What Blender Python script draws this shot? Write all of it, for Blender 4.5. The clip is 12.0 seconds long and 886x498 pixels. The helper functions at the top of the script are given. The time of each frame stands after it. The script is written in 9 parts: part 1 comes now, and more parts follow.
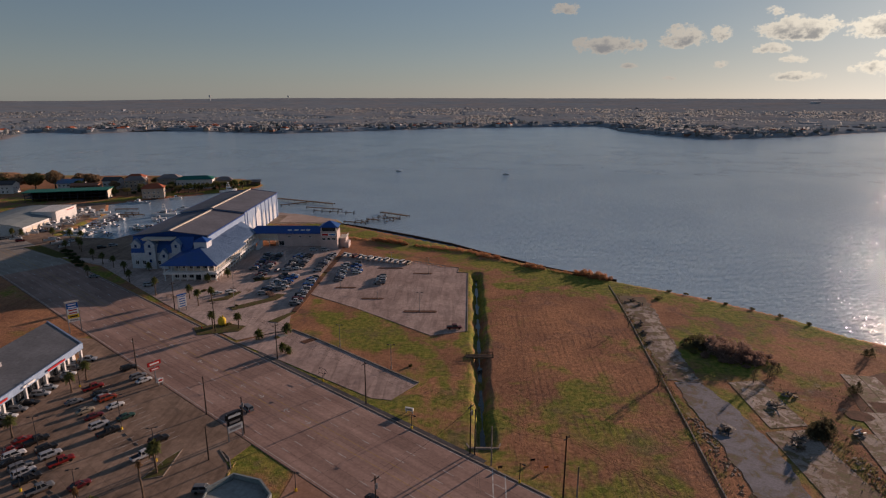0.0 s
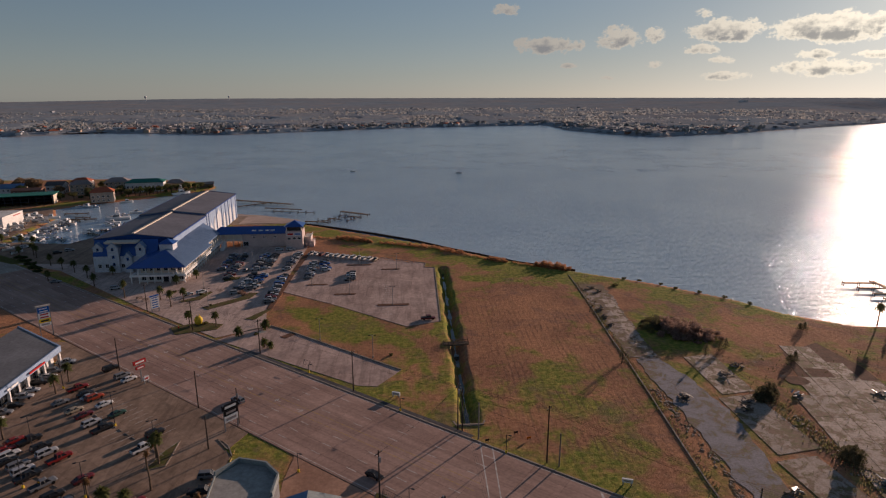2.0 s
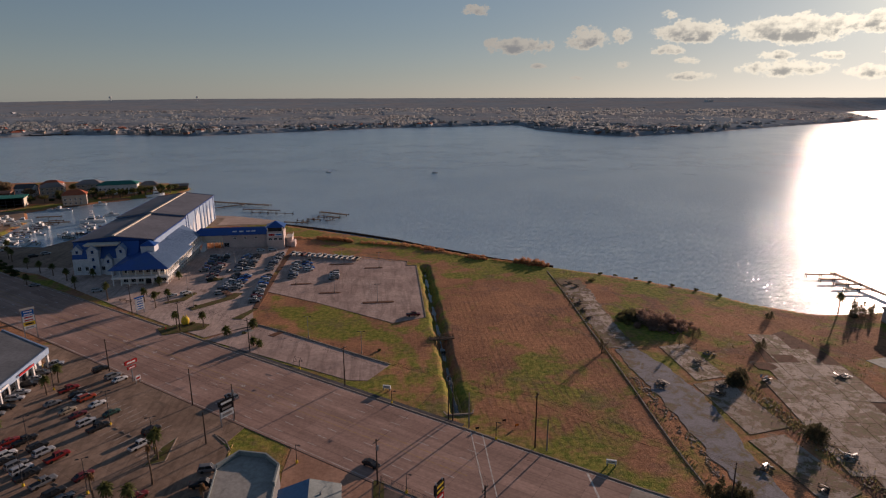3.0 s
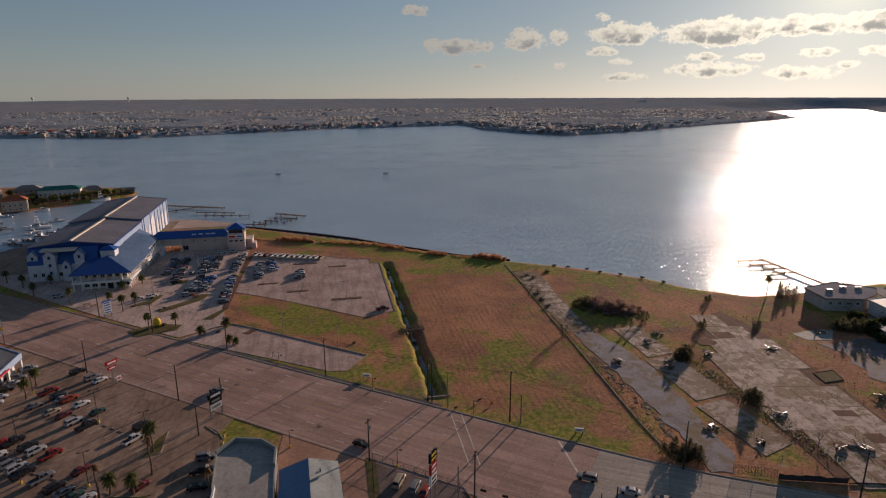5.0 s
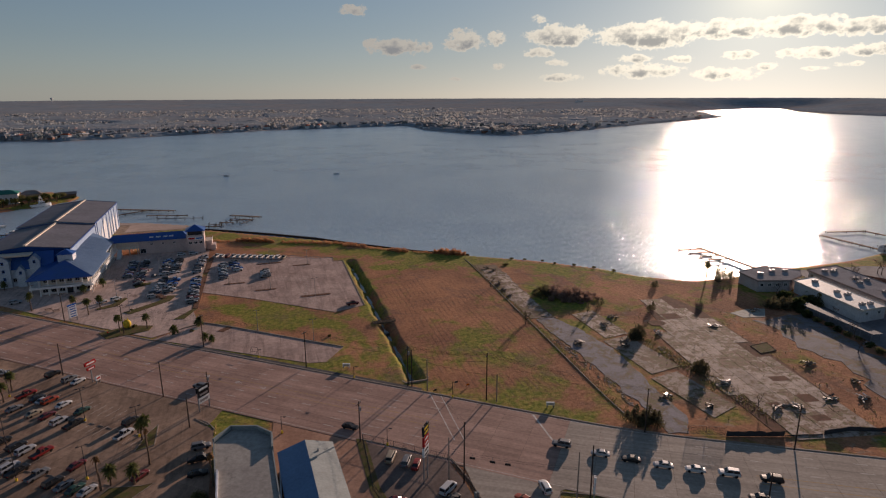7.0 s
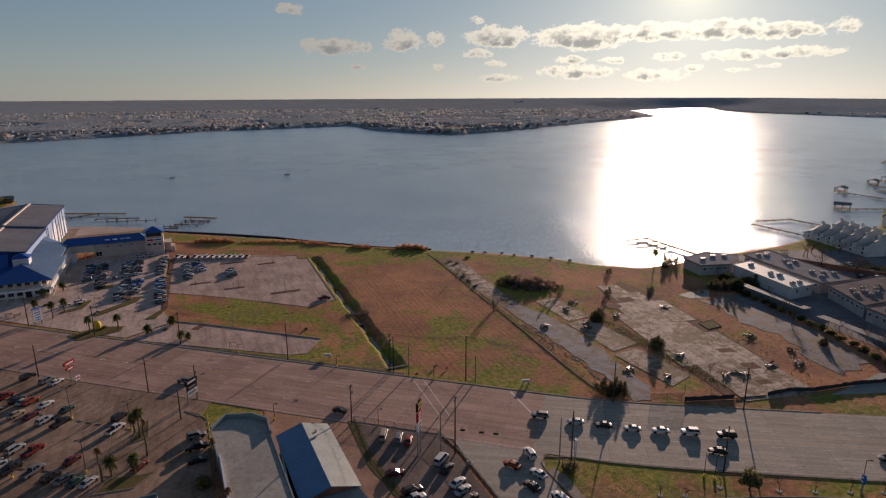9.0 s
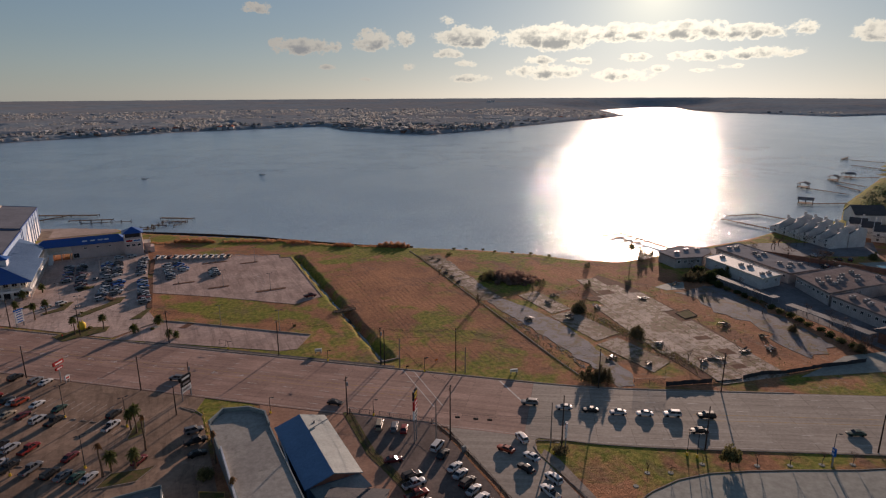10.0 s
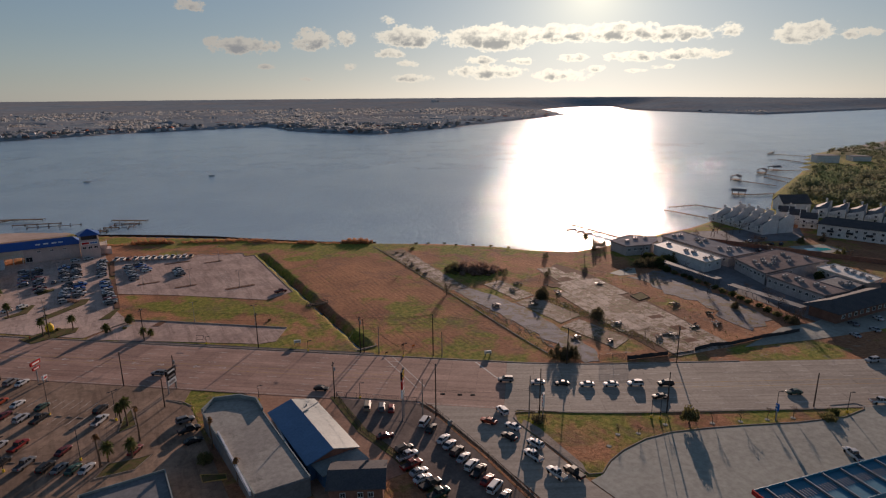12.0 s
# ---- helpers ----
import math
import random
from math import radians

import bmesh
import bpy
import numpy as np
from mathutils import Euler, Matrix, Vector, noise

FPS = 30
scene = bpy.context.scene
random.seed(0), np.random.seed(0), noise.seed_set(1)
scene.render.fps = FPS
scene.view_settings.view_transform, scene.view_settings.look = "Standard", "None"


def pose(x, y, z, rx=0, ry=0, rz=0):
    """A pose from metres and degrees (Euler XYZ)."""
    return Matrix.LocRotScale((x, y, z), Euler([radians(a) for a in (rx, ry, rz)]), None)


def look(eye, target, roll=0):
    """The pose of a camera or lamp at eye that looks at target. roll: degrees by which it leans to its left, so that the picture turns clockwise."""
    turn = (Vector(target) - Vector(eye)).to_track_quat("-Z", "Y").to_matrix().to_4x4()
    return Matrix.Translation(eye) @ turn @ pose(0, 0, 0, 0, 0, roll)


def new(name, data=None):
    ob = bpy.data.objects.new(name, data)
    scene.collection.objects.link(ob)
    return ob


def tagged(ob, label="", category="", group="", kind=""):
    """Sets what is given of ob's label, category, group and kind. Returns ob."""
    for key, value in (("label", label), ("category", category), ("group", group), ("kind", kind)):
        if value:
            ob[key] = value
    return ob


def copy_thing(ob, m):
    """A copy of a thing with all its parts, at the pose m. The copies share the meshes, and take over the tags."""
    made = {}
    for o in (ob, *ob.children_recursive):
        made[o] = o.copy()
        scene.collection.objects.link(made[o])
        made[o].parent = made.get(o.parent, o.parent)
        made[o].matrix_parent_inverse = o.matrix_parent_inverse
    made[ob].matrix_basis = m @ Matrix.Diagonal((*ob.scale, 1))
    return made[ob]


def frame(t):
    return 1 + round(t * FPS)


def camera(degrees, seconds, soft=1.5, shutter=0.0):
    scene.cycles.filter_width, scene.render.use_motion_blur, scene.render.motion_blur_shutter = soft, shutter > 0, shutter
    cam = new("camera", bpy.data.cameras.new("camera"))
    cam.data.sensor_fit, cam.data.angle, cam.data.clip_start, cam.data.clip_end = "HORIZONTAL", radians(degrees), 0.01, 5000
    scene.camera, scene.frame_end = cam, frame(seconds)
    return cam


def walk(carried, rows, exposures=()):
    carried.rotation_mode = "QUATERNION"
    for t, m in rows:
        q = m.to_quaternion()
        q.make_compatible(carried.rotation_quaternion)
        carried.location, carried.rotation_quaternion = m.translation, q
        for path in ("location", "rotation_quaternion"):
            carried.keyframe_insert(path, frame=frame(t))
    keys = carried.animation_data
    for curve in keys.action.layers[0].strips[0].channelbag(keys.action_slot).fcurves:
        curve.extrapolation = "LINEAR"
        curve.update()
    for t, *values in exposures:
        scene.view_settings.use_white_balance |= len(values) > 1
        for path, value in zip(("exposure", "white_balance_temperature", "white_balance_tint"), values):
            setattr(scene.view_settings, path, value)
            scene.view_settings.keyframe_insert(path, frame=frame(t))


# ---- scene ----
cam = camera(73.9, 12.0, soft=1.2)
PATH = [
    (0, (1.450, 0.653, 85.089), (-0.126, 97.417, 59.907), 0.07),
    (1, (-3.379, -4.277, 85.108), (-0.594, 92.455, 59.906), -0.03),
    (2, (-8.107, -9.762, 85.547), (-0.859, 86.736, 60.336), -0.10),
    (3, (-12.933, -15.420, 86.190), (-1.148, 80.630, 60.981), -0.15),
    (4, (-18.006, -20.944, 86.865), (-1.641, 74.435, 61.664), -0.18),
    (5, (-23.425, -26.102, 87.441), (-2.468, 68.378, 62.253), -0.21),
    (6, (-29.240, -30.738, 87.828), (-3.710, 62.614, 62.654), -0.22),
    (7, (-35.451, -34.771, 87.980), (-5.400, 57.228, 62.818), -0.23),
    (8, (-42.010, -38.196, 87.892), (-7.517, 52.233, 62.737), -0.26),
    (9, (-48.818, -41.083, 87.600), (-9.993, 47.573, 62.446), -0.28),
    (10, (-55.727, -43.577, 87.183), (-12.705, 43.117, 62.021), -0.32),
    (11, (-62.541, -45.900, 86.763), (-15.483, 38.665, 61.578), -0.37),
    (12, (-69.011, -48.347, 86.502), (-18.100, 33.944, 61.280), -0.45),
]
walk(cam, [(t, look(eye, target, roll)) for t, eye, target, roll in PATH], [(0, -0.05, 6250, 10), (6, 0.04, 6200, 9), (12, 0.10, 6120, 8)])

# ---- world, sun and exposure ----
SUN_AZ, SUN_EL = 45.2, 9.3          # degrees from +y towards +x, and above the horizon
SUN_DIR = Vector((math.sin(radians(SUN_AZ)) * math.cos(radians(SUN_EL)), math.cos(radians(SUN_AZ)) * math.cos(radians(SUN_EL)), math.sin(radians(SUN_EL))))
scene.view_settings.exposure = 0.0


class Nodes:
    """Short hand for building node trees."""

    def __init__(self, tree):
        self.tree = tree
        tree.nodes.clear()

    def add(self, kind, **values):
        n = self.tree.nodes.new(kind)
        for k, v in values.items():
            if k == "operation":
                n.operation = v
            elif k == "use_clamp":
                n.use_clamp = v
            elif k == "interpolation_type":
                n.interpolation_type = v
            elif k == "data_type":
                n.data_type = v
            elif k == "blend_type":
                n.blend_type = v
            elif k == "attribute_name":
                n.attribute_name = v
        return n

    def link(self, a, b):
        self.tree.links.new(a, b)

    def put(self, socket, v):
        if isinstance(v, bpy.types.NodeSocket):
            self.link(v, socket)
        elif v is not None:
            socket.default_value = v

    def math(self, op, a, b=None, c=None, clamp=False):
        n = self.add("ShaderNodeMath", operation=op, use_clamp=clamp)
        for s, v in zip(n.inputs, (a, b, c)):
            self.put(s, v)
        return n.outputs[0]

    def noise(self, vector, scale, detail=4.0, rough=0.55, distort=0.0):
        n = self.add("ShaderNodeTexNoise")
        self.put(n.inputs["Vector"], vector)
        n.inputs["Scale"].default_value, n.inputs["Detail"].default_value = scale, detail
        n.inputs["Roughness"].default_value, n.inputs["Distortion"].default_value = rough, distort
        return n.outputs[0]

    def span(self, v, a, b, lo=0.0, hi=1.0):
        n = self.add("ShaderNodeMapRange", interpolation_type="SMOOTHSTEP")
        for s, x in zip(n.inputs, (v, a, b, lo, hi)):
            self.put(s, x)
        return n.outputs[0]

    def mix(self, fac, a, b, mode="MIX"):
        n = self.add("ShaderNodeMix", data_type="RGBA", blend_type=mode)
        self.put(n.inputs[0], fac)
        for s, v in ((n.inputs[6], a), (n.inputs[7], b)):
            self.put(s, (*v, 1) if isinstance(v, tuple) and len(v) == 3 else v)
        return n.outputs[2]

    def scaled(self, vector, xyz, turn=0.0):
        n = self.add("ShaderNodeMapping")
        self.put(n.inputs["Vector"], vector)
        n.inputs["Scale"].default_value = xyz
        n.inputs["Rotation"].default_value = (0, 0, radians(turn))
        return n.outputs[0]


def build_world():
    w = bpy.data.worlds.new("sky")
    scene.world = w
    w.use_nodes = True
    k = Nodes(w.node_tree)
    sky = k.add("ShaderNodeTexSky")
    sky.sky_type, sky.sun_disc, sky.sun_elevation, sky.sun_rotation = "NISHITA", False, radians(SUN_EL), radians(SUN_AZ)
    sky.air_density, sky.dust_density, sky.ozone_density, sky.altitude = 1.0, 0.5, 3.0, 0.0
    ray = k.add("ShaderNodeTexCoord").outputs["Generated"]
    sep = k.add("ShaderNodeSeparateXYZ")
    k.link(ray, sep.inputs[0])
    az = k.math("MULTIPLY", k.math("ARCTAN2", sep.outputs[0], sep.outputs[1]), 180 / math.pi)
    el = k.math("MULTIPLY", k.math("ARCSINE", sep.outputs[2]), 180 / math.pi)
    flat = k.add("ShaderNodeCombineXYZ")
    k.link(az, flat.inputs[0]), k.link(k.math("MULTIPLY", el, 1.25), flat.inputs[1])
    dot = k.add("ShaderNodeVectorMath", operation="DOT_PRODUCT")
    k.link(ray, dot.inputs[0])
    dot.inputs[1].default_value = SUN_DIR
    off = k.math("MULTIPLY", k.math("ARCCOSINE", k.math("MINIMUM", dot.outputs["Value"], 1.0)), 180 / math.pi)
    # cumulus: azimuth, elevation, half width, half height, weight
    puffs = CLOUDS
    body = under = None
    for a, e, ra, re, wt in puffs:
        dx = k.math("DIVIDE", k.math("SUBTRACT", az, a), ra)
        dy = k.math("DIVIDE", k.math("SUBTRACT", el, e), re)
        r2 = k.math("ADD", k.math("MULTIPLY", dx, dx), k.math("MULTIPLY", dy, dy))
        one = k.math("MULTIPLY", k.math("SUBTRACT", 1.0, r2), wt)
        body = one if body is None else k.math("MAXIMUM", body, one)
        low = k.math("MULTIPLY", k.math("MAXIMUM", one, 0.0), k.math("SUBTRACT", 0.15, dy))
        under = low if under is None else k.math("MAXIMUM", under, low)
    body = k.math("SUBTRACT", k.math("MAXIMUM", body, -1.5), 0.12)
    lumps = k.noise(flat.outputs[0], 0.85, 9.0, 0.58)
    fine = k.noise(flat.outputs[0], 2.6, 8.0, 0.62, 0.3)
    dens = k.math("ADD", body, k.math("MULTIPLY", k.math("SUBTRACT", lumps, 0.46), 3.6))
    dens = k.math("ADD", dens, k.math("MULTIPLY", k.math("SUBTRACT", fine, 0.5), 1.5))
    cover = k.span(dens, 0.0, 0.58)
    # the hearts are grey where the cloud is thick, and more so below
    shaded = k.math("ADD", k.math("MULTIPLY", under, 0.95), k.math("MULTIPLY", dens, 0.34))
    shaded = k.math("ADD", shaded, k.math("MULTIPLY", k.math("SUBTRACT", lumps, 0.5), 0.9))
    thick = k.math("MULTIPLY", k.span(shaded, 0.12, 1.05), k.span(dens, 0.15, 1.3))
    # bright tops and rims, all of it brighter towards the sun
    near = k.math("POWER", k.span(off, 46.0, 0.0), 2.0)
    rim = k.mix(near, (1.15, 1.02, 0.88), (3.6, 3.1, 2.4))
    heart = k.mix(near, (0.66, 0.63, 0.63), (1.15, 1.05, 0.92))
    cloud = k.mix(thick, rim, heart)
    halo = k.math("MULTIPLY", k.math("POWER", 2.718, k.math("MULTIPLY", off, -0.30)), HALO)
    halo = k.math("ADD", halo, k.math("MULTIPLY", k.math("POWER", 2.718, k.math("MULTIPLY", off, -0.085)), HALO_WIDE))
    glow = k.mix(1.0, (1.0, 0.80, 0.45), halo, "MULTIPLY")
    grey = k.add("ShaderNodeHueSaturation")
    grey.inputs["Saturation"].default_value = SKY_SATURATION
    k.link(sky.outputs[0], grey.inputs["Color"])
    air = k.mix(1.0, grey.outputs[0], SKY_TINT, "MULTIPLY")
    haze = k.math("MULTIPLY", k.math("POWER", 2.718, k.math("MULTIPLY", k.math("ABSOLUTE", el), -0.22)), HAZE)
    air = k.mix(1.0, air, k.mix(1.0, (1.0, 0.905, 0.79), haze, "MULTIPLY"), "ADD")
    # compresses each channel so the sky round the sun grows little brighter than the rest
    divisor = k.add("ShaderNodeVectorMath", operation="MULTIPLY_ADD")
    k.link(air, divisor.inputs[0])
    divisor.inputs[1].default_value, divisor.inputs[2].default_value = (SKY_ROLLOFF,) * 3, (1, 1, 1)
    rolled_off = k.add("ShaderNodeVectorMath", operation="DIVIDE")
    k.link(air, rolled_off.inputs[0]), k.link(divisor.outputs[0], rolled_off.inputs[1])
    # warm light low over the horizon below the sun
    low = k.math("MULTIPLY", k.math("POWER", 2.718, k.math("MULTIPLY", k.math("ABSOLUTE", el), -0.45)), k.math("POWER", 2.718, k.math("MULTIPLY", off, -0.045)))
    glow = k.mix(1.0, glow, k.mix(1.0, (4.4, 2.45, 0.62), low, "MULTIPLY"), "ADD")
    clear = k.mix(1.0, rolled_off.outputs[0], glow, "ADD")
    out = k.mix(k.math("MULTIPLY", cover, 0.92), clear, k.mix(1.0, cloud, (CLOUD_GAIN,) * 3, "MULTIPLY"))
    bg = k.add("ShaderNodeBackground")
    k.link(out, bg.inputs["Color"])
    bg.inputs["Strength"].default_value = SKY_STRENGTH
    k.link(bg.outputs[0], k.add("ShaderNodeOutputWorld").inputs[0])


SKY_STRENGTH, CLOUD_GAIN, HALO, HALO_WIDE, SKY_TINT = 0.085, 4.3, 8.0, 0.05, (0.86, 0.97, 1.12)
SKY_SATURATION, HAZE, SKY_ROLLOFF = 0.72, 2.3, 0.092
CLOUDS = [
    (13.8, 4.4, 3.3, 0.84, 1.2), (20.1, 4.9, 2.1, 0.95, 1.1), (23.1, 5.1, 1.0, 0.67, 1.0), (28.7, 5.2, 3.1, 1.06, 1.3),
    (27.0, 3.8, 1.6, 0.44, 0.9), (28.7, 2.9, 1.0, 0.35, 0.9), (36.4, 5.1, 4.8, 1.25, 1.4), (42.6, 5.3, 4.2, 0.85, 1.2),
    (47.4, 5.3, 4.2, 0.93, 1.3), (52.3, 5.0, 3.6, 0.73, 1.2), (56.5, 5.1, 1.1, 0.62, 0.9), (62.0, 4.6, 2.6, 0.93, 1.1),
    (65.6, 4.4, 1.4, 0.41, 0.8), (35.4, 3.1, 1.5, 0.40, 0.9), (39.3, 3.0, 1.4, 0.35, 0.8), (36.2, 2.1, 3.9, 0.70, 1.1),
]
CLOUDS += [
    (42.6, 1.7, 2.8, 0.60, 0.9), (43.8, 3.2, 1.4, 0.39, 0.9), (49.0, 3.2, 2.9, 0.47, 1.0), (53.4, 3.3, 3.3, 0.51, 1.1),
    (51.4, 2.3, 1.4, 0.24, 0.8), (29.0, 1.6, 2.1, 0.40, 0.8), (23.3, 2.6, 0.8, 0.30, 0.8), (15.8, 2.6, 0.8, 0.29, 0.8),
    (10.0, 7.5, 1.3, 0.52, 0.8), (26.9, 6.7, 0.9, 0.38, 0.6), (19.2, 1.5, 0.6, 0.20, 0.6), (45.9, 2.2, 1.2, 0.34, 0.8),
    (49.5, 2.0, 1.0, 0.19, 0.7),
]
build_world()

sun = new("sun", bpy.data.lights.new("sun", "SUN"))
sun.data.energy, sun.data.angle, sun.data.color = 5.8, radians(0.53), (1.0, 0.70, 0.54)
sun.matrix_world = look(SUN_DIR * 900, (0, 0, 0))


# ---- materials ----
def material(name, build, rough=0.8, metal=0.0, spec=0.075, thin=0.0):
    """A node material; build(k, place) returns the base colour, or (colour, height, depth of relief in metres, roughness)."""
    m = bpy.data.materials.new(name)
    m.use_nodes = True
    k = Nodes(m.node_tree)
    shader = k.add("ShaderNodeBsdfPrincipled")
    shader.inputs["Metallic"].default_value = metal
    shader.inputs["Roughness"].default_value = rough
    shader.inputs["Specular IOR Level"].default_value = spec
    place = k.add("ShaderNodeNewGeometry").outputs["Position"]
    made = build(k, place)
    made = made if isinstance(made, tuple) and isinstance(made[0], bpy.types.NodeSocket) else (made,)
    k.put(shader.inputs["Base Color"], made[0] if isinstance(made[0], bpy.types.NodeSocket) else (*made[0], 1))
    if len(made) > 1 and made[1] is not None:
        bump = k.add("ShaderNodeBump")
        bump.inputs["Distance"].default_value = made[2]
        bump.inputs["Strength"].default_value = 1.0
        k.link(made[1], bump.inputs["Height"])
        k.link(bump.outputs[0], shader.inputs["Normal"])
    if len(made) > 3:
        k.put(shader.inputs["Roughness"], made[3])
    surface = shader.outputs[0]
    if thin:
        # thin leaves let part of the light through
        leaf, both = k.add("ShaderNodeBsdfTranslucent"), k.add("ShaderNodeMixShader")
        k.put(leaf.inputs["Color"], made[0])
        both.inputs[0].default_value = thin
        k.link(surface, both.inputs[1]), k.link(leaf.outputs[0], both.inputs[2])
        surface = both.outputs[0]
    k.link(surface, k.add("ShaderNodeOutputMaterial").inputs[0])
    return m


def tone(k, colour, amount):
    """A colour darkened or lightened by a factor socket around 1."""
    n = k.add("ShaderNodeVectorMath", operation="SCALE")
    k.put(n.inputs[0], colour)
    k.put(n.inputs["Scale"], amount)
    return n.outputs[0]


def mottled(a, b, scale, fine=4.0, relief=0.01, dirt=None, piece=0.0, island=0.0, panel=None):
    """Two colours in patches, with a finer grain, dirt spots and a shift from piece to piece."""
    def build(k, p):
        big, small = k.noise(p, scale, 5.0, 0.6), k.noise(p, scale * fine, 6.0, 0.65)
        c = k.mix(k.span(big, 0.36, 0.64), a, b)
        c = tone(k, c, k.span(small, 0.2, 0.8, 0.78, 1.2))
        if dirt:
            spots = k.noise(k.scaled(p, (1, 1, 1)), scale * 2.3, 7.0, 0.7, 0.4)
            c = k.mix(k.math("MULTIPLY", k.span(spots, 0.56, 0.72), 0.75), c, dirt)
        if piece:
            c = tone(k, c, k.span(k.add("ShaderNodeObjectInfo").outputs["Random"], 0, 1, 1 - piece, 1 + piece))
        if island:
            c = tone(k, c, k.span(k.add("ShaderNodeNewGeometry").outputs["Random Per Island"], 0, 1, 1 - island, 1 + island))
        if panel:
            # poured panels of slightly different tone, with tarred joints and wheel-worn smears
            size, turn = panel
            cast = k.add("ShaderNodeTexBrick")
            cast.offset = 0.0
            k.link(k.scaled(p, (1, 1, 1), turn), cast.inputs["Vector"])
            for socket, v in (("Scale", 1.0), ("Mortar Size", 0.045), ("Mortar Smooth", 0.3), ("Brick Width", size), ("Row Height", size), ("Color1", (0.88, 0.88, 0.88, 1)), ("Color2", (1.10, 1.09, 1.08, 1)), ("Mortar", (0.66, 0.62, 0.60, 1))):
                cast.inputs[socket].default_value = v
            c = k.mix(0.85, c, cast.outputs["Color"], "MULTIPLY")
            smear = k.noise(k.scaled(p, (0.35, 0.05, 1), turn + 50), 1.0, 6.0, 0.7, 1.0)
            c = tone(k, c, k.span(smear, 0.42, 0.66, 1.06, 0.76))
        return c, small, relief
    return build


def plain(c, wear=0.12, scale=1.5):
    def build(k, p):
        n = k.noise(p, scale, 5.0, 0.6)
        return tone(k, k.mix(0.0, c, c), k.span(n, 0.25, 0.75, 1 - wear, 1 + wear)), n, 0.002
    return build


def grass(k, p):
    """Winter turf: straw and rust brown, with green where the attribute 'green' says so, in mown streaks."""
    green = k.add("ShaderNodeAttribute", attribute_name="green").outputs["Fac"]
    bare = k.add("ShaderNodeAttribute", attribute_name="bare").outputs["Fac"]
    rows = k.add("ShaderNodeAttribute", attribute_name="furrow").outputs["Fac"]
    streak = k.noise(k.scaled(p, (0.55, 0.06, 1), 3), 1.0, 6.0, 0.7, 0.8)
    big, mid, fine = k.noise(p, 0.035, 4.0, 0.6), k.noise(p, 0.22, 6.0, 0.68), k.noise(p, 2.2, 5.0, 0.7)
    straw = k.mix(k.span(big, 0.35, 0.65), (0.385, 0.188, 0.098), (0.255, 0.125, 0.072))
    straw = k.mix(k.math("MULTIPLY", k.span(streak, 0.50, 0.66), 0.22), straw, (0.115, 0.075, 0.045))
    straw = k.mix(k.math("MULTIPLY", k.span(mid, 0.55, 0.75), 0.5), straw, (0.36, 0.235, 0.135))
    turf = k.mix(k.span(k.noise(p, 0.5, 5.0, 0.65), 0.35, 0.65), (0.105, 0.150, 0.020), (0.26, 0.235, 0.048))
    g = k.math("ADD", green, k.math("MULTIPLY", k.math("SUBTRACT", k.noise(p, 0.08, 6.0, 0.62, 0.5), 0.5), 2.8))
    g = k.math("ADD", g, k.math("MULTIPLY", k.math("SUBTRACT", streak, 0.5), 0.5))
    c = k.mix(k.math("MULTIPLY", k.span(g, 0.22, 0.85), 0.9), straw, turf)
    dull = k.noise(p, 0.06, 5.0, 0.65, 0.8)
    c = k.mix(k.math("MULTIPLY", k.span(dull, 0.52, 0.66), 0.5), c, (0.155, 0.095, 0.078))
    # mown rows, wavering, broken and darker in their furrows
    swath = k.add("ShaderNodeTexWave")
    swath.inputs["Scale"].default_value, swath.inputs["Distortion"].default_value = 0.15, 8.0
    swath.inputs["Detail"].default_value, swath.inputs["Detail Scale"].default_value = 4.0, 0.5
    k.link(k.scaled(p, (1, 0.30, 1), 9), swath.inputs["Vector"])
    broken = k.math("MULTIPLY", k.span(k.noise(p, 0.09, 5.0, 0.65), 0.40, 0.60), rows)
    c = k.mix(k.math("MULTIPLY", k.math("MULTIPLY", k.span(swath.outputs["Fac"], 0.36, 0.08), broken), 0.40), c, (0.105, 0.060, 0.048))
    soil = k.mix(k.span(mid, 0.35, 0.65), (0.20, 0.14, 0.10), (0.30, 0.235, 0.18))
    b = k.math("ADD", bare, k.math("MULTIPLY", k.math("SUBTRACT", mid, 0.5), 0.9))
    c = k.mix(k.span(b, 0.42, 0.62), c, soil)
    reach = k.add("ShaderNodeVectorMath", operation="LENGTH")
    k.link(p, reach.inputs[0])
    # far suburban ground, its grey lightened to stand for haze
    suburb = k.mix(k.span(k.noise(p, 0.012, 5.0, 0.6), 0.4, 0.6), (0.27, 0.245, 0.235), (0.235, 0.215, 0.205))
    c = k.mix(k.span(reach.outputs["Value"], 850.0, 1150.0), c, suburb)
    tuft = k.noise(p, 0.75, 4.0, 0.6, 0.3)
    c = tone(k, c, k.span(tuft, 0.30, 0.70, 0.78, 1.17))
    c = tone(k, c, k.span(fine, 0.25, 0.75, 0.92, 1.46))
    return c, k.math("ADD", fine, k.math("MULTIPLY", tuft, 1.2)), 0.14


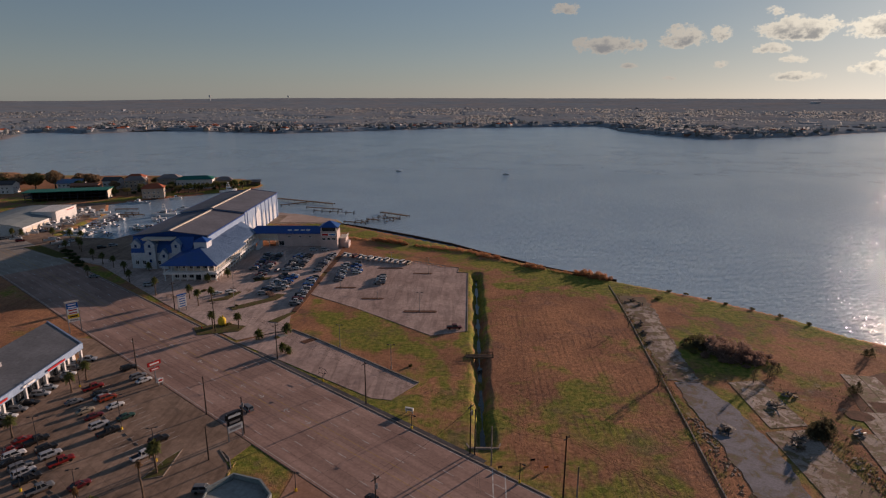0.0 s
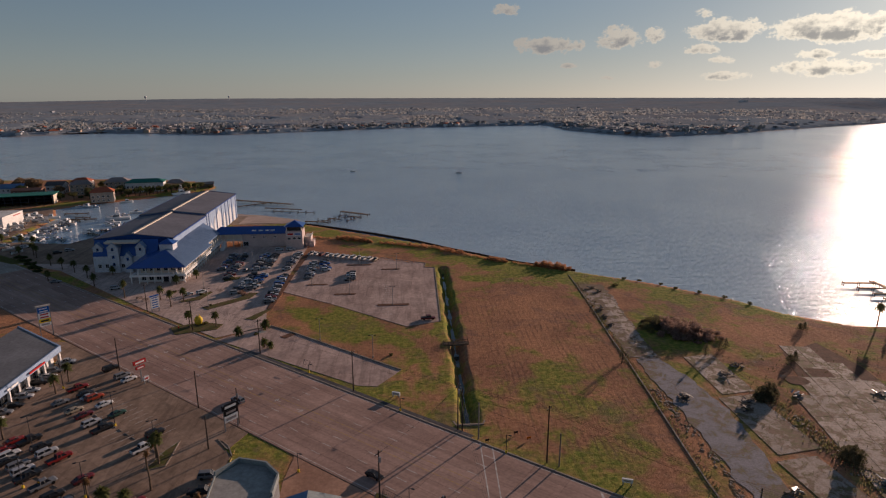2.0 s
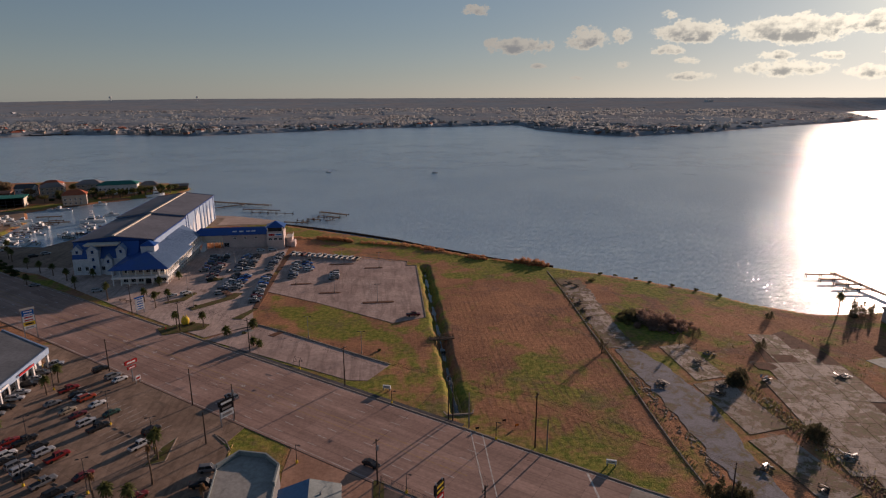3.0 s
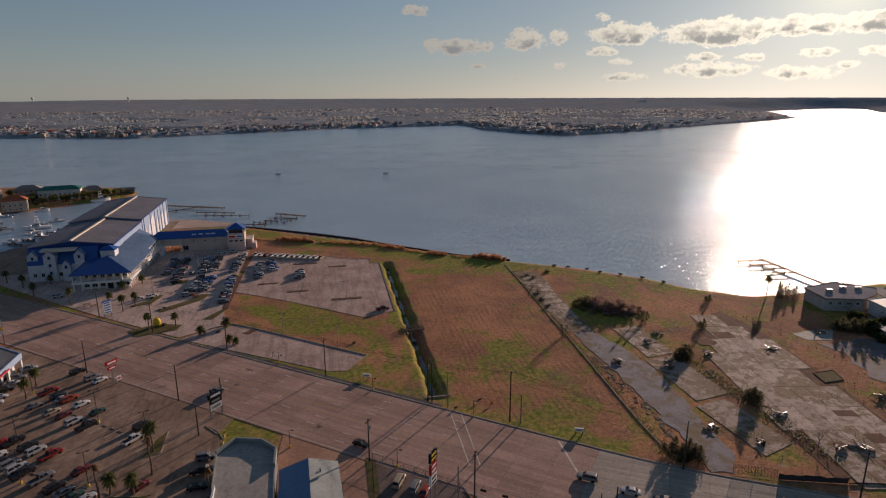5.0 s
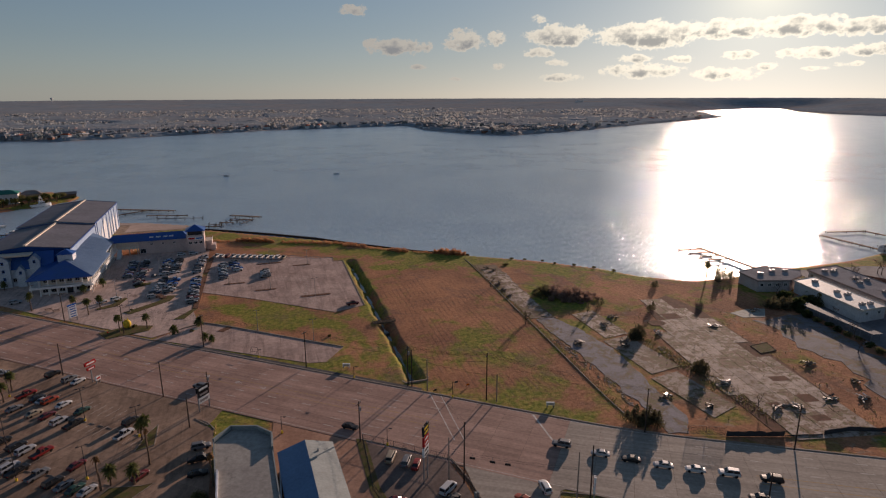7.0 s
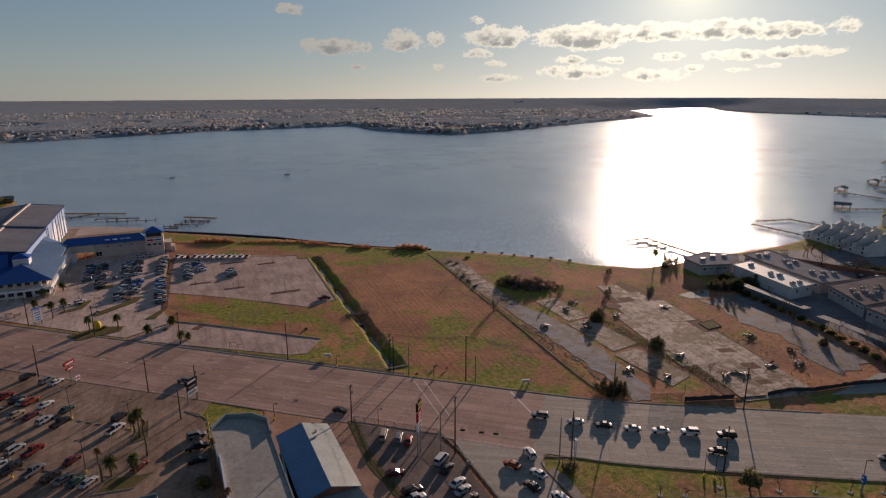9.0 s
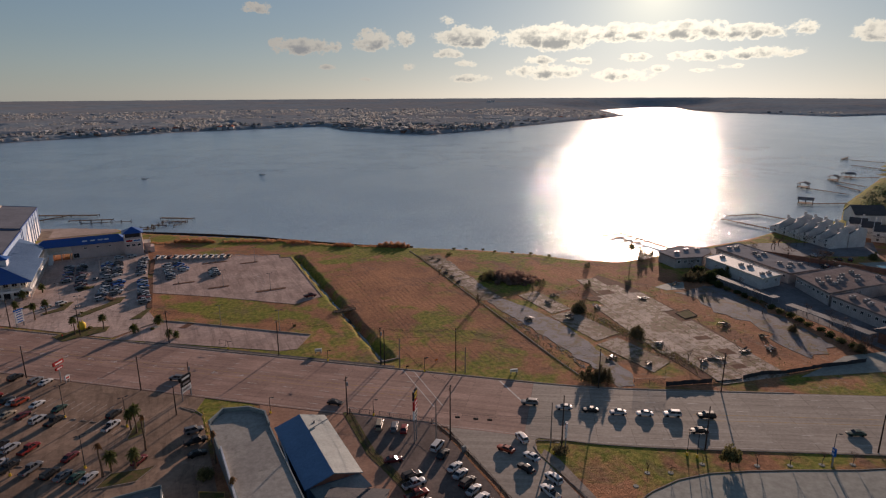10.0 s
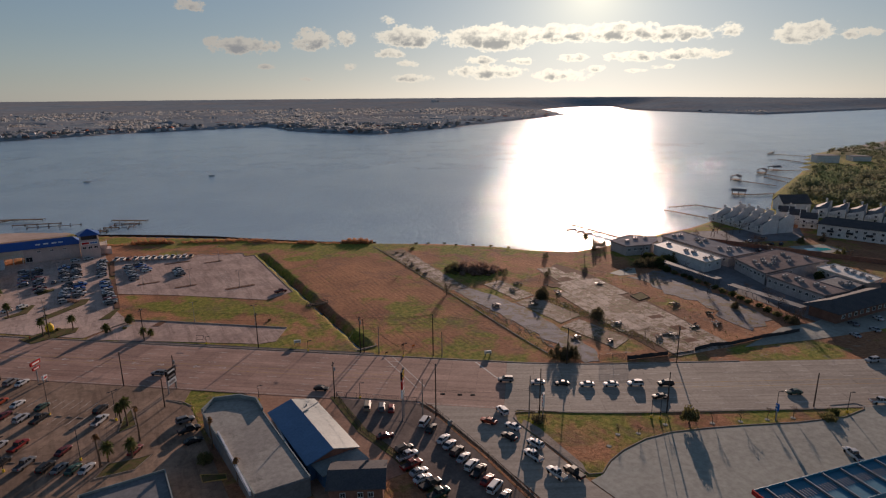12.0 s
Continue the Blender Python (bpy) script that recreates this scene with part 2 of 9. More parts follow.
def water_look(k, p):
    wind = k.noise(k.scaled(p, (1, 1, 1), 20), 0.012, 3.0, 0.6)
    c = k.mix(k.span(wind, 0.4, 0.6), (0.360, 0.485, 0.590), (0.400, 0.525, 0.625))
    swell = k.noise(k.scaled(p, (0.40, 1.0, 1), -45), 0.19, 3.0, 0.6, 0.5)
    chop = k.noise(k.scaled(p, (0.5, 1.0, 1), -38), 0.60, 3.0, 0.6, 0.4)
    ripple = k.noise(k.scaled(p, (0.6, 1.0, 1), -52), 2.0, 2.0, 0.6)
    h = k.math("ADD", k.math("MULTIPLY", swell, 1.4), k.math("ADD", k.math("MULTIPLY", chop, 1.25), k.math("MULTIPLY", ripple, 0.50)))
    out = k.add("ShaderNodeVectorMath", operation="LENGTH")
    k.link(p, out.inputs[0])
    rough = k.math("ADD", k.span(wind, 0.35, 0.65, 0.05, 0.07), k.span(out.outputs["Value"], 300.0, 2600.0, 0.0, 0.16))
    return c, h, 0.52, rough


GRASS = material("winter turf", grass, 0.95, spec=0.04)
MUD_WATER = material("ditch water", mottled((0.035, 0.036, 0.032), (0.05, 0.05, 0.04), 0.5, 5.0, 0.01), 0.12, spec=0.6)
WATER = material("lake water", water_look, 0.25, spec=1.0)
# the finest ripples spread part of the sparkle wide
film_on_water = next(n for n in WATER.node_tree.nodes if n.type == "BSDF_PRINCIPLED")
film_on_water.inputs["Coat Weight"].default_value, film_on_water.inputs["Coat Roughness"].default_value = 0.26, 0.31


def lanes(a, b, turn, piece=0.0, island=0.0):
    """Concrete of a highway: slabs of uneven tone, long darker wheel tracks, oil drips and patches."""
    def build(k, p):
        along = k.scaled(p, (1, 1, 1), turn)
        big, small = k.noise(p, 0.05, 5.0, 0.6), k.noise(p, 1.1, 6.0, 0.65)
        track = k.noise(k.scaled(along, (0.012, 0.62, 1)), 1.0, 3.0, 0.6)
        drip = k.noise(k.scaled(along, (0.05, 1.1, 1)), 1.0, 5.0, 0.7, 0.3)
        c = k.mix(k.span(big, 0.36, 0.64), a, b)
        c = tone(k, c, k.span(track, 0.38, 0.62, 0.89, 1.09))
        c = k.mix(k.math("MULTIPLY", k.span(drip, 0.56, 0.70), 0.32), c, (0.155, 0.115, 0.10))
        c = tone(k, c, k.span(small, 0.2, 0.8, 0.82, 1.18))
        if piece:
            c = tone(k, c, k.span(k.add("ShaderNodeObjectInfo").outputs["Random"], 0, 1, 1 - piece, 1 + piece))
        if island:
            c = tone(k, c, k.span(k.add("ShaderNodeNewGeometry").outputs["Random Per Island"], 0, 1, 1 - island, 1 + island))
        return c, small, 0.008
    return build


CONCRETE = material("road concrete", lanes((0.40, 0.265, 0.212), (0.325, 0.21, 0.168), 39.5, piece=0.10), 0.8)
CONCRETE_JOINED = material("road concrete beyond", lanes((0.375, 0.325, 0.272), (0.315, 0.272, 0.228), 30.3, island=0.05), 0.8)
TURF_BED = material("green turf bed", mottled((0.095, 0.10, 0.03), (0.15, 0.105, 0.055), 0.5, 6.0, 0.06, (0.12, 0.075, 0.05)), 0.95)
LOT = material("parking concrete", mottled((0.335, 0.236, 0.172), (0.235, 0.163, 0.118), 0.06, 10.0, 0.01, (0.16, 0.118, 0.09), panel=(6.5, 40)), 0.85)
OLD_YARD = material("oil-stained yard", mottled((0.215, 0.165, 0.14), (0.15, 0.115, 0.10), 0.12, 10.0, 0.02, (0.10, 0.08, 0.07)), 0.9)
YARD = material("reddish dirt yard", mottled((0.43, 0.255, 0.175), (0.33, 0.19, 0.13), 0.12, 9.0, 0.02, (0.24, 0.15, 0.11)), 0.9)
LOT_PALE = material("pale peach concrete", mottled((0.50, 0.37, 0.315), (0.41, 0.295, 0.25), 0.05, 12.0, 0.01, (0.26, 0.18, 0.145), panel=(6.0, 2)), 0.85)
LOT_WARM = material("brown parking concrete", mottled((0.58, 0.44, 0.375), (0.48, 0.36, 0.305), 0.05, 12.0, 0.01, (0.19, 0.135, 0.11), panel=(6.0, 10)), 0.85)
LOT_GREY = material("grey parking concrete", mottled((0.365, 0.36, 0.315), (0.315, 0.31, 0.27), 0.04, 14.0, 0.01, (0.25, 0.24, 0.21)), 0.8)


def overgrown(clean, worn, soil, moss, cover=0.5, wear=0.32):
    """Old paving under patches of blown soil, moss and dead grass, with cracks."""
    def build(k, p):
        big, mid, small = k.noise(p, 0.06, 5.0, 0.65, 0.4), k.noise(p, wear, 6.0, 0.7, 0.5), k.noise(p, 2.0, 6.0, 0.7)
        c = k.mix(k.span(mid, 0.38, 0.62), clean, worn)
        c = tone(k, c, k.span(k.add("ShaderNodeObjectInfo").outputs["Random"], 0, 1, 0.84, 1.14))
        d = k.math("ADD", k.math("ADD", k.math("MULTIPLY", big, 3.0), k.math("MULTIPLY", mid, 3.2)), k.math("MULTIPLY", small, 1.2))
        lie = k.span(d, 3.7 + 2.0 * (0.5 - cover), 3.86 + 2.0 * (0.5 - cover))
        earth = k.mix(k.span(k.noise(p, 0.45, 6.0, 0.7), 0.46, 0.58), soil, moss)
        c = k.mix(k.math("MULTIPLY", lie, 0.88), c, earth)
        crack = k.add("ShaderNodeTexVoronoi")
        crack.feature = "DISTANCE_TO_EDGE"
        crack.inputs["Scale"].default_value = 0.28
        k.link(p, crack.inputs["Vector"])
        line = k.math("MULTIPLY", k.span(crack.outputs["Distance"], 0.055, 0.02), k.span(mid, 0.42, 0.6))
        c = k.mix(k.math("MULTIPLY", line, 0.7), c, moss)
        c = tone(k, c, k.span(small, 0.25, 0.75, 0.72, 1.25))
        return c, small, 0.04
    return build


OLD_SLAB = material("weathered slab", overgrown((0.46, 0.37, 0.305), (0.36, 0.275, 0.22), (0.21, 0.13, 0.085), (0.15, 0.125, 0.05), 0.53), 0.85, spec=0.10)
DIRTY_SLAB = material("dirt-covered slab", overgrown((0.36, 0.29, 0.25), (0.25, 0.19, 0.16), (0.17, 0.105, 0.072), (0.15, 0.12, 0.05), 0.62), 0.85, spec=0.10)
OLD_ASPHALT = material("patched blue grey asphalt", overgrown((0.225, 0.212, 0.225), (0.175, 0.162, 0.168), (0.20, 0.14, 0.105), (0.16, 0.135, 0.06), 0.47, 0.2), 0.85, spec=0.10)
ASPHALT = material("old asphalt", mottled((0.135, 0.125, 0.125), (0.085, 0.080, 0.082), 0.12, 10.0, 0.02, (0.19, 0.15, 0.12)), 0.9)
COURT = material("worn grey court asphalt", mottled((0.235, 0.225, 0.23), (0.17, 0.163, 0.168), 0.08, 10.0, 0.01, (0.13, 0.12, 0.115)), 0.9)
KERB = material("kerb concrete", mottled((0.36, 0.30, 0.25), (0.26, 0.21, 0.17), 0.5, 5.0, 0.01, (0.12, 0.09, 0.07)), 0.85)
JOINT = material("joint tar", plain((0.185, 0.135, 0.11)), 0.9)
WHITE_LINE = material("white road paint", mottled((0.68, 0.64, 0.59), (0.44, 0.38, 0.33), 0.9, 5.0, 0.002), 0.7)
YELLOW_LINE = material("worn yellow paint", mottled((0.52, 0.33, 0.10), (0.36, 0.24, 0.13), 0.9, 5.0, 0.002), 0.7)
# ---- more materials ----
BLUE_ROOF = material("blue metal roof", mottled((0.012, 0.072, 0.32), (0.016, 0.075, 0.27), 0.2, 8.0, 0.004), 0.38, spec=0.5)
# the blue roof again, lightened and greyed to stand for sun glare
SUNLIT_BLUE_ROOF = material("grey blue metal roof", mottled((0.145, 0.215, 0.34), (0.12, 0.185, 0.30), 0.15, 8.0, 0.004), 0.4, spec=0.5)
HALL_ROOF = material("weathered grey roof", mottled((0.18, 0.178, 0.20), (0.145, 0.145, 0.165), 0.08, 10.0, 0.01, (0.12, 0.115, 0.125)), 0.6)
BLUE_CLAD = material("blue cladding", plain((0.016, 0.055, 0.20)), 0.5)
PALE_CLAD = material("pale blue cladding", mottled((0.28, 0.36, 0.49), (0.24, 0.315, 0.44), 0.3, 6.0, 0.004), 0.6)
WHITE_CLAD = material("white cladding", mottled((0.60, 0.62, 0.66), (0.53, 0.55, 0.59), 0.25, 6.0, 0.004, (0.52, 0.50, 0.48)), 0.6)
PINK_STUCCO = material("pinkish stucco", mottled((0.58, 0.48, 0.45), (0.52, 0.43, 0.40), 0.3, 8.0, 0.006, (0.40, 0.33, 0.31)), 0.85)
CREAM = material("cream trim", plain((0.66, 0.58, 0.48)), 0.7)
GREY_ROOF = material("grey membrane roof", mottled((0.215, 0.215, 0.22), (0.17, 0.17, 0.175), 0.12, 9.0, 0.01, (0.14, 0.135, 0.13)), 0.7)
SHOP_ROOF = material("weathered beige roof coating", mottled((0.36, 0.34, 0.305), (0.295, 0.275, 0.25), 0.10, 9.0, 0.01, (0.16, 0.15, 0.135)), 0.8)
WHITE_ROOF = material("white membrane roof", mottled((0.72, 0.70, 0.66), (0.60, 0.57, 0.53), 0.12, 9.0, 0.01, (0.38, 0.35, 0.32)), 0.6)
BROWN_ROOF = material("brown gravel roof", mottled((0.29, 0.245, 0.23), (0.225, 0.19, 0.178), 0.12, 12.0, 0.02, (0.11, 0.085, 0.075)), 0.95, spec=0.0)
DARK_ROOF = material("dark shingle roof", mottled((0.085, 0.083, 0.09), (0.105, 0.10, 0.10), 0.3, 8.0, 0.02), 0.85)
RED_ROOF = material("terracotta tile roof", mottled((0.42, 0.13, 0.07), (0.33, 0.10, 0.055), 0.4, 8.0, 0.03), 0.8)
GREEN_ROOF = material("green metal roof", plain((0.03, 0.16, 0.12)), 0.5)
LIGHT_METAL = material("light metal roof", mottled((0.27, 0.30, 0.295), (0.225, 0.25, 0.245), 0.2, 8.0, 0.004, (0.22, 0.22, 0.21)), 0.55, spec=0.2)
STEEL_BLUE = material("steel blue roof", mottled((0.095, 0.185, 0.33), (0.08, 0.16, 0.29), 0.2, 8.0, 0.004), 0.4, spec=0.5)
TEAL_DECK = material("teal blue steel deck", mottled((0.05, 0.20, 0.30), (0.04, 0.165, 0.25), 0.3, 8.0, 0.004, (0.10, 0.13, 0.15)), 0.5, spec=0.3)
SAND = material("pale beaten sand", mottled((0.52, 0.40, 0.33), (0.43, 0.32, 0.26), 0.08, 10.0, 0.02, (0.30, 0.23, 0.18)), 0.95)
TAN_WALL = material("tan wall", mottled((0.42, 0.34, 0.27), (0.36, 0.29, 0.23), 0.3, 7.0, 0.01), 0.85)
BRICK_WALL = material("brown brick wall", mottled((0.24, 0.135, 0.10), (0.19, 0.105, 0.08), 0.6, 8.0, 0.02), 0.85)
WHITE_WALL = material("white painted wall", mottled((0.70, 0.68, 0.66), (0.62, 0.60, 0.58), 0.3, 7.0, 0.006, (0.48, 0.45, 0.42)), 0.8)
GREY_METAL = material("grey metal", plain((0.33, 0.33, 0.34)), 0.45, 0.6)
DARK_METAL = material("dark metal", plain((0.05, 0.05, 0.055)), 0.5)
WOOD = material("weathered timber", mottled((0.20, 0.145, 0.105), (0.13, 0.095, 0.07), 0.8, 7.0, 0.01), 0.9)
POLE_WOOD = material("creosoted pole wood", mottled((0.075, 0.055, 0.045), (0.055, 0.042, 0.036), 0.8, 7.0, 0.01), 0.9)
GLASS = material("dark window glass", plain((0.02, 0.024, 0.03), 0.05), 0.22, spec=0.5)
RED_PAINT = material("red paint", plain((0.42, 0.03, 0.03)), 0.5)
YELLOW_PAINT = material("yellow paint", plain((0.72, 0.50, 0.05)), 0.55)
WHITE_PAINT = material("white paint", plain((0.76, 0.75, 0.73)), 0.5)
BLACK_PAINT = material("black paint", plain((0.02, 0.02, 0.022)), 0.5)
BLUE_PAINT = material("blue paint", plain((0.02, 0.12, 0.42)), 0.45)
TERRACOTTA = material("reddish mulch bed", mottled((0.19, 0.095, 0.065), (0.13, 0.075, 0.05), 0.5, 7.0, 0.06, (0.09, 0.10, 0.03)), 0.95)


# ---- mesh helpers ----
class Shape:
    """Collects faces for one mesh."""

    def __init__(self):
        self.v, self.f, self.smooth = [], [], False

    def add(self, verts, faces):
        n = len(self.v)
        self.v.extend(tuple(x) for x in verts)
        self.f.extend(tuple(i + n for i in f) for f in faces)
        return self

    def box(self, c, s, turn=0.0, taper=1.0):
        """A box on centre c with sizes s, turned about z by degrees; its top is taper times its bottom."""
        ca, sa = math.cos(radians(turn)), math.sin(radians(turn))
        out = []
        for z, q in ((-0.5, 1.0), (0.5, taper)):
            for x, y in ((-0.5, -0.5), (0.5, -0.5), (0.5, 0.5), (-0.5, 0.5)):
                px, py = x * s[0] * q, y * s[1] * q
                out.append((c[0] + ca * px - sa * py, c[1] + sa * px + ca * py, c[2] + z * s[2]))
        return self.add(out, [(3, 2, 1, 0), (4, 5, 6, 7), (0, 1, 5, 4), (1, 2, 6, 5), (2, 3, 7, 6), (3, 0, 4, 7)])

    def prism(self, poly, z0, z1):
        n = len(poly)
        area = sum(poly[i][0] * poly[(i + 1) % n][1] - poly[(i + 1) % n][0] * poly[i][1] for i in range(n))
        poly = list(poly) if area > 0 else list(reversed(poly))
        return self.add([(x, y, z0) for x, y in poly] + [(x, y, z1) for x, y in poly],
                        [tuple(range(n - 1, -1, -1)), tuple(range(n, 2 * n))] + [(i, (i + 1) % n, n + (i + 1) % n, n + i) for i in range(n)])

    def tube(self, a, b, ra, rb=None, n=8, caps=True):
        a, b = Vector(a), Vector(b)
        rb = ra if rb is None else rb
        d = (b - a).normalized()
        e = d.orthogonal().normalized()
        g = d.cross(e)
        ring = [(math.cos(2 * math.pi * i / n), math.sin(2 * math.pi * i / n)) for i in range(n)]
        verts = [a + (e * c + g * s) * ra for c, s in ring] + [b + (e * c + g * s) * rb for c, s in ring]
        faces = [(i, (i + 1) % n, n + (i + 1) % n, n + i) for i in range(n)]
        if caps:
            faces += [tuple(range(n - 1, -1, -1)), tuple(range(n, 2 * n))]
        return self.add(verts, faces)

    def path(self, pts, radii, n=7):
        for (a, b), (ra, rb) in zip(zip(pts, pts[1:]), zip(radii, radii[1:])):
            self.tube(a, b, ra, rb, n)
        return self

    def quad(self, a, b, c, d):
        return self.add((a, b, c, d), [(0, 1, 2, 3)])

    def wall_strip(self, pts, width, z0, z1):
        """An upright strip along a line of x, y points."""
        left, right = [], []
        for i, p in enumerate(pts):
            a, b = Vector(pts[max(i - 1, 0)]), Vector(pts[min(i + 1, len(pts) - 1)])
            d = (b - a).normalized()
            q = Vector((-d.y, d.x)) * width / 2
            left.append(Vector(p) + q), right.append(Vector(p) - q)
        n = len(pts)
        v = [(*p, z) for z in (z0, z1) for side in (left, right) for p in side]
        f = []
        for i in range(n - 1):
            L0, R0, L1, R1 = i, n + i, 2 * n + i, 3 * n + i
            f += [(L1, R1, R1 + 1, L1 + 1), (R0, R0 + 1, R1 + 1, R1), (L0 + 1, L0, L1, L1 + 1)]
        f += [(0, n, 3 * n, 2 * n), (2 * n - 1, n - 1, 3 * n - 1, 4 * n - 1)]
        return self.add(v, f)

    def clump(self, c, r, squash=1.0, rng=random):
        """A rough lump of twenty faces."""
        g = (1 + 5 ** 0.5) / 2
        pts = [(-1, g, 0), (1, g, 0), (-1, -g, 0), (1, -g, 0), (0, -1, g), (0, 1, g), (0, -1, -g), (0, 1, -g), (g, 0, -1), (g, 0, 1), (-g, 0, -1), (-g, 0, 1)]
        t, out = rng.random() * 6.28, []
        for x, y, z in pts:
            k = r / 1.9 * rng.uniform(0.7, 1.25)
            out.append((c[0] + k * (x * math.cos(t) - y * math.sin(t)), c[1] + k * (x * math.sin(t) + y * math.cos(t)), c[2] + k * z * squash))
        return self.add(out, ICO)

    def mesh(self, name, mat=None):
        me = bpy.data.meshes.new(name)
        me.from_pydata(self.v, [], self.f)
        if mat:
            me.materials.append(mat)
        if self.smooth:
            me.polygons.foreach_set("use_smooth", [True] * len(me.polygons))
        me.update()
        return me


ICO = [(0, 11, 5), (0, 5, 1), (0, 1, 7), (0, 7, 10), (0, 10, 11), (1, 5, 9), (5, 11, 4), (11, 10, 2), (10, 7, 6), (7, 1, 8),
       (3, 9, 4), (3, 4, 2), (3, 2, 6), (3, 6, 8), (3, 8, 9), (4, 9, 5), (2, 4, 11), (6, 2, 10), (8, 6, 7), (9, 8, 1)]


def thing(name, x, y, z=0.0, turn=0.0, label="", category="", group="", kind=""):
    """An Empty at a thing's base, to carry its parts."""
    ob = new(name)
    ob.empty_display_size = 0.3
    ob.matrix_basis = pose(x, y, z, 0, 0, turn)
    return tagged(ob, label, category, group, kind)


def part(name, shape, mat, parent=None, label="", kind="", at=None):
    ob = new(name, shape.mesh(name, mat) if isinstance(shape, Shape) else shape)
    if parent:
        ob.parent = parent
    if at is not None:
        ob.matrix_basis = at
    return tagged(ob, label, kind=kind)


def structure(name, shape, mat, label, category=""):
    return tagged(new(name, shape.mesh(name, mat)), label, category or name.replace("_", " "), kind="structure")


# ---- the lie of the land ----
NEAR_SHORE = [(-6000, 1500), (-1500, 880), (-700, 720), (-400, 640), (-290, 645), (-205, 612), (-184, 575), (-190, 552), (-212, 528), (-262, 489),
              (-279, 470), (-258, 432), (-246, 358), (-206, 350), (-186, 400), (-172, 440), (-140, 440), (-108, 429), (-80, 411), (-72, 395), (-35, 365), (11, 329),
              (40, 301), (79, 270), (110, 248), (136, 223), (147, 205), (165, 190), (185, 188), (212, 191), (275, 192), (312, 199), (384, 200), (452, 237),
              (631, 306), (835, 404), (1209, 458), (1900, 560), (6000, 900)]
FAR_SHORE = [(6000, 1500), (3600, 1420), (2390, 1390), (2560, 2100), (2708, 2394), (3240, 2975), (3060, 3050), (2424, 2832), (1791, 1902), (1280, 1629), (776, 1325),
             (544, 1222), (464, 1350), (422, 1500), (430, 1762), (16, 1650), (-197, 1515), (-392, 1390), (-628, 1472), (-733, 1485), (-851, 1360), (-930, 1420),
             (-990, 1390), (-890, 1170), (-1300, 1120), (-6000, 1900)]
LAKE = np.array(NEAR_SHORE + FAR_SHORE, float)


def lake_distance(x, y):
    """Metres to the shoreline, for arrays: above zero on land, below in the lake."""
    a, b = LAKE, np.roll(LAKE, -1, 0)
    best, inside = np.full(x.shape, 1e9), np.zeros(x.shape, bool)
    for (ax, ay), (bx, by) in zip(a, b):
        dx, dy = bx - ax, by - ay
        t = np.clip(((x - ax) * dx + (y - ay) * dy) / (dx * dx + dy * dy), 0, 1)
        best = np.minimum(best, np.hypot(x - ax - t * dx, y - ay - t * dy))
        if ay != by:
            inside ^= ((ay > y) != (by > y)) & (x < (bx - ax) * (y - ay) / (by - ay) + ax)
    return np.where(inside, -best, best)


def step(v, a, b):
    t = np.clip((v - a) / (b - a), 0, 1)
    return t * t * (3 - 2 * t)


def soft_noise(x, y, size, seed):
    """Smooth value noise between 0 and 1 for arrays."""
    rng = np.random.default_rng(seed)
    grid = rng.random((97, 97))
    u, w = x / size + 41.3, y / size + 37.7
    i, j = np.floor(u).astype(int), np.floor(w).astype(int)
    fu, fw = u - i, w - j
    fu, fw = fu * fu * (3 - 2 * fu), fw * fw * (3 - 2 * fw)
    g = lambda p, q: grid[p % 97, q % 97]
    return (g(i, j) * (1 - fu) + g(i + 1, j) * fu) * (1 - fw) + (g(i, j + 1) * (1 - fu) + g(i + 1, j + 1) * fu) * fw


def ditch_middle(y):
    return 10.9 + (y - 184) * 0.0245


WATER_LEVEL = -1.1


def land_height(x, y):
    sd = lake_distance(x, y)
    far = np.hypot(x, y)
    z = -3.4 + 3.4 * step(sd, -4.0, 2.0)
    z += np.where(sd > 0, (0.07 * (soft_noise(x, y, 17, 1) - 0.5) - 0.035) * step(sd, 2, 12), 0)
    az = np.degrees(np.arctan2(x, y))
    rise = 60 - 22 * step(-az, 14, 38) - 16 * step(az, 46, 68)
    z += rise * np.clip((far - 1900) / 3000, 0, 1) ** 1.25 * np.maximum(step(sd, 30, 420), step(far, 4300, 4940) * (sd > 2))
    off = np.abs(x - ditch_middle(y))
    z -= 3.0 * (1 - step(off + 0.35 * np.sin(y * 0.31) + 0.2 * np.sin(y * 0.83), 0.3, 3.1)) * step(y, 129.5, 133) * (1 - step(y, 277, 282))
    return z, sd


def lines(*spans):
    out = []
    for a, b, s in spans:
        out += list(np.arange(a, b, s))
    return np.array(sorted(set(np.round(out, 3))))


ROAD_U, ROAD_V = Vector((0.7716, -0.6361)), Vector((0.6361, 0.7716))


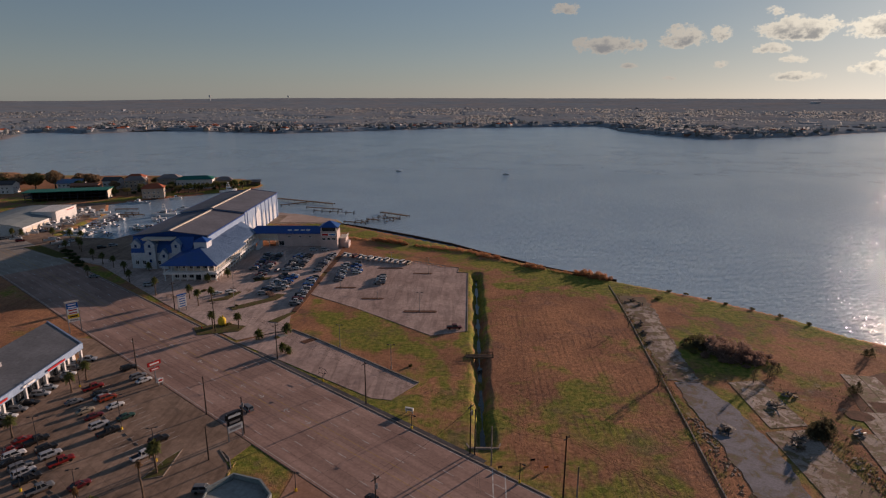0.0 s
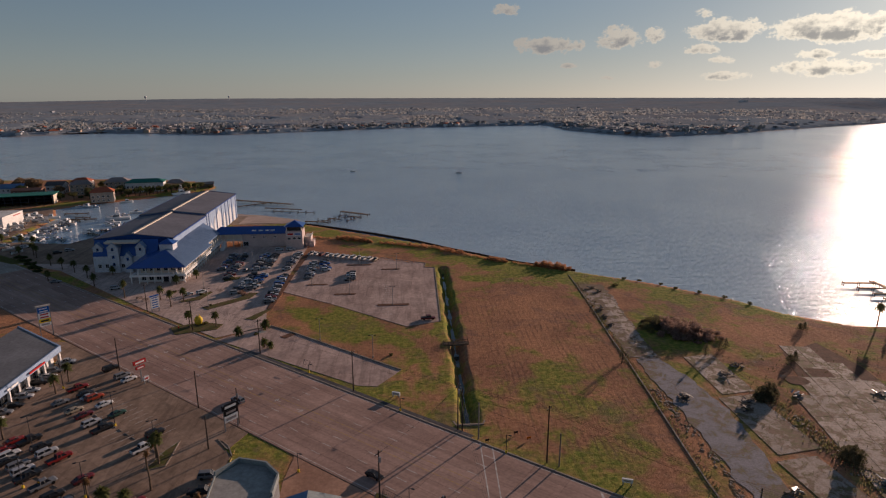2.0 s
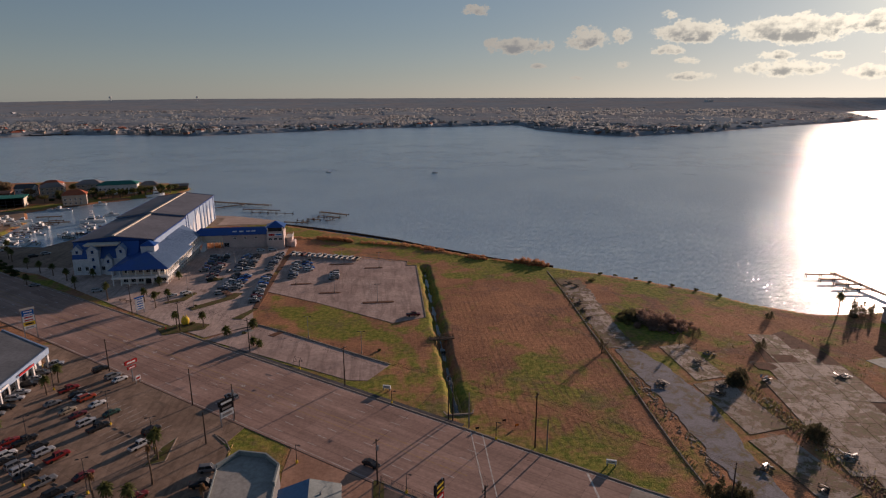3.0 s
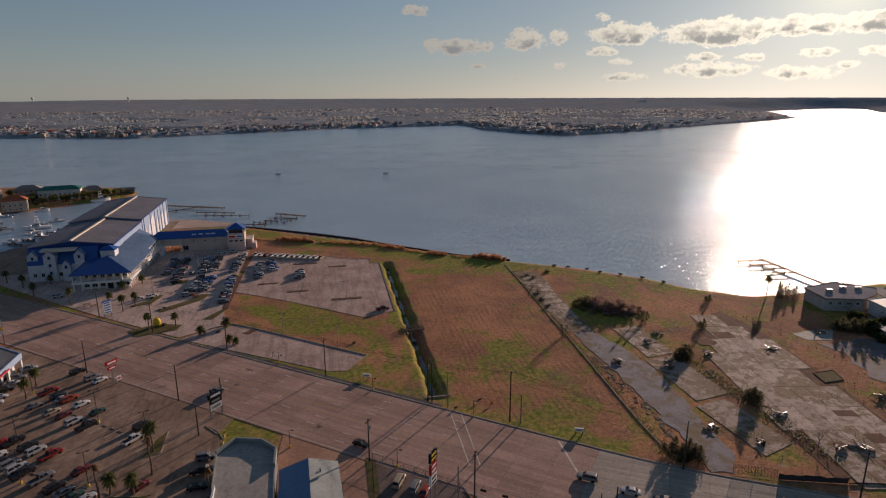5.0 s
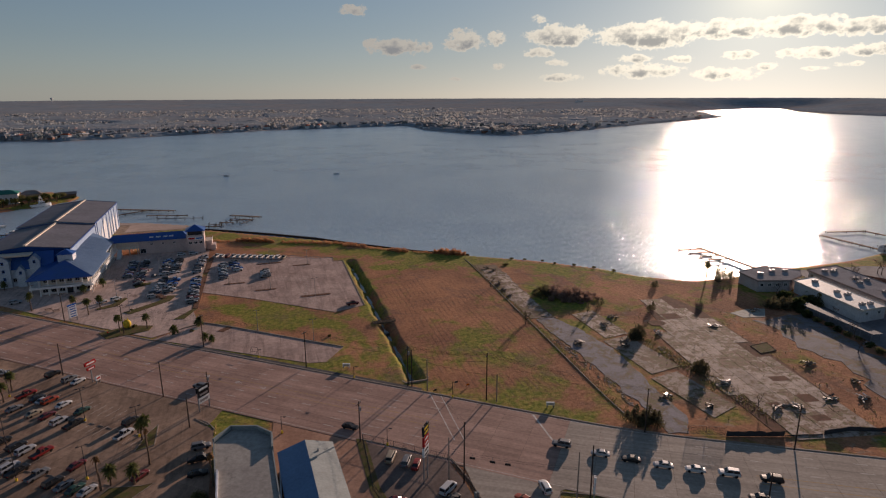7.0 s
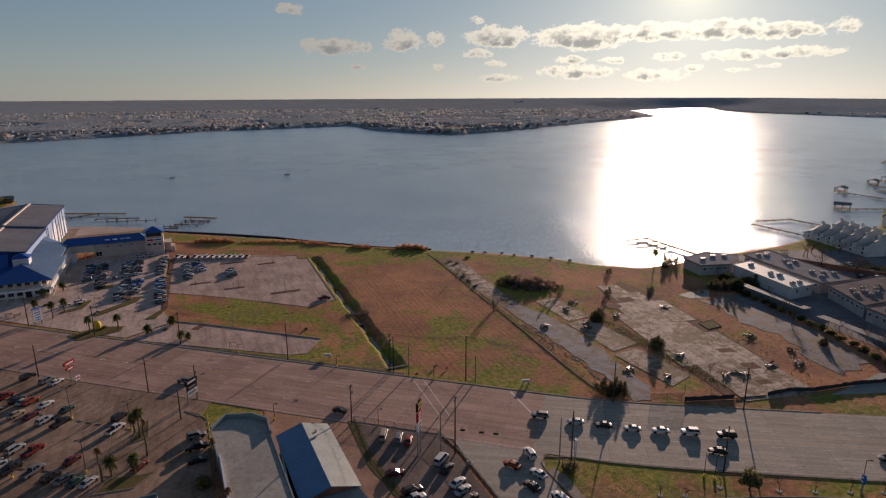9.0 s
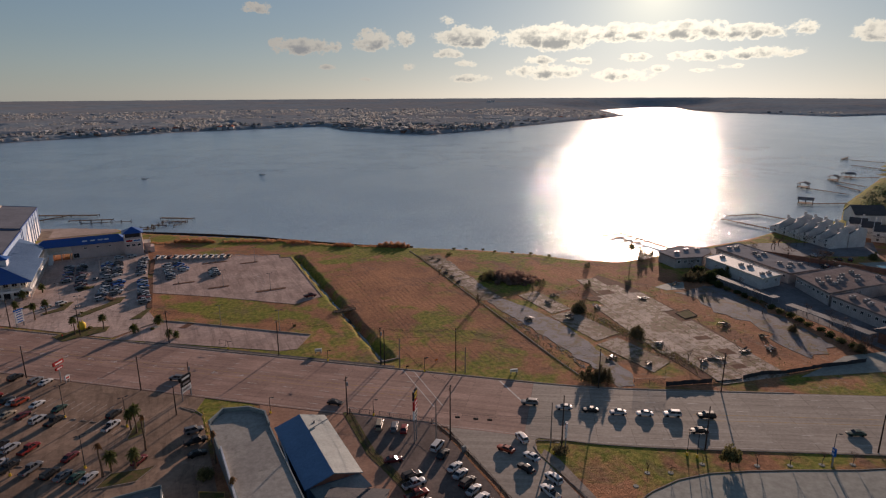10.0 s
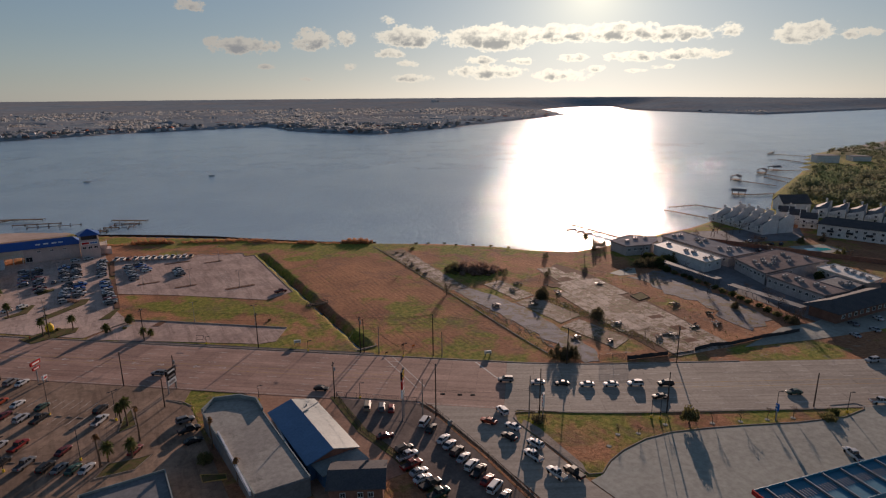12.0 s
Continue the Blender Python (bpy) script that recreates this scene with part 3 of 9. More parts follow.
def build_ground():
    xs = lines((-4960, -960, 80), (-960, -330, 14), (-330, 2, 2.2), (2, 20, 0.8), (20, 200, 2.2), (200, 640, 8), (640, 2800, 45), (2800, 4961, 90))
    ys = lines((-800, -40, 40), (-40, 20, 6), (20, 330, 2.2), (330, 520, 4), (520, 760, 12), (760, 1100, 60), (1100, 1800, 14), (1800, 3400, 40), (3400, 4961, 60))
    X, Y = np.meshgrid(xs, ys)
    Z, sd = land_height(X, Y)
    ny, nx = X.shape
    i = np.arange(ny * nx).reshape(ny, nx)
    faces = np.stack([i[:-1, :-1], i[:-1, 1:], i[1:, 1:], i[1:, :-1]], -1).reshape(-1, 4)
    me = bpy.data.meshes.new("ground")
    me.from_pydata(np.stack([X, Y, Z], -1).reshape(-1, 3).tolist(), [], faces.tolist())
    me.polygons.foreach_set("use_smooth", [True] * len(me.polygons))
    # where the turf is green: banks, shore, verges and damp patches
    off = np.abs(X - ditch_middle(Y))
    green = 0.34 + 0.75 * (soft_noise(X, Y, 24, 2) - 0.5) + 0.35 * (soft_noise(X, Y, 9, 3) - 0.5)
    near_ditch = (1 - step(off, 3.0, 9.0)) * step(Y, 126, 131) * (1 - step(Y, 280, 290))
    green += 0.26 * near_ditch
    green += 0.60 * step(sd, 1, 6) * (1 - step(sd, 12, 32)) * (1 - .6 * step(X, 95, 125) * (1 - step(X, 200, 220)))
    green -= 0.45 * step(X, 108, 124) * (1 - step(X, 165, 180)) * step(Y, 172, 182) * (1 - step(sd, -1, 2) * (1 - step(sd, 6, 12)))
    v = X * ROAD_V.x + Y * ROAD_V.y
    green += 0.24 * (1 - step(np.abs(v - 104), 2, 7))
    field = (X > 16) & (X < 68)
    green -= 0.22 * field * step(Y, 150, 200)
    green += 0.55 * (1 - step(np.abs((X + 30) * .77 + (Y - 205) * .64 + 6 * np.sin(X * .11)), 3, 9)) * (X > -58) * (X < 2) * (Y > 160) * (Y < 250)
    green += 0.40 * ((X > -53) & (X < -36) & (Y > 108) & (Y < 140))
    green += 0.30 * ((X > 24) & (X < 110) & (v < 72))
    green += 0.6 * step(X, 330, 400) * (Y < 500)
    green -= 0.3 * step(-X, 180, 230) * step(Y, 480, 520)
    green += 0.40 * (1 - step(np.abs(Y - 0.35 * (20 - X) - 262), 2, 8)) * (X > 20) * (X < 66)
    green -= 0.14 * (X > 84) * (X < 180) * (Y < 172) * (v > 104)
    green += 0.55 * ((X > 112) & (X < 150) & (Y > 36) & (Y < 60))
    green += 0.55 * (1 - step(np.hypot((X - 90) / 1.6, Y - 180), 7, 15))
    bare = 0.0 * X + 0.38 * (X > 66) * (v > 104) * (1 - step(sd, 45, 25)) * (X < 175) * (Y < 172)
    bare += 0.35 * (1 - step(np.abs(v - 66), 3, 7)) * (X < -10)
    bare += 0.75 * step(X, -178, -172) * (1 - step(X, -82, -76)) * step(Y, 385, 400) * (Y < 470)
    furrow = 1.0 * ((X > 15) & (X < 70)) * step(Y, 106, 114) * (1 - step(Y, 205, 262)) + 0.25 * (X > -60) * (X < 5) * (Y < 250)
    for name, values in (("green", green), ("bare", bare), ("furrow", furrow)):
        me.attributes.new(name, "FLOAT", "POINT").data.foreach_set("value", values.astype(np.float32).ravel())
    me.materials.append(GRASS)
    me.update()
    tagged(new("ground", me), "flat coastal ground of brown winter grass with green patches", "ground", kind="structure")


build_ground()
lake = Shape()
LAKE_SHEET = [(-4950, 700), (-420, 340), (-200, 340), (-60, 375), (20, 310), (70, 262), (130, 215), (150, 180), (400, 170), (4950, 300), (4950, 4950), (-4950, 4950)]
lake.add([(x, y, WATER_LEVEL) for x, y in LAKE_SHEET], [tuple(range(len(LAKE_SHEET)))])
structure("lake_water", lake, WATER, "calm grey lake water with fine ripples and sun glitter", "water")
creek = Shape()
creek.add([(ditch_middle(131) - 1.0, 131, -2.93), (ditch_middle(131) + 1.0, 131, -2.93), (ditch_middle(280) + 1.0, 280, -2.93), (ditch_middle(280) - 1.0, 280, -2.93)], [(0, 1, 2, 3)])
structure("ditch_water", creek, MUD_WATER, "shallow dark water standing in the drainage ditch", "water")


# ---- the highway ----
BEND_A, BEND_B, TURN_BY = -26.0, 12.0, 9.2      # metres along the road, and the degrees it turns there
ROAD_MID, ROAD_WIDE, LANES = 85.6, 30.6, 8


def road_point(s, side=0.0):
    """The place s metres along the road and side metres to its north."""
    def spine(q):
        p, head, done = ROAD_V * ROAD_MID + ROAD_U * min(q, BEND_A), math.atan2(ROAD_U.y, ROAD_U.x), BEND_A
        while done < q:
            d = min(2.0, q - done)
            if done < BEND_B:
                head += radians(TURN_BY) * d / (BEND_B - BEND_A)
            p = p + Vector((math.cos(head), math.sin(head))) * d
            done += d
        return p, head
    p, head = spine(s)
    return p + Vector((-math.sin(head), math.cos(head))) * side


def road_ribbon(shape, s0, s1, a, b, z0, z1, grain=6.0):
    """A slab between two offsets from the road's middle."""
    n = max(1, int((s1 - s0) / grain)) if s1 > BEND_A else max(1, int((s1 - s0) / 60))
    steps = [s0 + (s1 - s0) * i / n for i in range(n + 1)]
    shape.prism([road_point(s, a) for s in steps] + [road_point(s, b) for s in reversed(steps)], z0, z1)


def build_road():
    bed = Shape()
    road_ribbon(bed, -760, 330, -ROAD_WIDE / 2 - 0.2, ROAD_WIDE / 2 + 0.2, -0.3, 0.035)
    road = structure("road", bed, JOINT, "wide multi-lane concrete highway with worn lane lines", "road")
    lane = ROAD_WIDE / LANES
    panel = Shape().box((0, 0, 0), (8.93, lane - 0.05, 0.12)).mesh("slab", CONCRETE)
    first, last = -340, BEND_A - 9 / 2
    head = math.degrees(math.atan2(ROAD_U.y, ROAD_U.x))
    joined, count = Shape(), 0
    for i in range(int((last + 760) / 9)):
        s = last - 9 * i
        for j in range(LANES):
            side = (j + 0.5) * lane - ROAD_WIDE / 2
            p = road_point(s, side)
            if s > first and count < 296:
                part("slab", panel, None, road, at=pose(p.x, p.y, 0, 0, 0, head))
                count += 1
            else:
                joined.box((p.x, p.y, 0), (8.93, lane - 0.05, 0.12), head)
    for i in range(40):
        s0 = BEND_A + 9 * i
        for j in range(LANES):
            a = j * lane - ROAD_WIDE / 2
            road_ribbon(joined, s0 + 0.03, s0 + 8.97, a + 0.025, a + lane - 0.025, -0.06, 0.06)
    part("slabs_beyond", joined, CONCRETE_JOINED, road, kind="stuff")
    # painted lines
    white, yellow = Shape(), Shape()
    for side in (-ROAD_WIDE / 2 + 0.7, ROAD_WIDE / 2 - 0.7):
        road_ribbon(white, -700, 300, side - 0.07, side + 0.07, 0.06, 0.066)
    for j in (3.6, 4.4):
        a = j * lane - ROAD_WIDE / 2
        road_ribbon(yellow, -700, -60, a - 0.09, a + 0.09, 0.06, 0.066)
        road_ribbon(yellow, 20, 300, a - 0.09, a + 0.09, 0.06, 0.066)
    for j in (1, 2, 3, 5, 6, 7):
        a = j * lane - ROAD_WIDE / 2
        for i in range(64):
            s = -480 + 12.2 * i
            if -62 < s < -8:
                continue
            road_ribbon(white, s, s + 3.2, a - 0.085, a + 0.085, 0.06, 0.066, 3.0)
    white.wall_strip([Vector((11.2, 122.6)), Vector((10, 95.2))], 0.28, 0.06, 0.067)
    white.wall_strip([Vector((14, 120)), Vector((12.5, 94.6))], 0.28, 0.06, 0.067)
    white.wall_strip([Vector((35.4, 100.4)), Vector((34.5, 86.7))], 0.5, 0.06, 0.067)
    # worn turn arrows in the middle lane
    for s in (-214, -196, -176, -150, -128):
        for d, b in ((0.0, 0.12), (9.0, 0.12)):
            p = road_point(s + d, 0)
            white.box((p.x, p.y, 0.063), (2.2, 0.22, 0.006), head)
            for q in (-1, 1):
                e = road_point(s + d + (0.8 if d else -0.8), q * 0.4)
                white.box((e.x, e.y, 0.0635), (1.1, 0.24, 0.005), head + (q if not d else -q) * 35)
    part("lane_lines", white, WHITE_LINE, road, "worn white lane paint", kind="stuff")
    part("turn_lane_lines", yellow, YELLOW_LINE, road, "faded yellow turn lane paint", kind="stuff")


build_road()


def kerb(name, pts, label, width=0.25, top=0.17):
    return structure(name, Shape().wall_strip(pts, width, -0.1, top), KERB, label, "kerb")


def paved(name, poly, mat, label, top=0.05, category="pavement"):
    return structure(name, Shape().prism(poly, -0.25, top), mat, label, category)


NORTH_KERB = [road_point(s, ROAD_WIDE / 2 + 0.35) for s in range(-330, -60, 15)] + [road_point(s, ROAD_WIDE / 2 + 0.35) for s in range(-60, 60, 6)]
kerb("kerb_north", NORTH_KERB, "concrete kerb along the highway", 0.45)
path = Shape()
road_ribbon(path, -168, -72, ROAD_WIDE / 2 + 0.62, ROAD_WIDE / 2 + 2.1, -0.1, 0.07)
structure("footway_north", path, ASPHALT, "narrow dark asphalt footway behind the kerb", "footway")
# the restaurant's parking lots
paved("pavement_restaurant", [(-64, 226), (-62, 312), (-62, 330), (-128, 334), (-170, 300), (-212, 306), (-180, 290), (-118, 232), (-76, 196), (-60, 206)], LOT_WARM, "brownish concrete parking lot of the restaurant")
paved("pavement_upper", [(-61.2, 247), (-59.5, 317), (-19.2, 301.6), (4.7, 288.8), (3.7, 281), (8.9, 280), (6.8, 205.8), (-6.3, 201.5), (-38.3, 229.6)], LOT_PALE, "open concrete parking lot with worn stains", 0.06)
paved("pavement_lower", [(-75, 194), (-66, 201.5), (-58, 205.5), (-47, 197), (-8.8, 164.1), (-16, 154), (-21.8, 155)], LOT_PALE, "vacant concrete lot beside the highway", 0.06)
paved("sand_flat", [(-119, 398), (-78, 399), (-83, 409), (-108, 426), (-140, 437), (-160, 438), (-160, 424), (-119, 424)], SAND, "pale sand flat behind the storage hall", .05, "sand")
# south of the highway
SOUTH = lambda s, d=0.0: tuple(road_point(s, -ROAD_WIDE / 2 - d))
paved("pavement_mall", [(-122, 100), (-122, 180), (-146, 199), (-128, 196), SOUTH(-190, .35), SOUTH(-121, .35), SOUTH(-119, 8), (-56, 128), (-50.6, 121), (-50.4, 64), (-122, 60)], LOT, "stained concrete parking lot of the strip mall")
paved("pavement_workshop", [(-36, 110), SOUTH(-103, .35), SOUTH(-76, .35), (-14, 103), (-12.6, 84), (-12, 60), (-34, 60)], YARD, "bare reddish yard between the workshops", 0.04)
paved("pavement_car_lot", [(-12.4, 102.5), (5.6, 86.4), (6.6, 78), (6.4, 57), (5, 30), (-10, 30), (-10.2, 47), (-11.6, 68), (-14.2, 82)], OLD_YARD, "worn brown yard of a used car lot", 0.05)
paved("pavement_side_street", [(9, 90.5), (8.2, 78), (8.4, 56), (7, -60), (23, -60), (21.6, 36), (23.4, 62.6), (26.2, 68), (33, 69.5)], CONCRETE_JOINED, "concrete side street joining the highway", 0.05, "road")
paved("pavement_station", [(26.2, 34.6), (31.5, 37), (37.6, 38.4), (46.5, 38.8), (54.7, 37.2), (64, 33.5), (73.6, 29), (87.2, 22.1), (101, 16.6), (110, 15.8), (112.6, 17.6), (116, 21), (190, 2), (190, -80), (23.4, -80), (22, 34.4)], LOT_GREY, "wide pale concrete forecourt", 0.05)
paved("pavement_motel", [(122, 59), (150, 49), (178, 41), (236, 34), (236, 52), (206, 58), (166, 58), (150, 62), (134, 60)], LOT_GREY, "concrete driveway of the motel", 0.045)
paved("pavement_motel_court", [(168, 58), (240, 58), (262, 110), (262, 150), (300, 130), (330, 150), (270, 180), (226, 186), (220, 165), (182, 150)], COURT, "asphalt courts between the motel wings", 0.04)
kerb("kerb_island", [(23.6, 62.6), (24.3, 66), (26.4, 67.6), (33, 64.3)] + [tuple(road_point(s, -ROAD_WIDE / 2 - 0.4)) for s in range(-8, 70, 6)] + [(104.2, 22.4), (111.4, 19.2), (112, 17.2), (109.8, 16.2), (101.2, 17), (87.4, 22.5), (73.8, 29.4), (64.2, 33.9), (54.8, 37.6), (46.5, 39.2), (37.6, 38.8), (31.4, 37.4), (26.3, 35), (23.4, 36.4), (23.6, 62.6)], "pale kerb round the grass island")
paved("footway_island", [(23.9, 62), (25.8, 63.4), (26.6, 58), (24.9, 40), (23.6, 37.6), (22.6, 37.4)], KERB, "narrow concrete footway on the island", 0.12)
kerb("kerb_car_lot", [(-14, 104.2), (6.6, 87.4), (8.0, 78), (8.2, 56), (6.4, 20)], "kerb round the used car lot", 0.3)
kerb("kerb_mall", [SOUTH(-119, 8), (-56, 128.6), (-52.4, 125.4), (-50.4, 121)], "kerb by the shop sign")
structure("weedy_strip", Shape().prism([(-14.6, 104), (-12.2, 103.4), (-12.8, 82.6), (-10.4, 68), (-9.2, 47), (-11.6, 47), (-12.8, 68), (-15.2, 82)], -.1, .11), TURF_BED, "strip of weeds along the car lot fence", "verge")
# kerbed beds in the restaurant lot
strip = Shape().prism([(-63.6, 225), (-61.6, 225), (-60.4, 273), (-62.6, 273)], -0.1, 0.22).prism([(-62.2, 280), (-60.2, 280), (-58.6, 311), (-60.8, 311)], -0.1, 0.22)
structure("planting_strip", strip, TERRACOTTA, "long reddish mulch bed between two lots", "planting bed")
for poly in ([(-98, 242), (-94, 250), (-92.5, 249), (-95, 239), (-102, 236), (-103, 238)], [(-88, 226), (-74, 239), (-72, 246), (-76, 247), (-79, 240), (-91, 229)],
             [(-70, 214), (-63.5, 224.5), (-61.8, 224), (-66, 213)], [(-92, 264), (-86, 268), (-86, 271.5), (-93, 270)], [(-92, 200), (-78, 204), (-77, 209), (-86, 212), (-96, 207)]):
    structure("planting_bed", Shape().prism(poly, -0.1, 0.2), TURF_BED, "kerbed bed of turf and low shrubs", "planting bed")
for x, y, w, d in ((-33, 241.4, 8.6, 1.8), (-11.5, 226, 12.6, 2.2), (-29.8, 288, 12, 1.8), (-13.2, 279, 8.4, 1.8), (-47.2, 256.2, 8.6, 1.7)):
    bed = Shape().prism([(x - w / 2, y - d / 2), (x + w / 2, y - d / 2), (x + w / 2 + 0.6, y), (x + w / 2, y + d / 2), (x - w / 2, y + d / 2), (x - w / 2 - 0.6, y)], -0.1, 0.2)
    structure("parking_island", bed, TERRACOTTA, "narrow kerbed parking island with mulch", "parking island")
kerb("kerb_lower_lot", [(-66, 202), (-58, 206), (-52, 201.4), (-47, 197.4), (-8.6, 164.5)], "low dark kerb behind the vacant lot", 0.5, 0.3)
kerb("kerb_upper_lot", [(7.2, 206), (9.3, 280.4), (4.1, 281.4), (5.1, 289), (-19, 302)], "low kerb round the open lot", 0.35, 0.2)
for poly in ([(-65.3, 128.5), (-65, 117.9), (-69.5, 116.3), (-67.6, 124.3)], [(-75.8, 97.1), (-72.5, 102.1), (-65.9, 100.7), (-62.8, 100.7), (-67.2, 96)], [(-54.3, 85.3), (-49.1, 82.4), (-49.3, 80.4), (-54.4, 82)]):
    bed = structure("palm_island", Shape().prism(poly, -0.1, 0.16), TURF_BED, "grassy kerbed palm island in the mall lot", "parking island")
    part("island_kerb", Shape().wall_strip(poly + [poly[0]], .26, -.1, .2), YELLOW_LINE if poly[0][0] > -60 else KERB, bed, "worn yellow kerb" if poly[0][0] > -60 else "")
structure("dirt_bed", Shape().prism([(-52.8, 194.8), (-49.4, 198.4), (-47, 197), (-50.4, 193.2)], -.1, .14), TERRACOTTA, "small kerbed dirt bed in the vacant lot", "planting bed")
structure("pale_patch", Shape().prism([(-62.4, 200), (-60.4, 201.6), (-58.6, 200.4), (-60.6, 198.8)], -.1, .075), LOT_GREY, "pale patch of fresh concrete", "pavement patch")
# wheel stops at the heads of the bays
stop_mesh = Shape().add([(-.9, -.11, 0), (.9, -.11, 0), (.9, .11, 0), (-.9, .11, 0), (-.86, -.06, .13), (.86, -.06, .13), (.86, .06, .13), (-.86, .06, .13)], [(0, 1, 5, 4), (1, 2, 6, 5), (2, 3, 7, 6), (3, 0, 4, 7), (4, 5, 6, 7), (3, 2, 1, 0)]).mesh("wheel_stop", KERB)
stop_paint = Shape().add([(-.9, -.11, 0), (.9, -.11, 0), (.9, .11, 0), (-.9, .11, 0), (-.86, -.06, .13), (.86, -.06, .13), (.86, .06, .13), (-.86, .06, .13)], [(0, 1, 5, 4), (1, 2, 6, 5), (2, 3, 7, 6), (3, 0, 4, 7), (4, 5, 6, 7), (3, 2, 1, 0)]).mesh("wheel_stop", YELLOW_LINE)
for a, b, n, mesh in (((-93, 143), (-67.7, 122.6), 11, stop_mesh), ((-92.7, 115.4), (-73.3, 103.5), 8, stop_mesh), ((-50.2, 122.4), (-49.8, 104.9), 6, stop_paint)):
    turn = math.degrees(math.atan2(b[1] - a[1], b[0] - a[0]))
    for i in range(n):
        t = i / (n - 1)
        ob = new("wheel_stop", mesh)
        ob.matrix_world = pose(a[0] + (b[0] - a[0]) * t, a[1] + (b[1] - a[1]) * t, .05, 0, 0, turn)
        tagged(ob, "worn yellow concrete wheel stop beside the shop" if mesh is stop_paint else "worn grey concrete wheel stop in the mall lot", "wheel stop", "wheel stops")
# parking bays
bays = Shape()
for x0, n, y, l in ((-104, 17, 152, 5.2), (-103, 17, 141, 5.2)):
    for i in range(n):
        bays.box((x0 + i * 2.1, y + 8 - i * 1.7, 0.054), (0.11, l, 0.006), -40)
for x, y0, y1 in ((-100.6, 270, 316), (-89, 270, 316), (-79, 245, 314), (-65.5, 232, 314), (-50, 262, 300), (-32.5, 258, 278), (-14, 215, 260)):
    k = int((y1 - y0) / 2.75)
    for i in range(k):
        bays.box((x, y0 + i * 2.75, 0.066), (5.0, 0.11, 0.006))
for i in range(14):
    bays.box((-58 + i * 2.75, 309.5 - i * 1.2, 0.066), (0.11, 5.0, 0.006), -24)
structure("parking_lines", bays, WHITE_LINE, "worn white parking bay lines", "parking lines")

PANES = {}


def window(parent, x, y, z, w, h, turn=0.0, frame_mat=None, name="window"):
    """A framed window on a wall's face; turn 0 looks towards -y."""
    mat = frame_mat or WHITE_PAINT
    key = (round(w, 2), round(h, 2), mat.name)
    if key not in PANES:
        f = Shape()
        for cx, cz, sx, sz in ((0, h / 2, w + 0.16, 0.1), (0, -h / 2, w + 0.24, 0.12), (-w / 2, 0, 0.1, h), (w / 2, 0, 0.1, h), (0, 0, 0.06, h)):
            f.box((cx, -0.05, cz), (sx, 0.16, sz))
        PANES[key] = f.mesh("window_frame", mat), Shape().box((0, -0.02, 0), (w, 0.06, h)).mesh("pane", GLASS)
    ob = part(name, PANES[key][0], None, parent, at=pose(x, y, z, 0, 0, turn))
    part("pane", PANES[key][1], None, ob)
    return ob


def gable_roof(x0, x1, y0, y1, eave, ridge, along="y", over=0.6, thick=0.25, hip=0.0):
    """A pitched roof sheet with thickness; hip: how far the ridge's ends stand in."""
    s = Shape()
    x0, x1, y0, y1 = x0 - over, x1 + over, y0 - over, y1 + over
    for dz in (0, -thick):
        if along == "y":
            m = (x0 + x1) / 2
            s.add([(x0, y0, eave + dz), (x1, y0, eave + dz), (x1, y1, eave + dz), (x0, y1, eave + dz), (m, y0 + hip, ridge + dz), (m, y1 - hip, ridge + dz)],
                  [(0, 1, 4), (1, 2, 5, 4), (2, 3, 5), (3, 0, 4, 5)] if hip else [(1, 2, 5, 4), (3, 0, 4, 5)])
        else:
            m = (y0 + y1) / 2
            s.add([(x0, y0, eave + dz), (x1, y0, eave + dz), (x1, y1, eave + dz), (x0, y1, eave + dz), (x0 + hip, m, ridge + dz), (x1 - hip, m, ridge + dz)],
                  [(0, 1, 5, 4), (1, 2, 5), (2, 3, 4, 5), (3, 0, 4)] if hip else [(0, 1, 5, 4), (2, 3, 4, 5)])
    # the edge all round
    ring = [(0, 1), (1, 2), (2, 3), (3, 0)] if hip else ([(1, 2), (3, 0), (0, 4), (4, 1), (2, 5), (5, 3)] if along == "y" else [(0, 1), (2, 3), (1, 5), (5, 2), (3, 4), (4, 0)])
    s.f += [(b, a, a + 6, b + 6) for a, b in ring]
    return s


def gable_walls(x0, x1, y0, y1, eave, ridge, along="y"):
    """Walls with gable ends under such a roof."""
    s = Shape()
    if along == "y":
        m = (x0 + x1) / 2
        ends = [[(x0, y, 0), (x1, y, 0), (x1, y, eave), (m, y, ridge), (x0, y, eave)] for y in (y0, y1)]
    else:
        m = (y0 + y1) / 2
        ends = [[(x, y0, 0), (x, y1, 0), (x, y1, eave), (x, m, ridge), (x, y0, eave)] for x in (x0, x1)]
    s.add(ends[0] + ends[1], [(0, 1, 2, 3, 4) if along == "y" else (4, 3, 2, 1, 0), (9, 8, 7, 6, 5) if along == "y" else (5, 6, 7, 8, 9), (1, 6, 7, 2), (5, 0, 4, 9), (2, 7, 8, 3), (9, 4, 3, 8)])
    return s


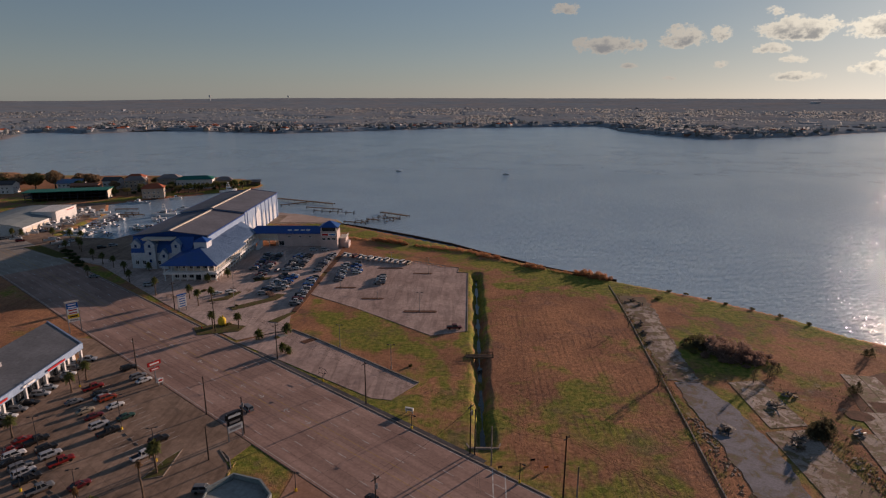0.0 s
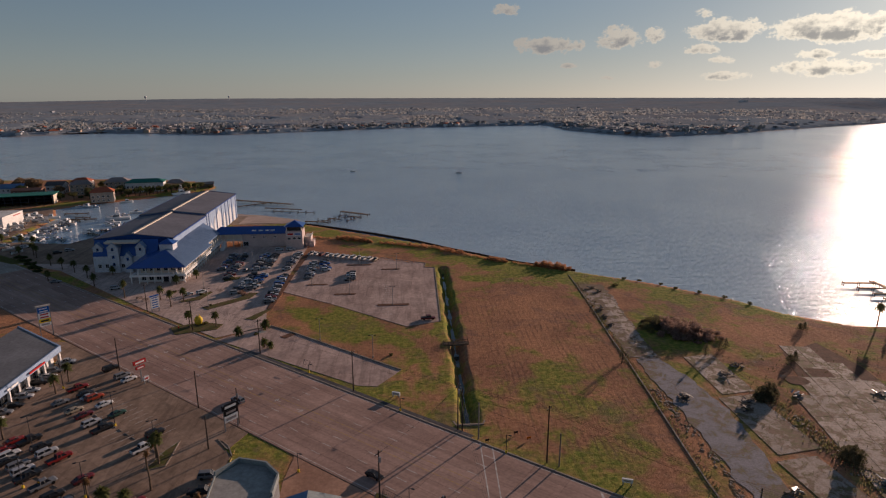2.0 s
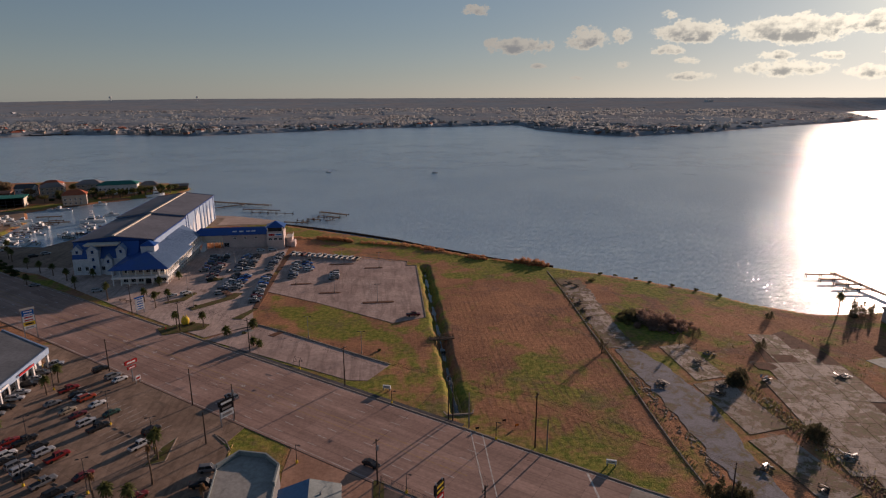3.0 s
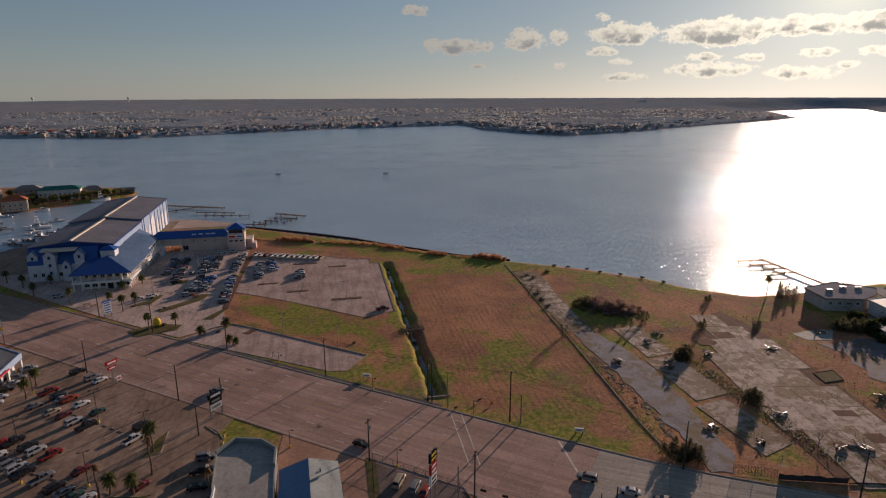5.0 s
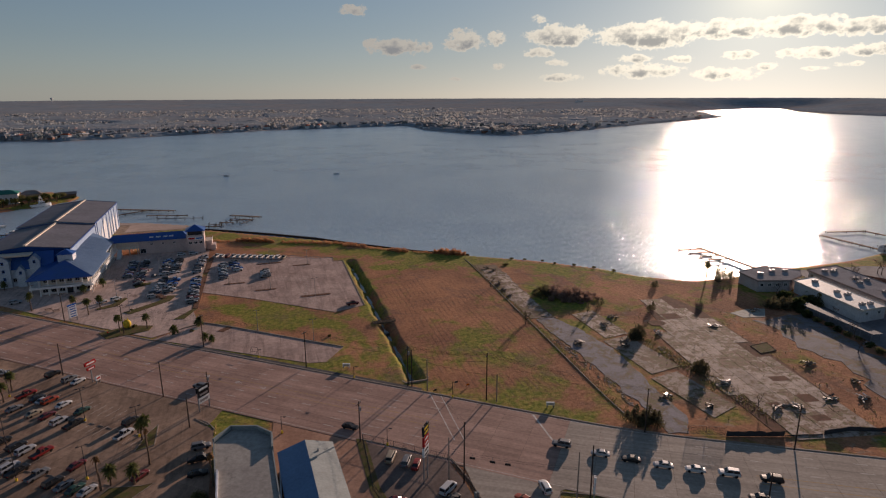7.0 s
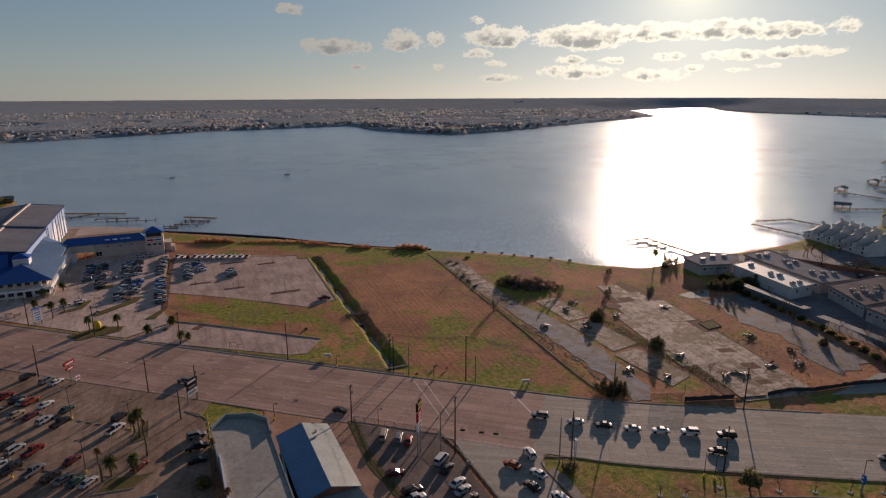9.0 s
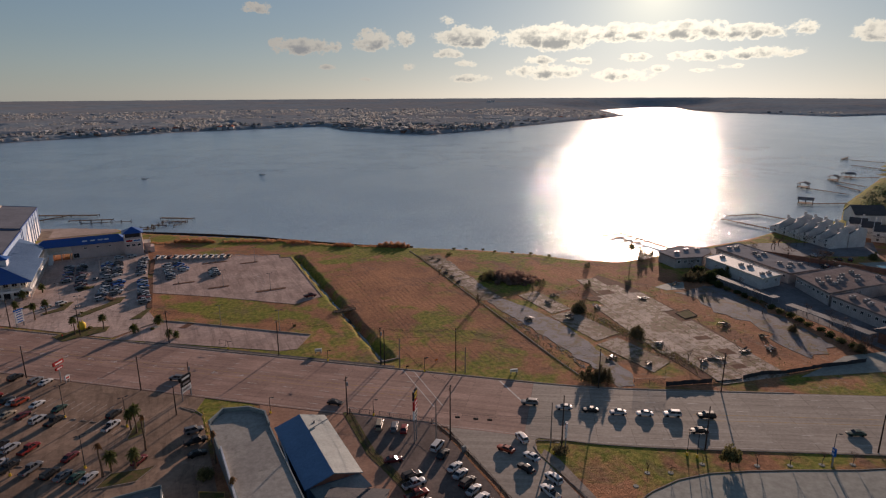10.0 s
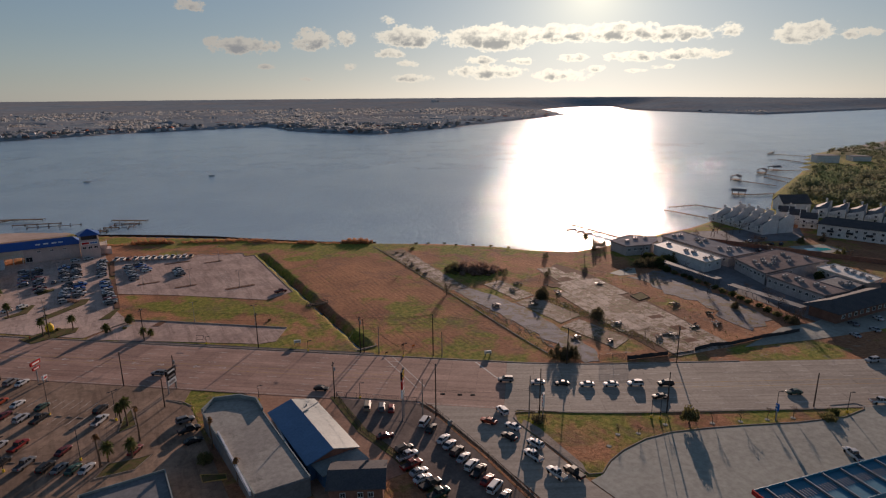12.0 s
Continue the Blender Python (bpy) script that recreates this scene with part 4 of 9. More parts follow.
def rail(parent, a, b, z, height=1.0, mat=None, gap=1.6, name="railing"):
    """A railing from a to b: posts, two rails and a lattice of thin bars."""
    s = Shape()
    a, b = Vector(a), Vector(b)
    n = max(1, int((b - a).length / gap))
    turn = math.degrees(math.atan2((b - a).y, (b - a).x))
    for i in range(n + 1):
        p = a.lerp(b, i / n)
        s.box((p.x, p.y, z + height / 2), (0.12, 0.12, height))
    m = (a + b) / 2
    for h in (0.18, height):
        s.box((m.x, m.y, z + h), ((b - a).length, 0.1, 0.1), turn)
    k = int((b - a).length / 0.4)
    for i in range(k):
        p = a.lerp(b, (i + 0.5) / k)
        s.box((p.x, p.y, z + height / 2), (0.05, 0.05, height - 0.1))
    return part(name, s, mat or WHITE_PAINT, parent)


# ---- the boat storage hall ----
def build_hall():
    hall = thing("boat_storage_hall", -142, 290, 0, 1.2, "huge boat storage hall with blue and white cladding and grey roof", "storage hall")
    W = 19.0
    for n, (y0, y1, eave, ridge) in enumerate(((0, 57, 16.2, 18.6), (57.2, 131, 17.2, 19.6))):
        wall = part("wall", gable_walls(-W, W, y0, y1, eave - 0.1, ridge - 0.1), PALE_CLAD if n else WHITE_CLAD, hall, "pale blue and white metal cladding")
        roof = part("roof", gable_roof(-W, W, y0, y1, eave, ridge, over=0.35), HALL_ROOF, hall)
        part("ridge_vent", Shape().box((0, (y0 + y1) / 2, ridge + 0.2), (1.1, y1 - y0 + 0.4, 0.5)), CREAM, roof, "pale ridge strip")
        for sx in (-1, 1):
            part("eave_trim", Shape().box((sx * (W + 0.4), (y0 + y1) / 2, eave - 0.25), (0.22, y1 - y0 + 0.6, 0.7)), BLUE_CLAD, roof, "blue eave trim")
        step_trim = Shape().add([(-W, y1 + 0.05, eave - 0.6), (0, y1 + 0.05, ridge - 0.6), (W, y1 + 0.05, eave - 0.6), (W, y1 + 0.05, eave + 0.25), (0, y1 + 0.05, ridge + 0.25), (-W, y1 + 0.05, eave + 0.25),
                                 (-W, y1 + 0.3, eave - 0.6), (0, y1 + 0.3, ridge - 0.6), (W, y1 + 0.3, eave - 0.6), (W, y1 + 0.3, eave + 0.25), (0, y1 + 0.3, ridge + 0.25), (-W, y1 + 0.3, eave + 0.25)],
                                [(0, 1, 4, 5), (1, 2, 3, 4), (11, 10, 7, 6), (10, 9, 8, 7), (5, 4, 10, 11), (4, 3, 9, 10)])
        part("gable_trim", step_trim, BLUE_CLAD, roof, "blue gable trim")
    # tall white gabled panels on the east wall, blue bands between them
    for y, w, h in ((8, 7, 11.5), (20, 7, 12.5), (32, 7, 13), (44, 7, 13.2)):
        s = Shape()
        pts = [(y - w / 2, 0), (y + w / 2, 0), (y + w / 2, h - 3), (y + w * 0.25, h - 1.2), (y, h), (y - w * 0.25, h - 1.2), (y - w / 2, h - 3)]
        s.add([(W + 0.02, a, b) for a, b in pts] + [(W + 0.22, a, b) for a, b in pts], [tuple(range(7, 14))] + [(i, (i + 1) % 7, 7 + (i + 1) % 7, 7 + i) for i in range(7)])
        part("gable_panel", s, WHITE_CLAD, hall, "white gabled wall panel")
    upper = Shape().box((W + 0.05, 28.5, 13.6), (0.1, 56.5, 4.4))
    part("blue_band", upper, PALE_CLAD, hall, "pale blue upper band")
    for y, w, h in ((66, 6, 10), (74, 4, 12), (84, 9, 15.4), (96, 5, 11.5), (104, 3, 10.5), (112, 5, 13), (122, 5, 12)):
        s = Shape()
        pts = [(y - w / 2, 0), (y + w / 2, 0), (y + w / 2, h - 4), (y + w * 0.2, h - 2), (y, h), (y - w * 0.2, h - 2), (y - w / 2, h - 4)]
        s.add([(W + 0.02, a, b) for a, b in pts] + [(W + 0.2, a, b) for a, b in pts], [tuple(range(7, 14))] + [(i, (i + 1) % 7, 7 + (i + 1) % 7, 7 + i) for i in range(7)])
        part("gable_panel", s, WHITE_CLAD, hall, "white gabled wall panel")
    for y in (58, 62.5, 79, 91, 100, 108, 117, 128):
        part("corner_strip", Shape().box((W + 0.12, y, 8.5), (0.24, 0.5, 17)), BLUE_CLAD, hall, "blue upright strip")
    # the south front: a steep blue mansard with white dormer towers
    mansard = Shape().add([(-W + 0.2, -4.6, 8.2), (W - 7, -4.6, 8.2), (W - 7, -0.05, 16.0), (-W + 0.2, -0.05, 16.0), (-W + 0.2, -0.05, 8.2), (W - 7, -0.05, 8.2)],
                          [(0, 1, 2, 3), (0, 3, 4), (1, 5, 2), (4, 5, 1, 0)])
    part("mansard_roof", mansard, BLUE_ROOF, hall, "steep dark blue mansard")
    part("front_wall", Shape().box((-3.4, -2.2, 4.1), (30.8, 4.4, 8.2)), WHITE_CLAD, hall, "white front wall")
    part("front_gable", Shape().add([(-W, -0.25, 15.2), (W, -0.25, 15.2), (W, -0.25, 16.3), (0, -0.25, 18.6), (-W, -0.25, 16.3)], [(0, 1, 2, 3, 4)]).box((0, -0.15, 12), (2 * W - 0.4, 0.2, 8)), BLUE_CLAD, hall, "dark blue gable wall")
    part("cornice", Shape().box((-4.5, -3.2, 15.4), (15.5, 5.2, 0.5)).box((-4.5, -3.2, 14.9), (14.7, 4.6, 0.5)), CREAM, hall, "cream shelf cornice")
    for x, y, w, top, rows in ((-16.6, -3.4, 4.6, 14.0, 2), (-8.4, -6.0, 5.2, 14.6, 3), (-1.6, -6.2, 3.6, 9.6, 1), (4.2, -4.6, 4.4, 14.2, 1)):
        d = 5.0
        s = Shape()
        pts = [(x - w / 2, 0.0), (x + w / 2, 0.0), (x + w / 2, top - 1.6), (x, top + 0.7), (x - w / 2, top - 1.6)]
        s.add([(a, y, b) for a, b in pts] + [(a, y + d, b) for a, b in pts], [tuple(range(5)), tuple(range(9, 4, -1))] + [(i, 5 + i, 5 + (i + 1) % 5, (i + 1) % 5) for i in range(5)])
        tower = part("dormer_tower", s, WHITE_CLAD, hall, "white gabled dormer tower")
        for r in range(rows):
            window(tower, x, y - 0.02, top - 2.6 - 3.8 * r, 1.0, 1.4, 0, BLUE_PAINT)
        for sx in (-1, 1):
            part("roof_slope", Shape().add([(x, y - .35, top + .95), (x + sx * (w / 2 + .35), y - .35, top - 1.7), (x + sx * (w / 2 + .35), y + d, top - 1.7), (x, y + d, top + .95), (x, y - .35, top + .72), (x + sx * (w / 2 + .35), y - .35, top - 1.93), (x + sx * (w / 2 + .35), y + d, top - 1.93), (x, y + d, top + .72)], [(0, 1, 2, 3), (4, 7, 6, 5), (0, 4, 5, 1), (1, 5, 6, 2)]), PALE_CLAD, tower, "pale sloping gable roof")
    for x in (-16, -12.5, -4.8, 7.5):
        window(hall, x, -4.45, 3.2, 1.6, 2.0)


# ---- the restaurant ----
def build_restaurant():
    r = thing("waterfront_restaurant", -121.5, 265, 0, 1.0, "two-storey white restaurant with blue hip roof and wrap-around balconies", "restaurant")
    x0, x1, y1 = -13.0, 11.0, 66.0
    part("ground_floor", Shape().box((0, 33.5, 1.9), (20, 63, 3.8)), WHITE_WALL, r, "white ground floor wall")
    part("upper_floor", Shape().box((0, 34, 5.9), (19, 62, 3.9)), CREAM, r, "cream upper floor wall")
    part("balcony", Shape().box((-0.5, 33, 3.9), (25.4, 67, 0.45)), WHITE_PAINT, r, "white balcony deck")
    part("fascia", Shape().box((x1 + 0.75, 33, 3.8), (0.18, 67, 0.9)).box((-0.5, -0.65, 3.8), (25.6, 0.18, 0.9)), WHITE_PAINT, r, "white deck fascia")
    for a, b in (((x0, -0.4), (x1 + 0.6, -0.4)), ((x1 + 0.6, -0.4), (x1 + 0.6, y1))):
        rail(r, a, b, 4.1)
    for i in range(8):
        part("column", Shape().box((x0 + 0.3 + i * 3.45, -0.2, 3.9), (0.34, 0.34, 7.8)), WHITE_PAINT, r)
    for i in range(1, 18):
        part("column", Shape().box((x1 + 0.4, -0.2 + i * 3.8, 3.9), (0.34, 0.34, 7.8)), WHITE_PAINT, r)
    # hip over the front, one long slope to the east behind
    over = 1.0
    front = Shape()
    E0, N0, A = (x0 - over, -1.6, 8.0), (x1 + 1.8, -1.6, 8.0), (-1.2, 14.5, 12.6)
    R1, B1, W1 = (-1.2, 42.0, 12.6), (x1 + 1.8, 42.0, 8.0), (x0 - over, 42.0, 9.2)
    part("front_hip", front.add([E0, N0, A, (E0[0], E0[1], 7.7), (N0[0], N0[1], 7.7)], [(0, 1, 2), (3, 4, 1, 0)]), BLUE_ROOF, r, "bright blue standing seam hip")
    # the east slopes and seams carry the glare in their paler colour
    slope = Shape().add([N0, B1, R1, A, (N0[0], N0[1], 7.7), (B1[0], B1[1], 7.7)], [(0, 1, 2, 3), (4, 5, 1, 0)])
    part("east_slope", slope, SUNLIT_BLUE_ROOF, r, "blue metal slope with sun glare put into its colour")
    part("west_slope", Shape().add([E0, A, R1, W1], [(0, 1, 2, 3)]), BLUE_ROOF, r)
    back = Shape().add([(x1 - 0.5, 42, 8.6), (x1 - 0.5, 68, 8.6), (-1.2, 76, 12.9), (-1.2, 42, 12.9), (x1 - 0.5, 42, 8.2), (x1 - 0.5, 68, 8.2), (-1.2, 42, 8.2)], [(0, 1, 2, 3), (4, 5, 1, 0), (6, 4, 0, 3)])
    part("rear_slope", back, SUNLIT_BLUE_ROOF, r, "blue metal slope with sun glare put into its colour")
    seams = Shape()
    for i in range(40):
        y = -1.2 + i * 1.08
        t = min(1.0, max(0.0, (y + 1.6) / 16.1))
        seams.tube((x1 + 1.7, y, 8.05), (x1 + 1.8 - (x1 + 3.0) * t, y, 8.05 + 4.6 * t), 0.05, n=4)
    for i in range(24):
        y = 42.6 + i * 1.06
        seams.tube((x1 - 0.6, y, 8.66), (-1.1, y, 12.95), 0.05, n=4)
    tagged(part("seams", seams, SUNLIT_BLUE_ROOF, r), kind="stuff")
    cup = part("cupola", Shape().box((-1.6, 19.6, 12.6), (6.4, 6.4, 4.6)), WHITE_CLAD, r, "white roof cupola")
    part("cupola_roof", Shape().add([(-5.4, 15.8, 14.9), (2.2, 15.8, 14.9), (2.2, 23.4, 14.9), (-5.4, 23.4, 14.9), (-1.6, 19.6, 17.0)], [(0, 1, 4), (1, 2, 4), (2, 3, 4), (3, 0, 4), (3, 2, 1, 0)]), BLUE_ROOF, cup)
    for i in range(6):
        window(r, x0 + 5.2 + i * 3.4, 1.95, 2.0, 2.2, 2.0)
        window(r, x0 + 5.6 + i * 3.2, 2.95, 6.1, 1.9, 1.7)
    for i in range(15):
        window(r, 10.05, 4.5 + i * 4.0, 2.0, 2.4, 1.9, 90)
        window(r, 9.55, 5.0 + i * 4.0, 6.1, 2.2, 1.7, 90)
    part("entrance_door", Shape().box((2.2, 1.9, 1.3), (2.4, 0.2, 2.6)), GLASS, r, "glazed double door")
    part("stair", Shape().add([(x1 + 1, 58, 0), (x1 + 3, 58, 0), (x1 + 3, 66, 4.1), (x1 + 1, 66, 4.1), (x1 + 1, 66, 0), (x1 + 3, 66, 0)], [(0, 1, 2, 3), (0, 3, 4), (1, 5, 2), (4, 3, 2, 5), (0, 4, 5, 1)]), WHITE_PAINT, r, "white outside stair")


def build_wing():
    w = thing("restaurant_wing", -90, 336, 0, 0.6, "long pinkish restaurant wing with blue roof and passage beneath", "restaurant wing")
    part("wall", Shape().box((3.2, 1.2, 4.0), (26, 11, 8.0)), PINK_STUCCO, w)
    part("gallery", Shape().box((-17, 1.2, 6.0), (14.4, 11, 4.0)).box((-17, 1.2, 3.9), (15, 12.2, 0.4)), CREAM, w, "cream upper gallery over an open passage")
    rail(w, (-24.4, -4.9), (-9.8, -4.9), 4.1)
    for x in (-23.6, -19.2, -14.8, -10.6):
        part("column", Shape().box((x, -4.6, 3.9), (0.4, 0.4, 7.8)), CREAM, w)
        part("column", Shape().box((x, 6.4, 2), (0.4, 0.4, 4)), CREAM, w)
    roof = part("roof", gable_roof(-26, 16.6, -4.6, 7.0, 8.1, 11.2, along="x", over=0.9, hip=4.0), BLUE_ROOF, w, "bright blue metal roof")
    for x in (-3.0, 0.8, 4.6, 7.6):
        part("skylight", Shape().box((x, -2.7, 9.36), (2.3, 1.0, 0.7)), WHITE_PAINT, roof, "white framed skylight")
    window(w, -7.8, -4.35, 2.0, 3.0, 2.6)
    for x in (-3, 3, 9):
        window(w, x, -4.35, 5.8, 1.4, 0.9)
    part("sign_strip", Shape().box((-3.2, -4.4, 7.0), (3.2, 0.12, 0.35)), GREY_METAL, w, "small grey letters as a strip")
    t = thing("lookout_tower", -68.8, 330, 0, 0.6, "square beige lookout tower with blue pyramid roof and red sign", "tower")
    part("wall", Shape().box((0, 0, 5.3), (9.4, 10, 10.6)), PINK_STUCCO, t)
    part("lantern", Shape().box((0, 0, 11.8), (8.2, 8.8, 2.6)), GLASS, t, "glazed lookout storey")
    for sx in (-1, 1):
        for sy in (-1, 1):
            part("post", Shape().box((sx * 4.1, sy * 4.4, 11.8), (0.5, 0.5, 2.6)), CREAM, t)
    part("roof", Shape().add([(-5.5, -5.8, 13.0), (5.5, -5.8, 13.0), (5.5, 5.8, 13.0), (-5.5, 5.8, 13.0), (0, 0, 16.0)], [(0, 1, 4), (1, 2, 4), (2, 3, 4), (3, 0, 4), (3, 2, 1, 0)]), BLUE_ROOF, t, "blue pyramid roof")
    sign = part("sign", Shape().box((0, -5.2, 8.8), (8.2, 0.3, 1.7)), WHITE_PAINT, t, "wall sign with red and blue shapes")
    part("sign_shape", Shape().box((-2.0, -5.38, 8.8), (3.4, 0.1, 1.1)), RED_PAINT, sign)
    part("sign_shape", Shape().box((2.0, -5.38, 8.8), (3.4, 0.1, 0.8)), BLUE_PAINT, sign)
    for x in (-2.8, 0, 2.8):
        window(t, x, -5.05, 6.2, 1.8, 1.3)
    d = thing("tower_terrace", -61.5, 336, 0, 0.6, "beige walled stair terrace beside the tower", "terrace")
    part("wall", Shape().box((-0.6, 0, 2.6), (3.4, 9, 5.2)).box((1.8, -3, 1.6), (2.4, 7, 3.2)), PINK_STUCCO, d)
    part("deck", Shape().box((-0.6, 0, 5.3), (3.8, 9.4, 0.25)), CREAM, d)
    rail(d, (1.2, -4.6), (1.2, 4.6), 5.4, name="railing")


build_hall()
build_restaurant()
build_wing()


# ---- shops and sheds along the highway ----
def build_shops():
    m = thing("strip_mall", -131, 150, 0, 0, "low strip mall with grey roof and covered shop front", "shop building")
    part("wall", Shape().prism([(9.5, -48), (8.8, 27), (-12.2, 44.5), (-11, -48)], 0, 4.6), WHITE_WALL, m, "white shop wall")
    part("roof", Shape().prism([(11.4, -48), (10.6, 28.2), (-13.2, 47), (-12, -48)], 5.9, 6.2), GREY_ROOF, m, "grey sloping roof")
    part("fascia", Shape().prism([(11.7, -48), (10.9, 28.5), (10.4, 28.1), (11.2, -48)], 4.3, 6.35).prism([(10.9, 28.5), (-13.4, 47.5), (-13.6, 47.0), (10.4, 28.1)], 4.3, 6.35), PALE_CLAD, m, "pale grey fascia")
    for i in range(9):
        part("column", Shape().box((10.9, -42 + i * 8.6, 2.2), (0.7, 0.7, 4.4)), WHITE_WALL, m)
    for i in range(14):
        window(m, 9.45 - 0.009 * i * 5, -44 + i * 5.0, 1.7, 3.6, 2.5, 90, GREY_METAL, "shop_window")
    for y, w, mat in ((14, 8, RED_PAINT), (2, 5, WHITE_PAINT), (-9, 5, RED_PAINT), (-18, 5, GREY_METAL), (-30, 6, BLUE_PAINT)):
        part("shop_sign", Shape().box((11.65, y, 5.3), (0.22, w, 0.55)), mat, m, "plain sign board")
    part("roof_unit", Shape().box((-4, 10, 6.9), (2.4, 2.0, 1.4)), GREY_METAL, m)
    a = thing("flat_roofed_shop", -42, 85, 0, 0, "grey flat-roofed metal shop with low parapet", "shop building")
    outline = [(-7.6, 21), (-3.6, 26), (2.8, 24), (6.3, 19.6), (6.2, 13), (7.4, -21), (-4.6, -20.5)]
    part("wall", Shape().prism(outline, 0, 4.7), GREY_ROOF, a, "grey metal wall")
    part("roof", Shape().prism([(x * 0.97, y * 0.985) for x, y in outline], 4.7, 4.85), SHOP_ROOF, a)
    para = Shape()
    para.wall_strip(outline[:5], 0.45, 4.5, 6.0)
    para.wall_strip([outline[4], outline[5]], 0.3, 4.6, 5.1)
    para.wall_strip([outline[6], outline[0]], 0.3, 4.6, 5.2)
    part("parapet", para, LIGHT_METAL, a, "pale metal parapet")
    part("lower_parapet", Shape().wall_strip([(-5.4, -20), (-6.2, 8)], 0.4, 4.6, 5.7), WHITE_CLAD, a)
    part("gutter", Shape().box((7.2, -4, 4.4), (0.3, 33, 0.35), -2), GREY_METAL, a)
    b = thing("gabled_workshop", -27.6, 83, 0, 2.0, "gabled metal workshop with blue and pale roof slopes", "workshop")
    part("wall", gable_walls(-6.1, 6.1, -13.5, 13.5, 4.6, 6.5), STEEL_BLUE, b, "blue metal wall")
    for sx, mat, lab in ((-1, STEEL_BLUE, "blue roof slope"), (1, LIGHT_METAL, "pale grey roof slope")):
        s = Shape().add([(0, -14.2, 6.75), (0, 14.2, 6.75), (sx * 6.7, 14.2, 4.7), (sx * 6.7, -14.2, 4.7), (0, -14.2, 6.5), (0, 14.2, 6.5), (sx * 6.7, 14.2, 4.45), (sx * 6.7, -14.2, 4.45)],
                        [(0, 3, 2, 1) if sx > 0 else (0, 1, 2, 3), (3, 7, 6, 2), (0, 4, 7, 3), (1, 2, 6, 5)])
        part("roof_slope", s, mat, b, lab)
    part("gable_infill", Shape().add([(-6.0, -13.6, 4.6), (6.0, -13.6, 4.6), (0, -13.6, 6.5)], [(0, 1, 2)]).box((0, -13.55, 4.5), (12, 0.1, 0.3)), BRICK_WALL, b, "brown gable infill")
    part("lean_to_roof", Shape().add([(-5.5, -13.7, 4.3), (6.2, -13.7, 4.3), (7.4, -18, 3.3), (-4.5, -18, 3.3), (-5.5, -13.7, 4.1), (6.2, -13.7, 4.1), (7.4, -18, 3.1), (-4.5, -18, 3.1)], [(0, 3, 2, 1), (3, 7, 6, 2), (4, 5, 6, 7)]), LIGHT_METAL, b, "pale lean-to roof")
    part("lean_to_wall", Shape().box((1.2, -15.6, 1.6), (11, 4.0, 3.2)), STEEL_BLUE, b)
    part("roof_vent", Shape().tube((2.5, 9.5, 6.0), (2.5, 9.5, 6.6), 0.22), GREY_METAL, b)
    h = thing("brown_house", -25.2, 59.4, 0, -29, "small brown house with brown roof and white windows", "house")
    part("wall", Shape().box((0, -1.0, 2.6), (11.6, 9, 5.2)), BRICK_WALL, h, "brown wall")
    part("roof", gable_roof(-6, 6, -5.4, 4.0, 5.2, 6.6, along="x", over=0.5), DARK_ROOF, h, "dark brown roof")
    for x in (-2.8, 1.0, 3.2):
        window(h, x, -5.52, 3.6, 1.1, 1.2)
    c = thing("low_flat_building", -70, 74, 0, 0, "low building with grey flat roof and white parapet", "shop building")
    part("wall", Shape().box((0, 0, 2.3), (17, 20, 4.6)), WHITE_WALL, c)
    part("roof", Shape().box((0, 0, 4.68), (16.4, 19.4, 0.2)), GREY_ROOF, c)
    part("parapet", Shape().wall_strip([(-8.4, -9.9), (-8.4, 9.9), (8.4, 9.9), (8.4, -9.9)], 0.35, 4.5, 5.3), LIGHT_METAL, c)
    g = thing("petrol_canopy", 66, 1.5, 0, -13.6, "long blue steel canopy over petrol pumps", "canopy")
    part("roof_deck", Shape().box((0, -3.2, 4.7), (48, 9.6, 0.25)), TEAL_DECK, g, "blue ribbed roof deck")
    for y in (1.55, -8.0):
        part("edge_beam", Shape().box((0, y, 4.85), (48.4, 0.35, 1.0)).tube((-24, y, 5.3), (24, y, 5.3), 0.12), TEAL_DECK, g, "bright blue edge beam")
    part("end_band", Shape().box((-24.2, -3.2, 4.85), (0.35, 9.9, 1.05)), RED_PAINT, g, "red end band")
    for i in range(9):
        part("cross_beam", Shape().box((-21 + i * 5.3, -3.2, 5.1), (0.25, 9.2, 0.5)), GREY_METAL, g)
    ribs = Shape()
    for i in range(60):
        ribs.box((-23 + i * 0.78, -2.2, 4.9), (0.14, 2.2, 0.16))
    part("deck_ribs", ribs, GREY_METAL, g)
    for x in (-18, -6, 6, 18):
        part("column", Shape().box((x, -3.2, 2.3), (0.5, 0.5, 4.6)), BLUE_PAINT, g)
        part("pump", Shape().box((x + 1.4, -3.2, 1.0), (0.8, 0.6, 2.0)), WHITE_PAINT, g)


build_shops()

# ---- vehicles ----
TYRE = material("tyre rubber", plain((0.02, 0.02, 0.02)), 0.9)
LAMP_GLASS = material("clear lamp glass", plain((0.65, 0.66, 0.68)), 0.12, spec=0.6)
TAIL_RED = material("red lamp glass", plain((0.35, 0.01, 0.01)), 0.2, spec=0.6)
PAINTS = {"white": (0.54, 0.54, 0.54), "silver": (0.35, 0.36, 0.38), "grey": (0.16, 0.165, 0.175), "black": (0.014, 0.014, 0.016), "red": (0.22, 0.012, 0.010), "maroon": (0.12, 0.012, 0.016),
          "blue": (0.02, 0.10, 0.36), "navy": (0.016, 0.026, 0.07), "tan": (0.34, 0.28, 0.20), "green": (0.02, 0.06, 0.045), "orange": (0.30, 0.042, 0.014)}
PAINT = {}
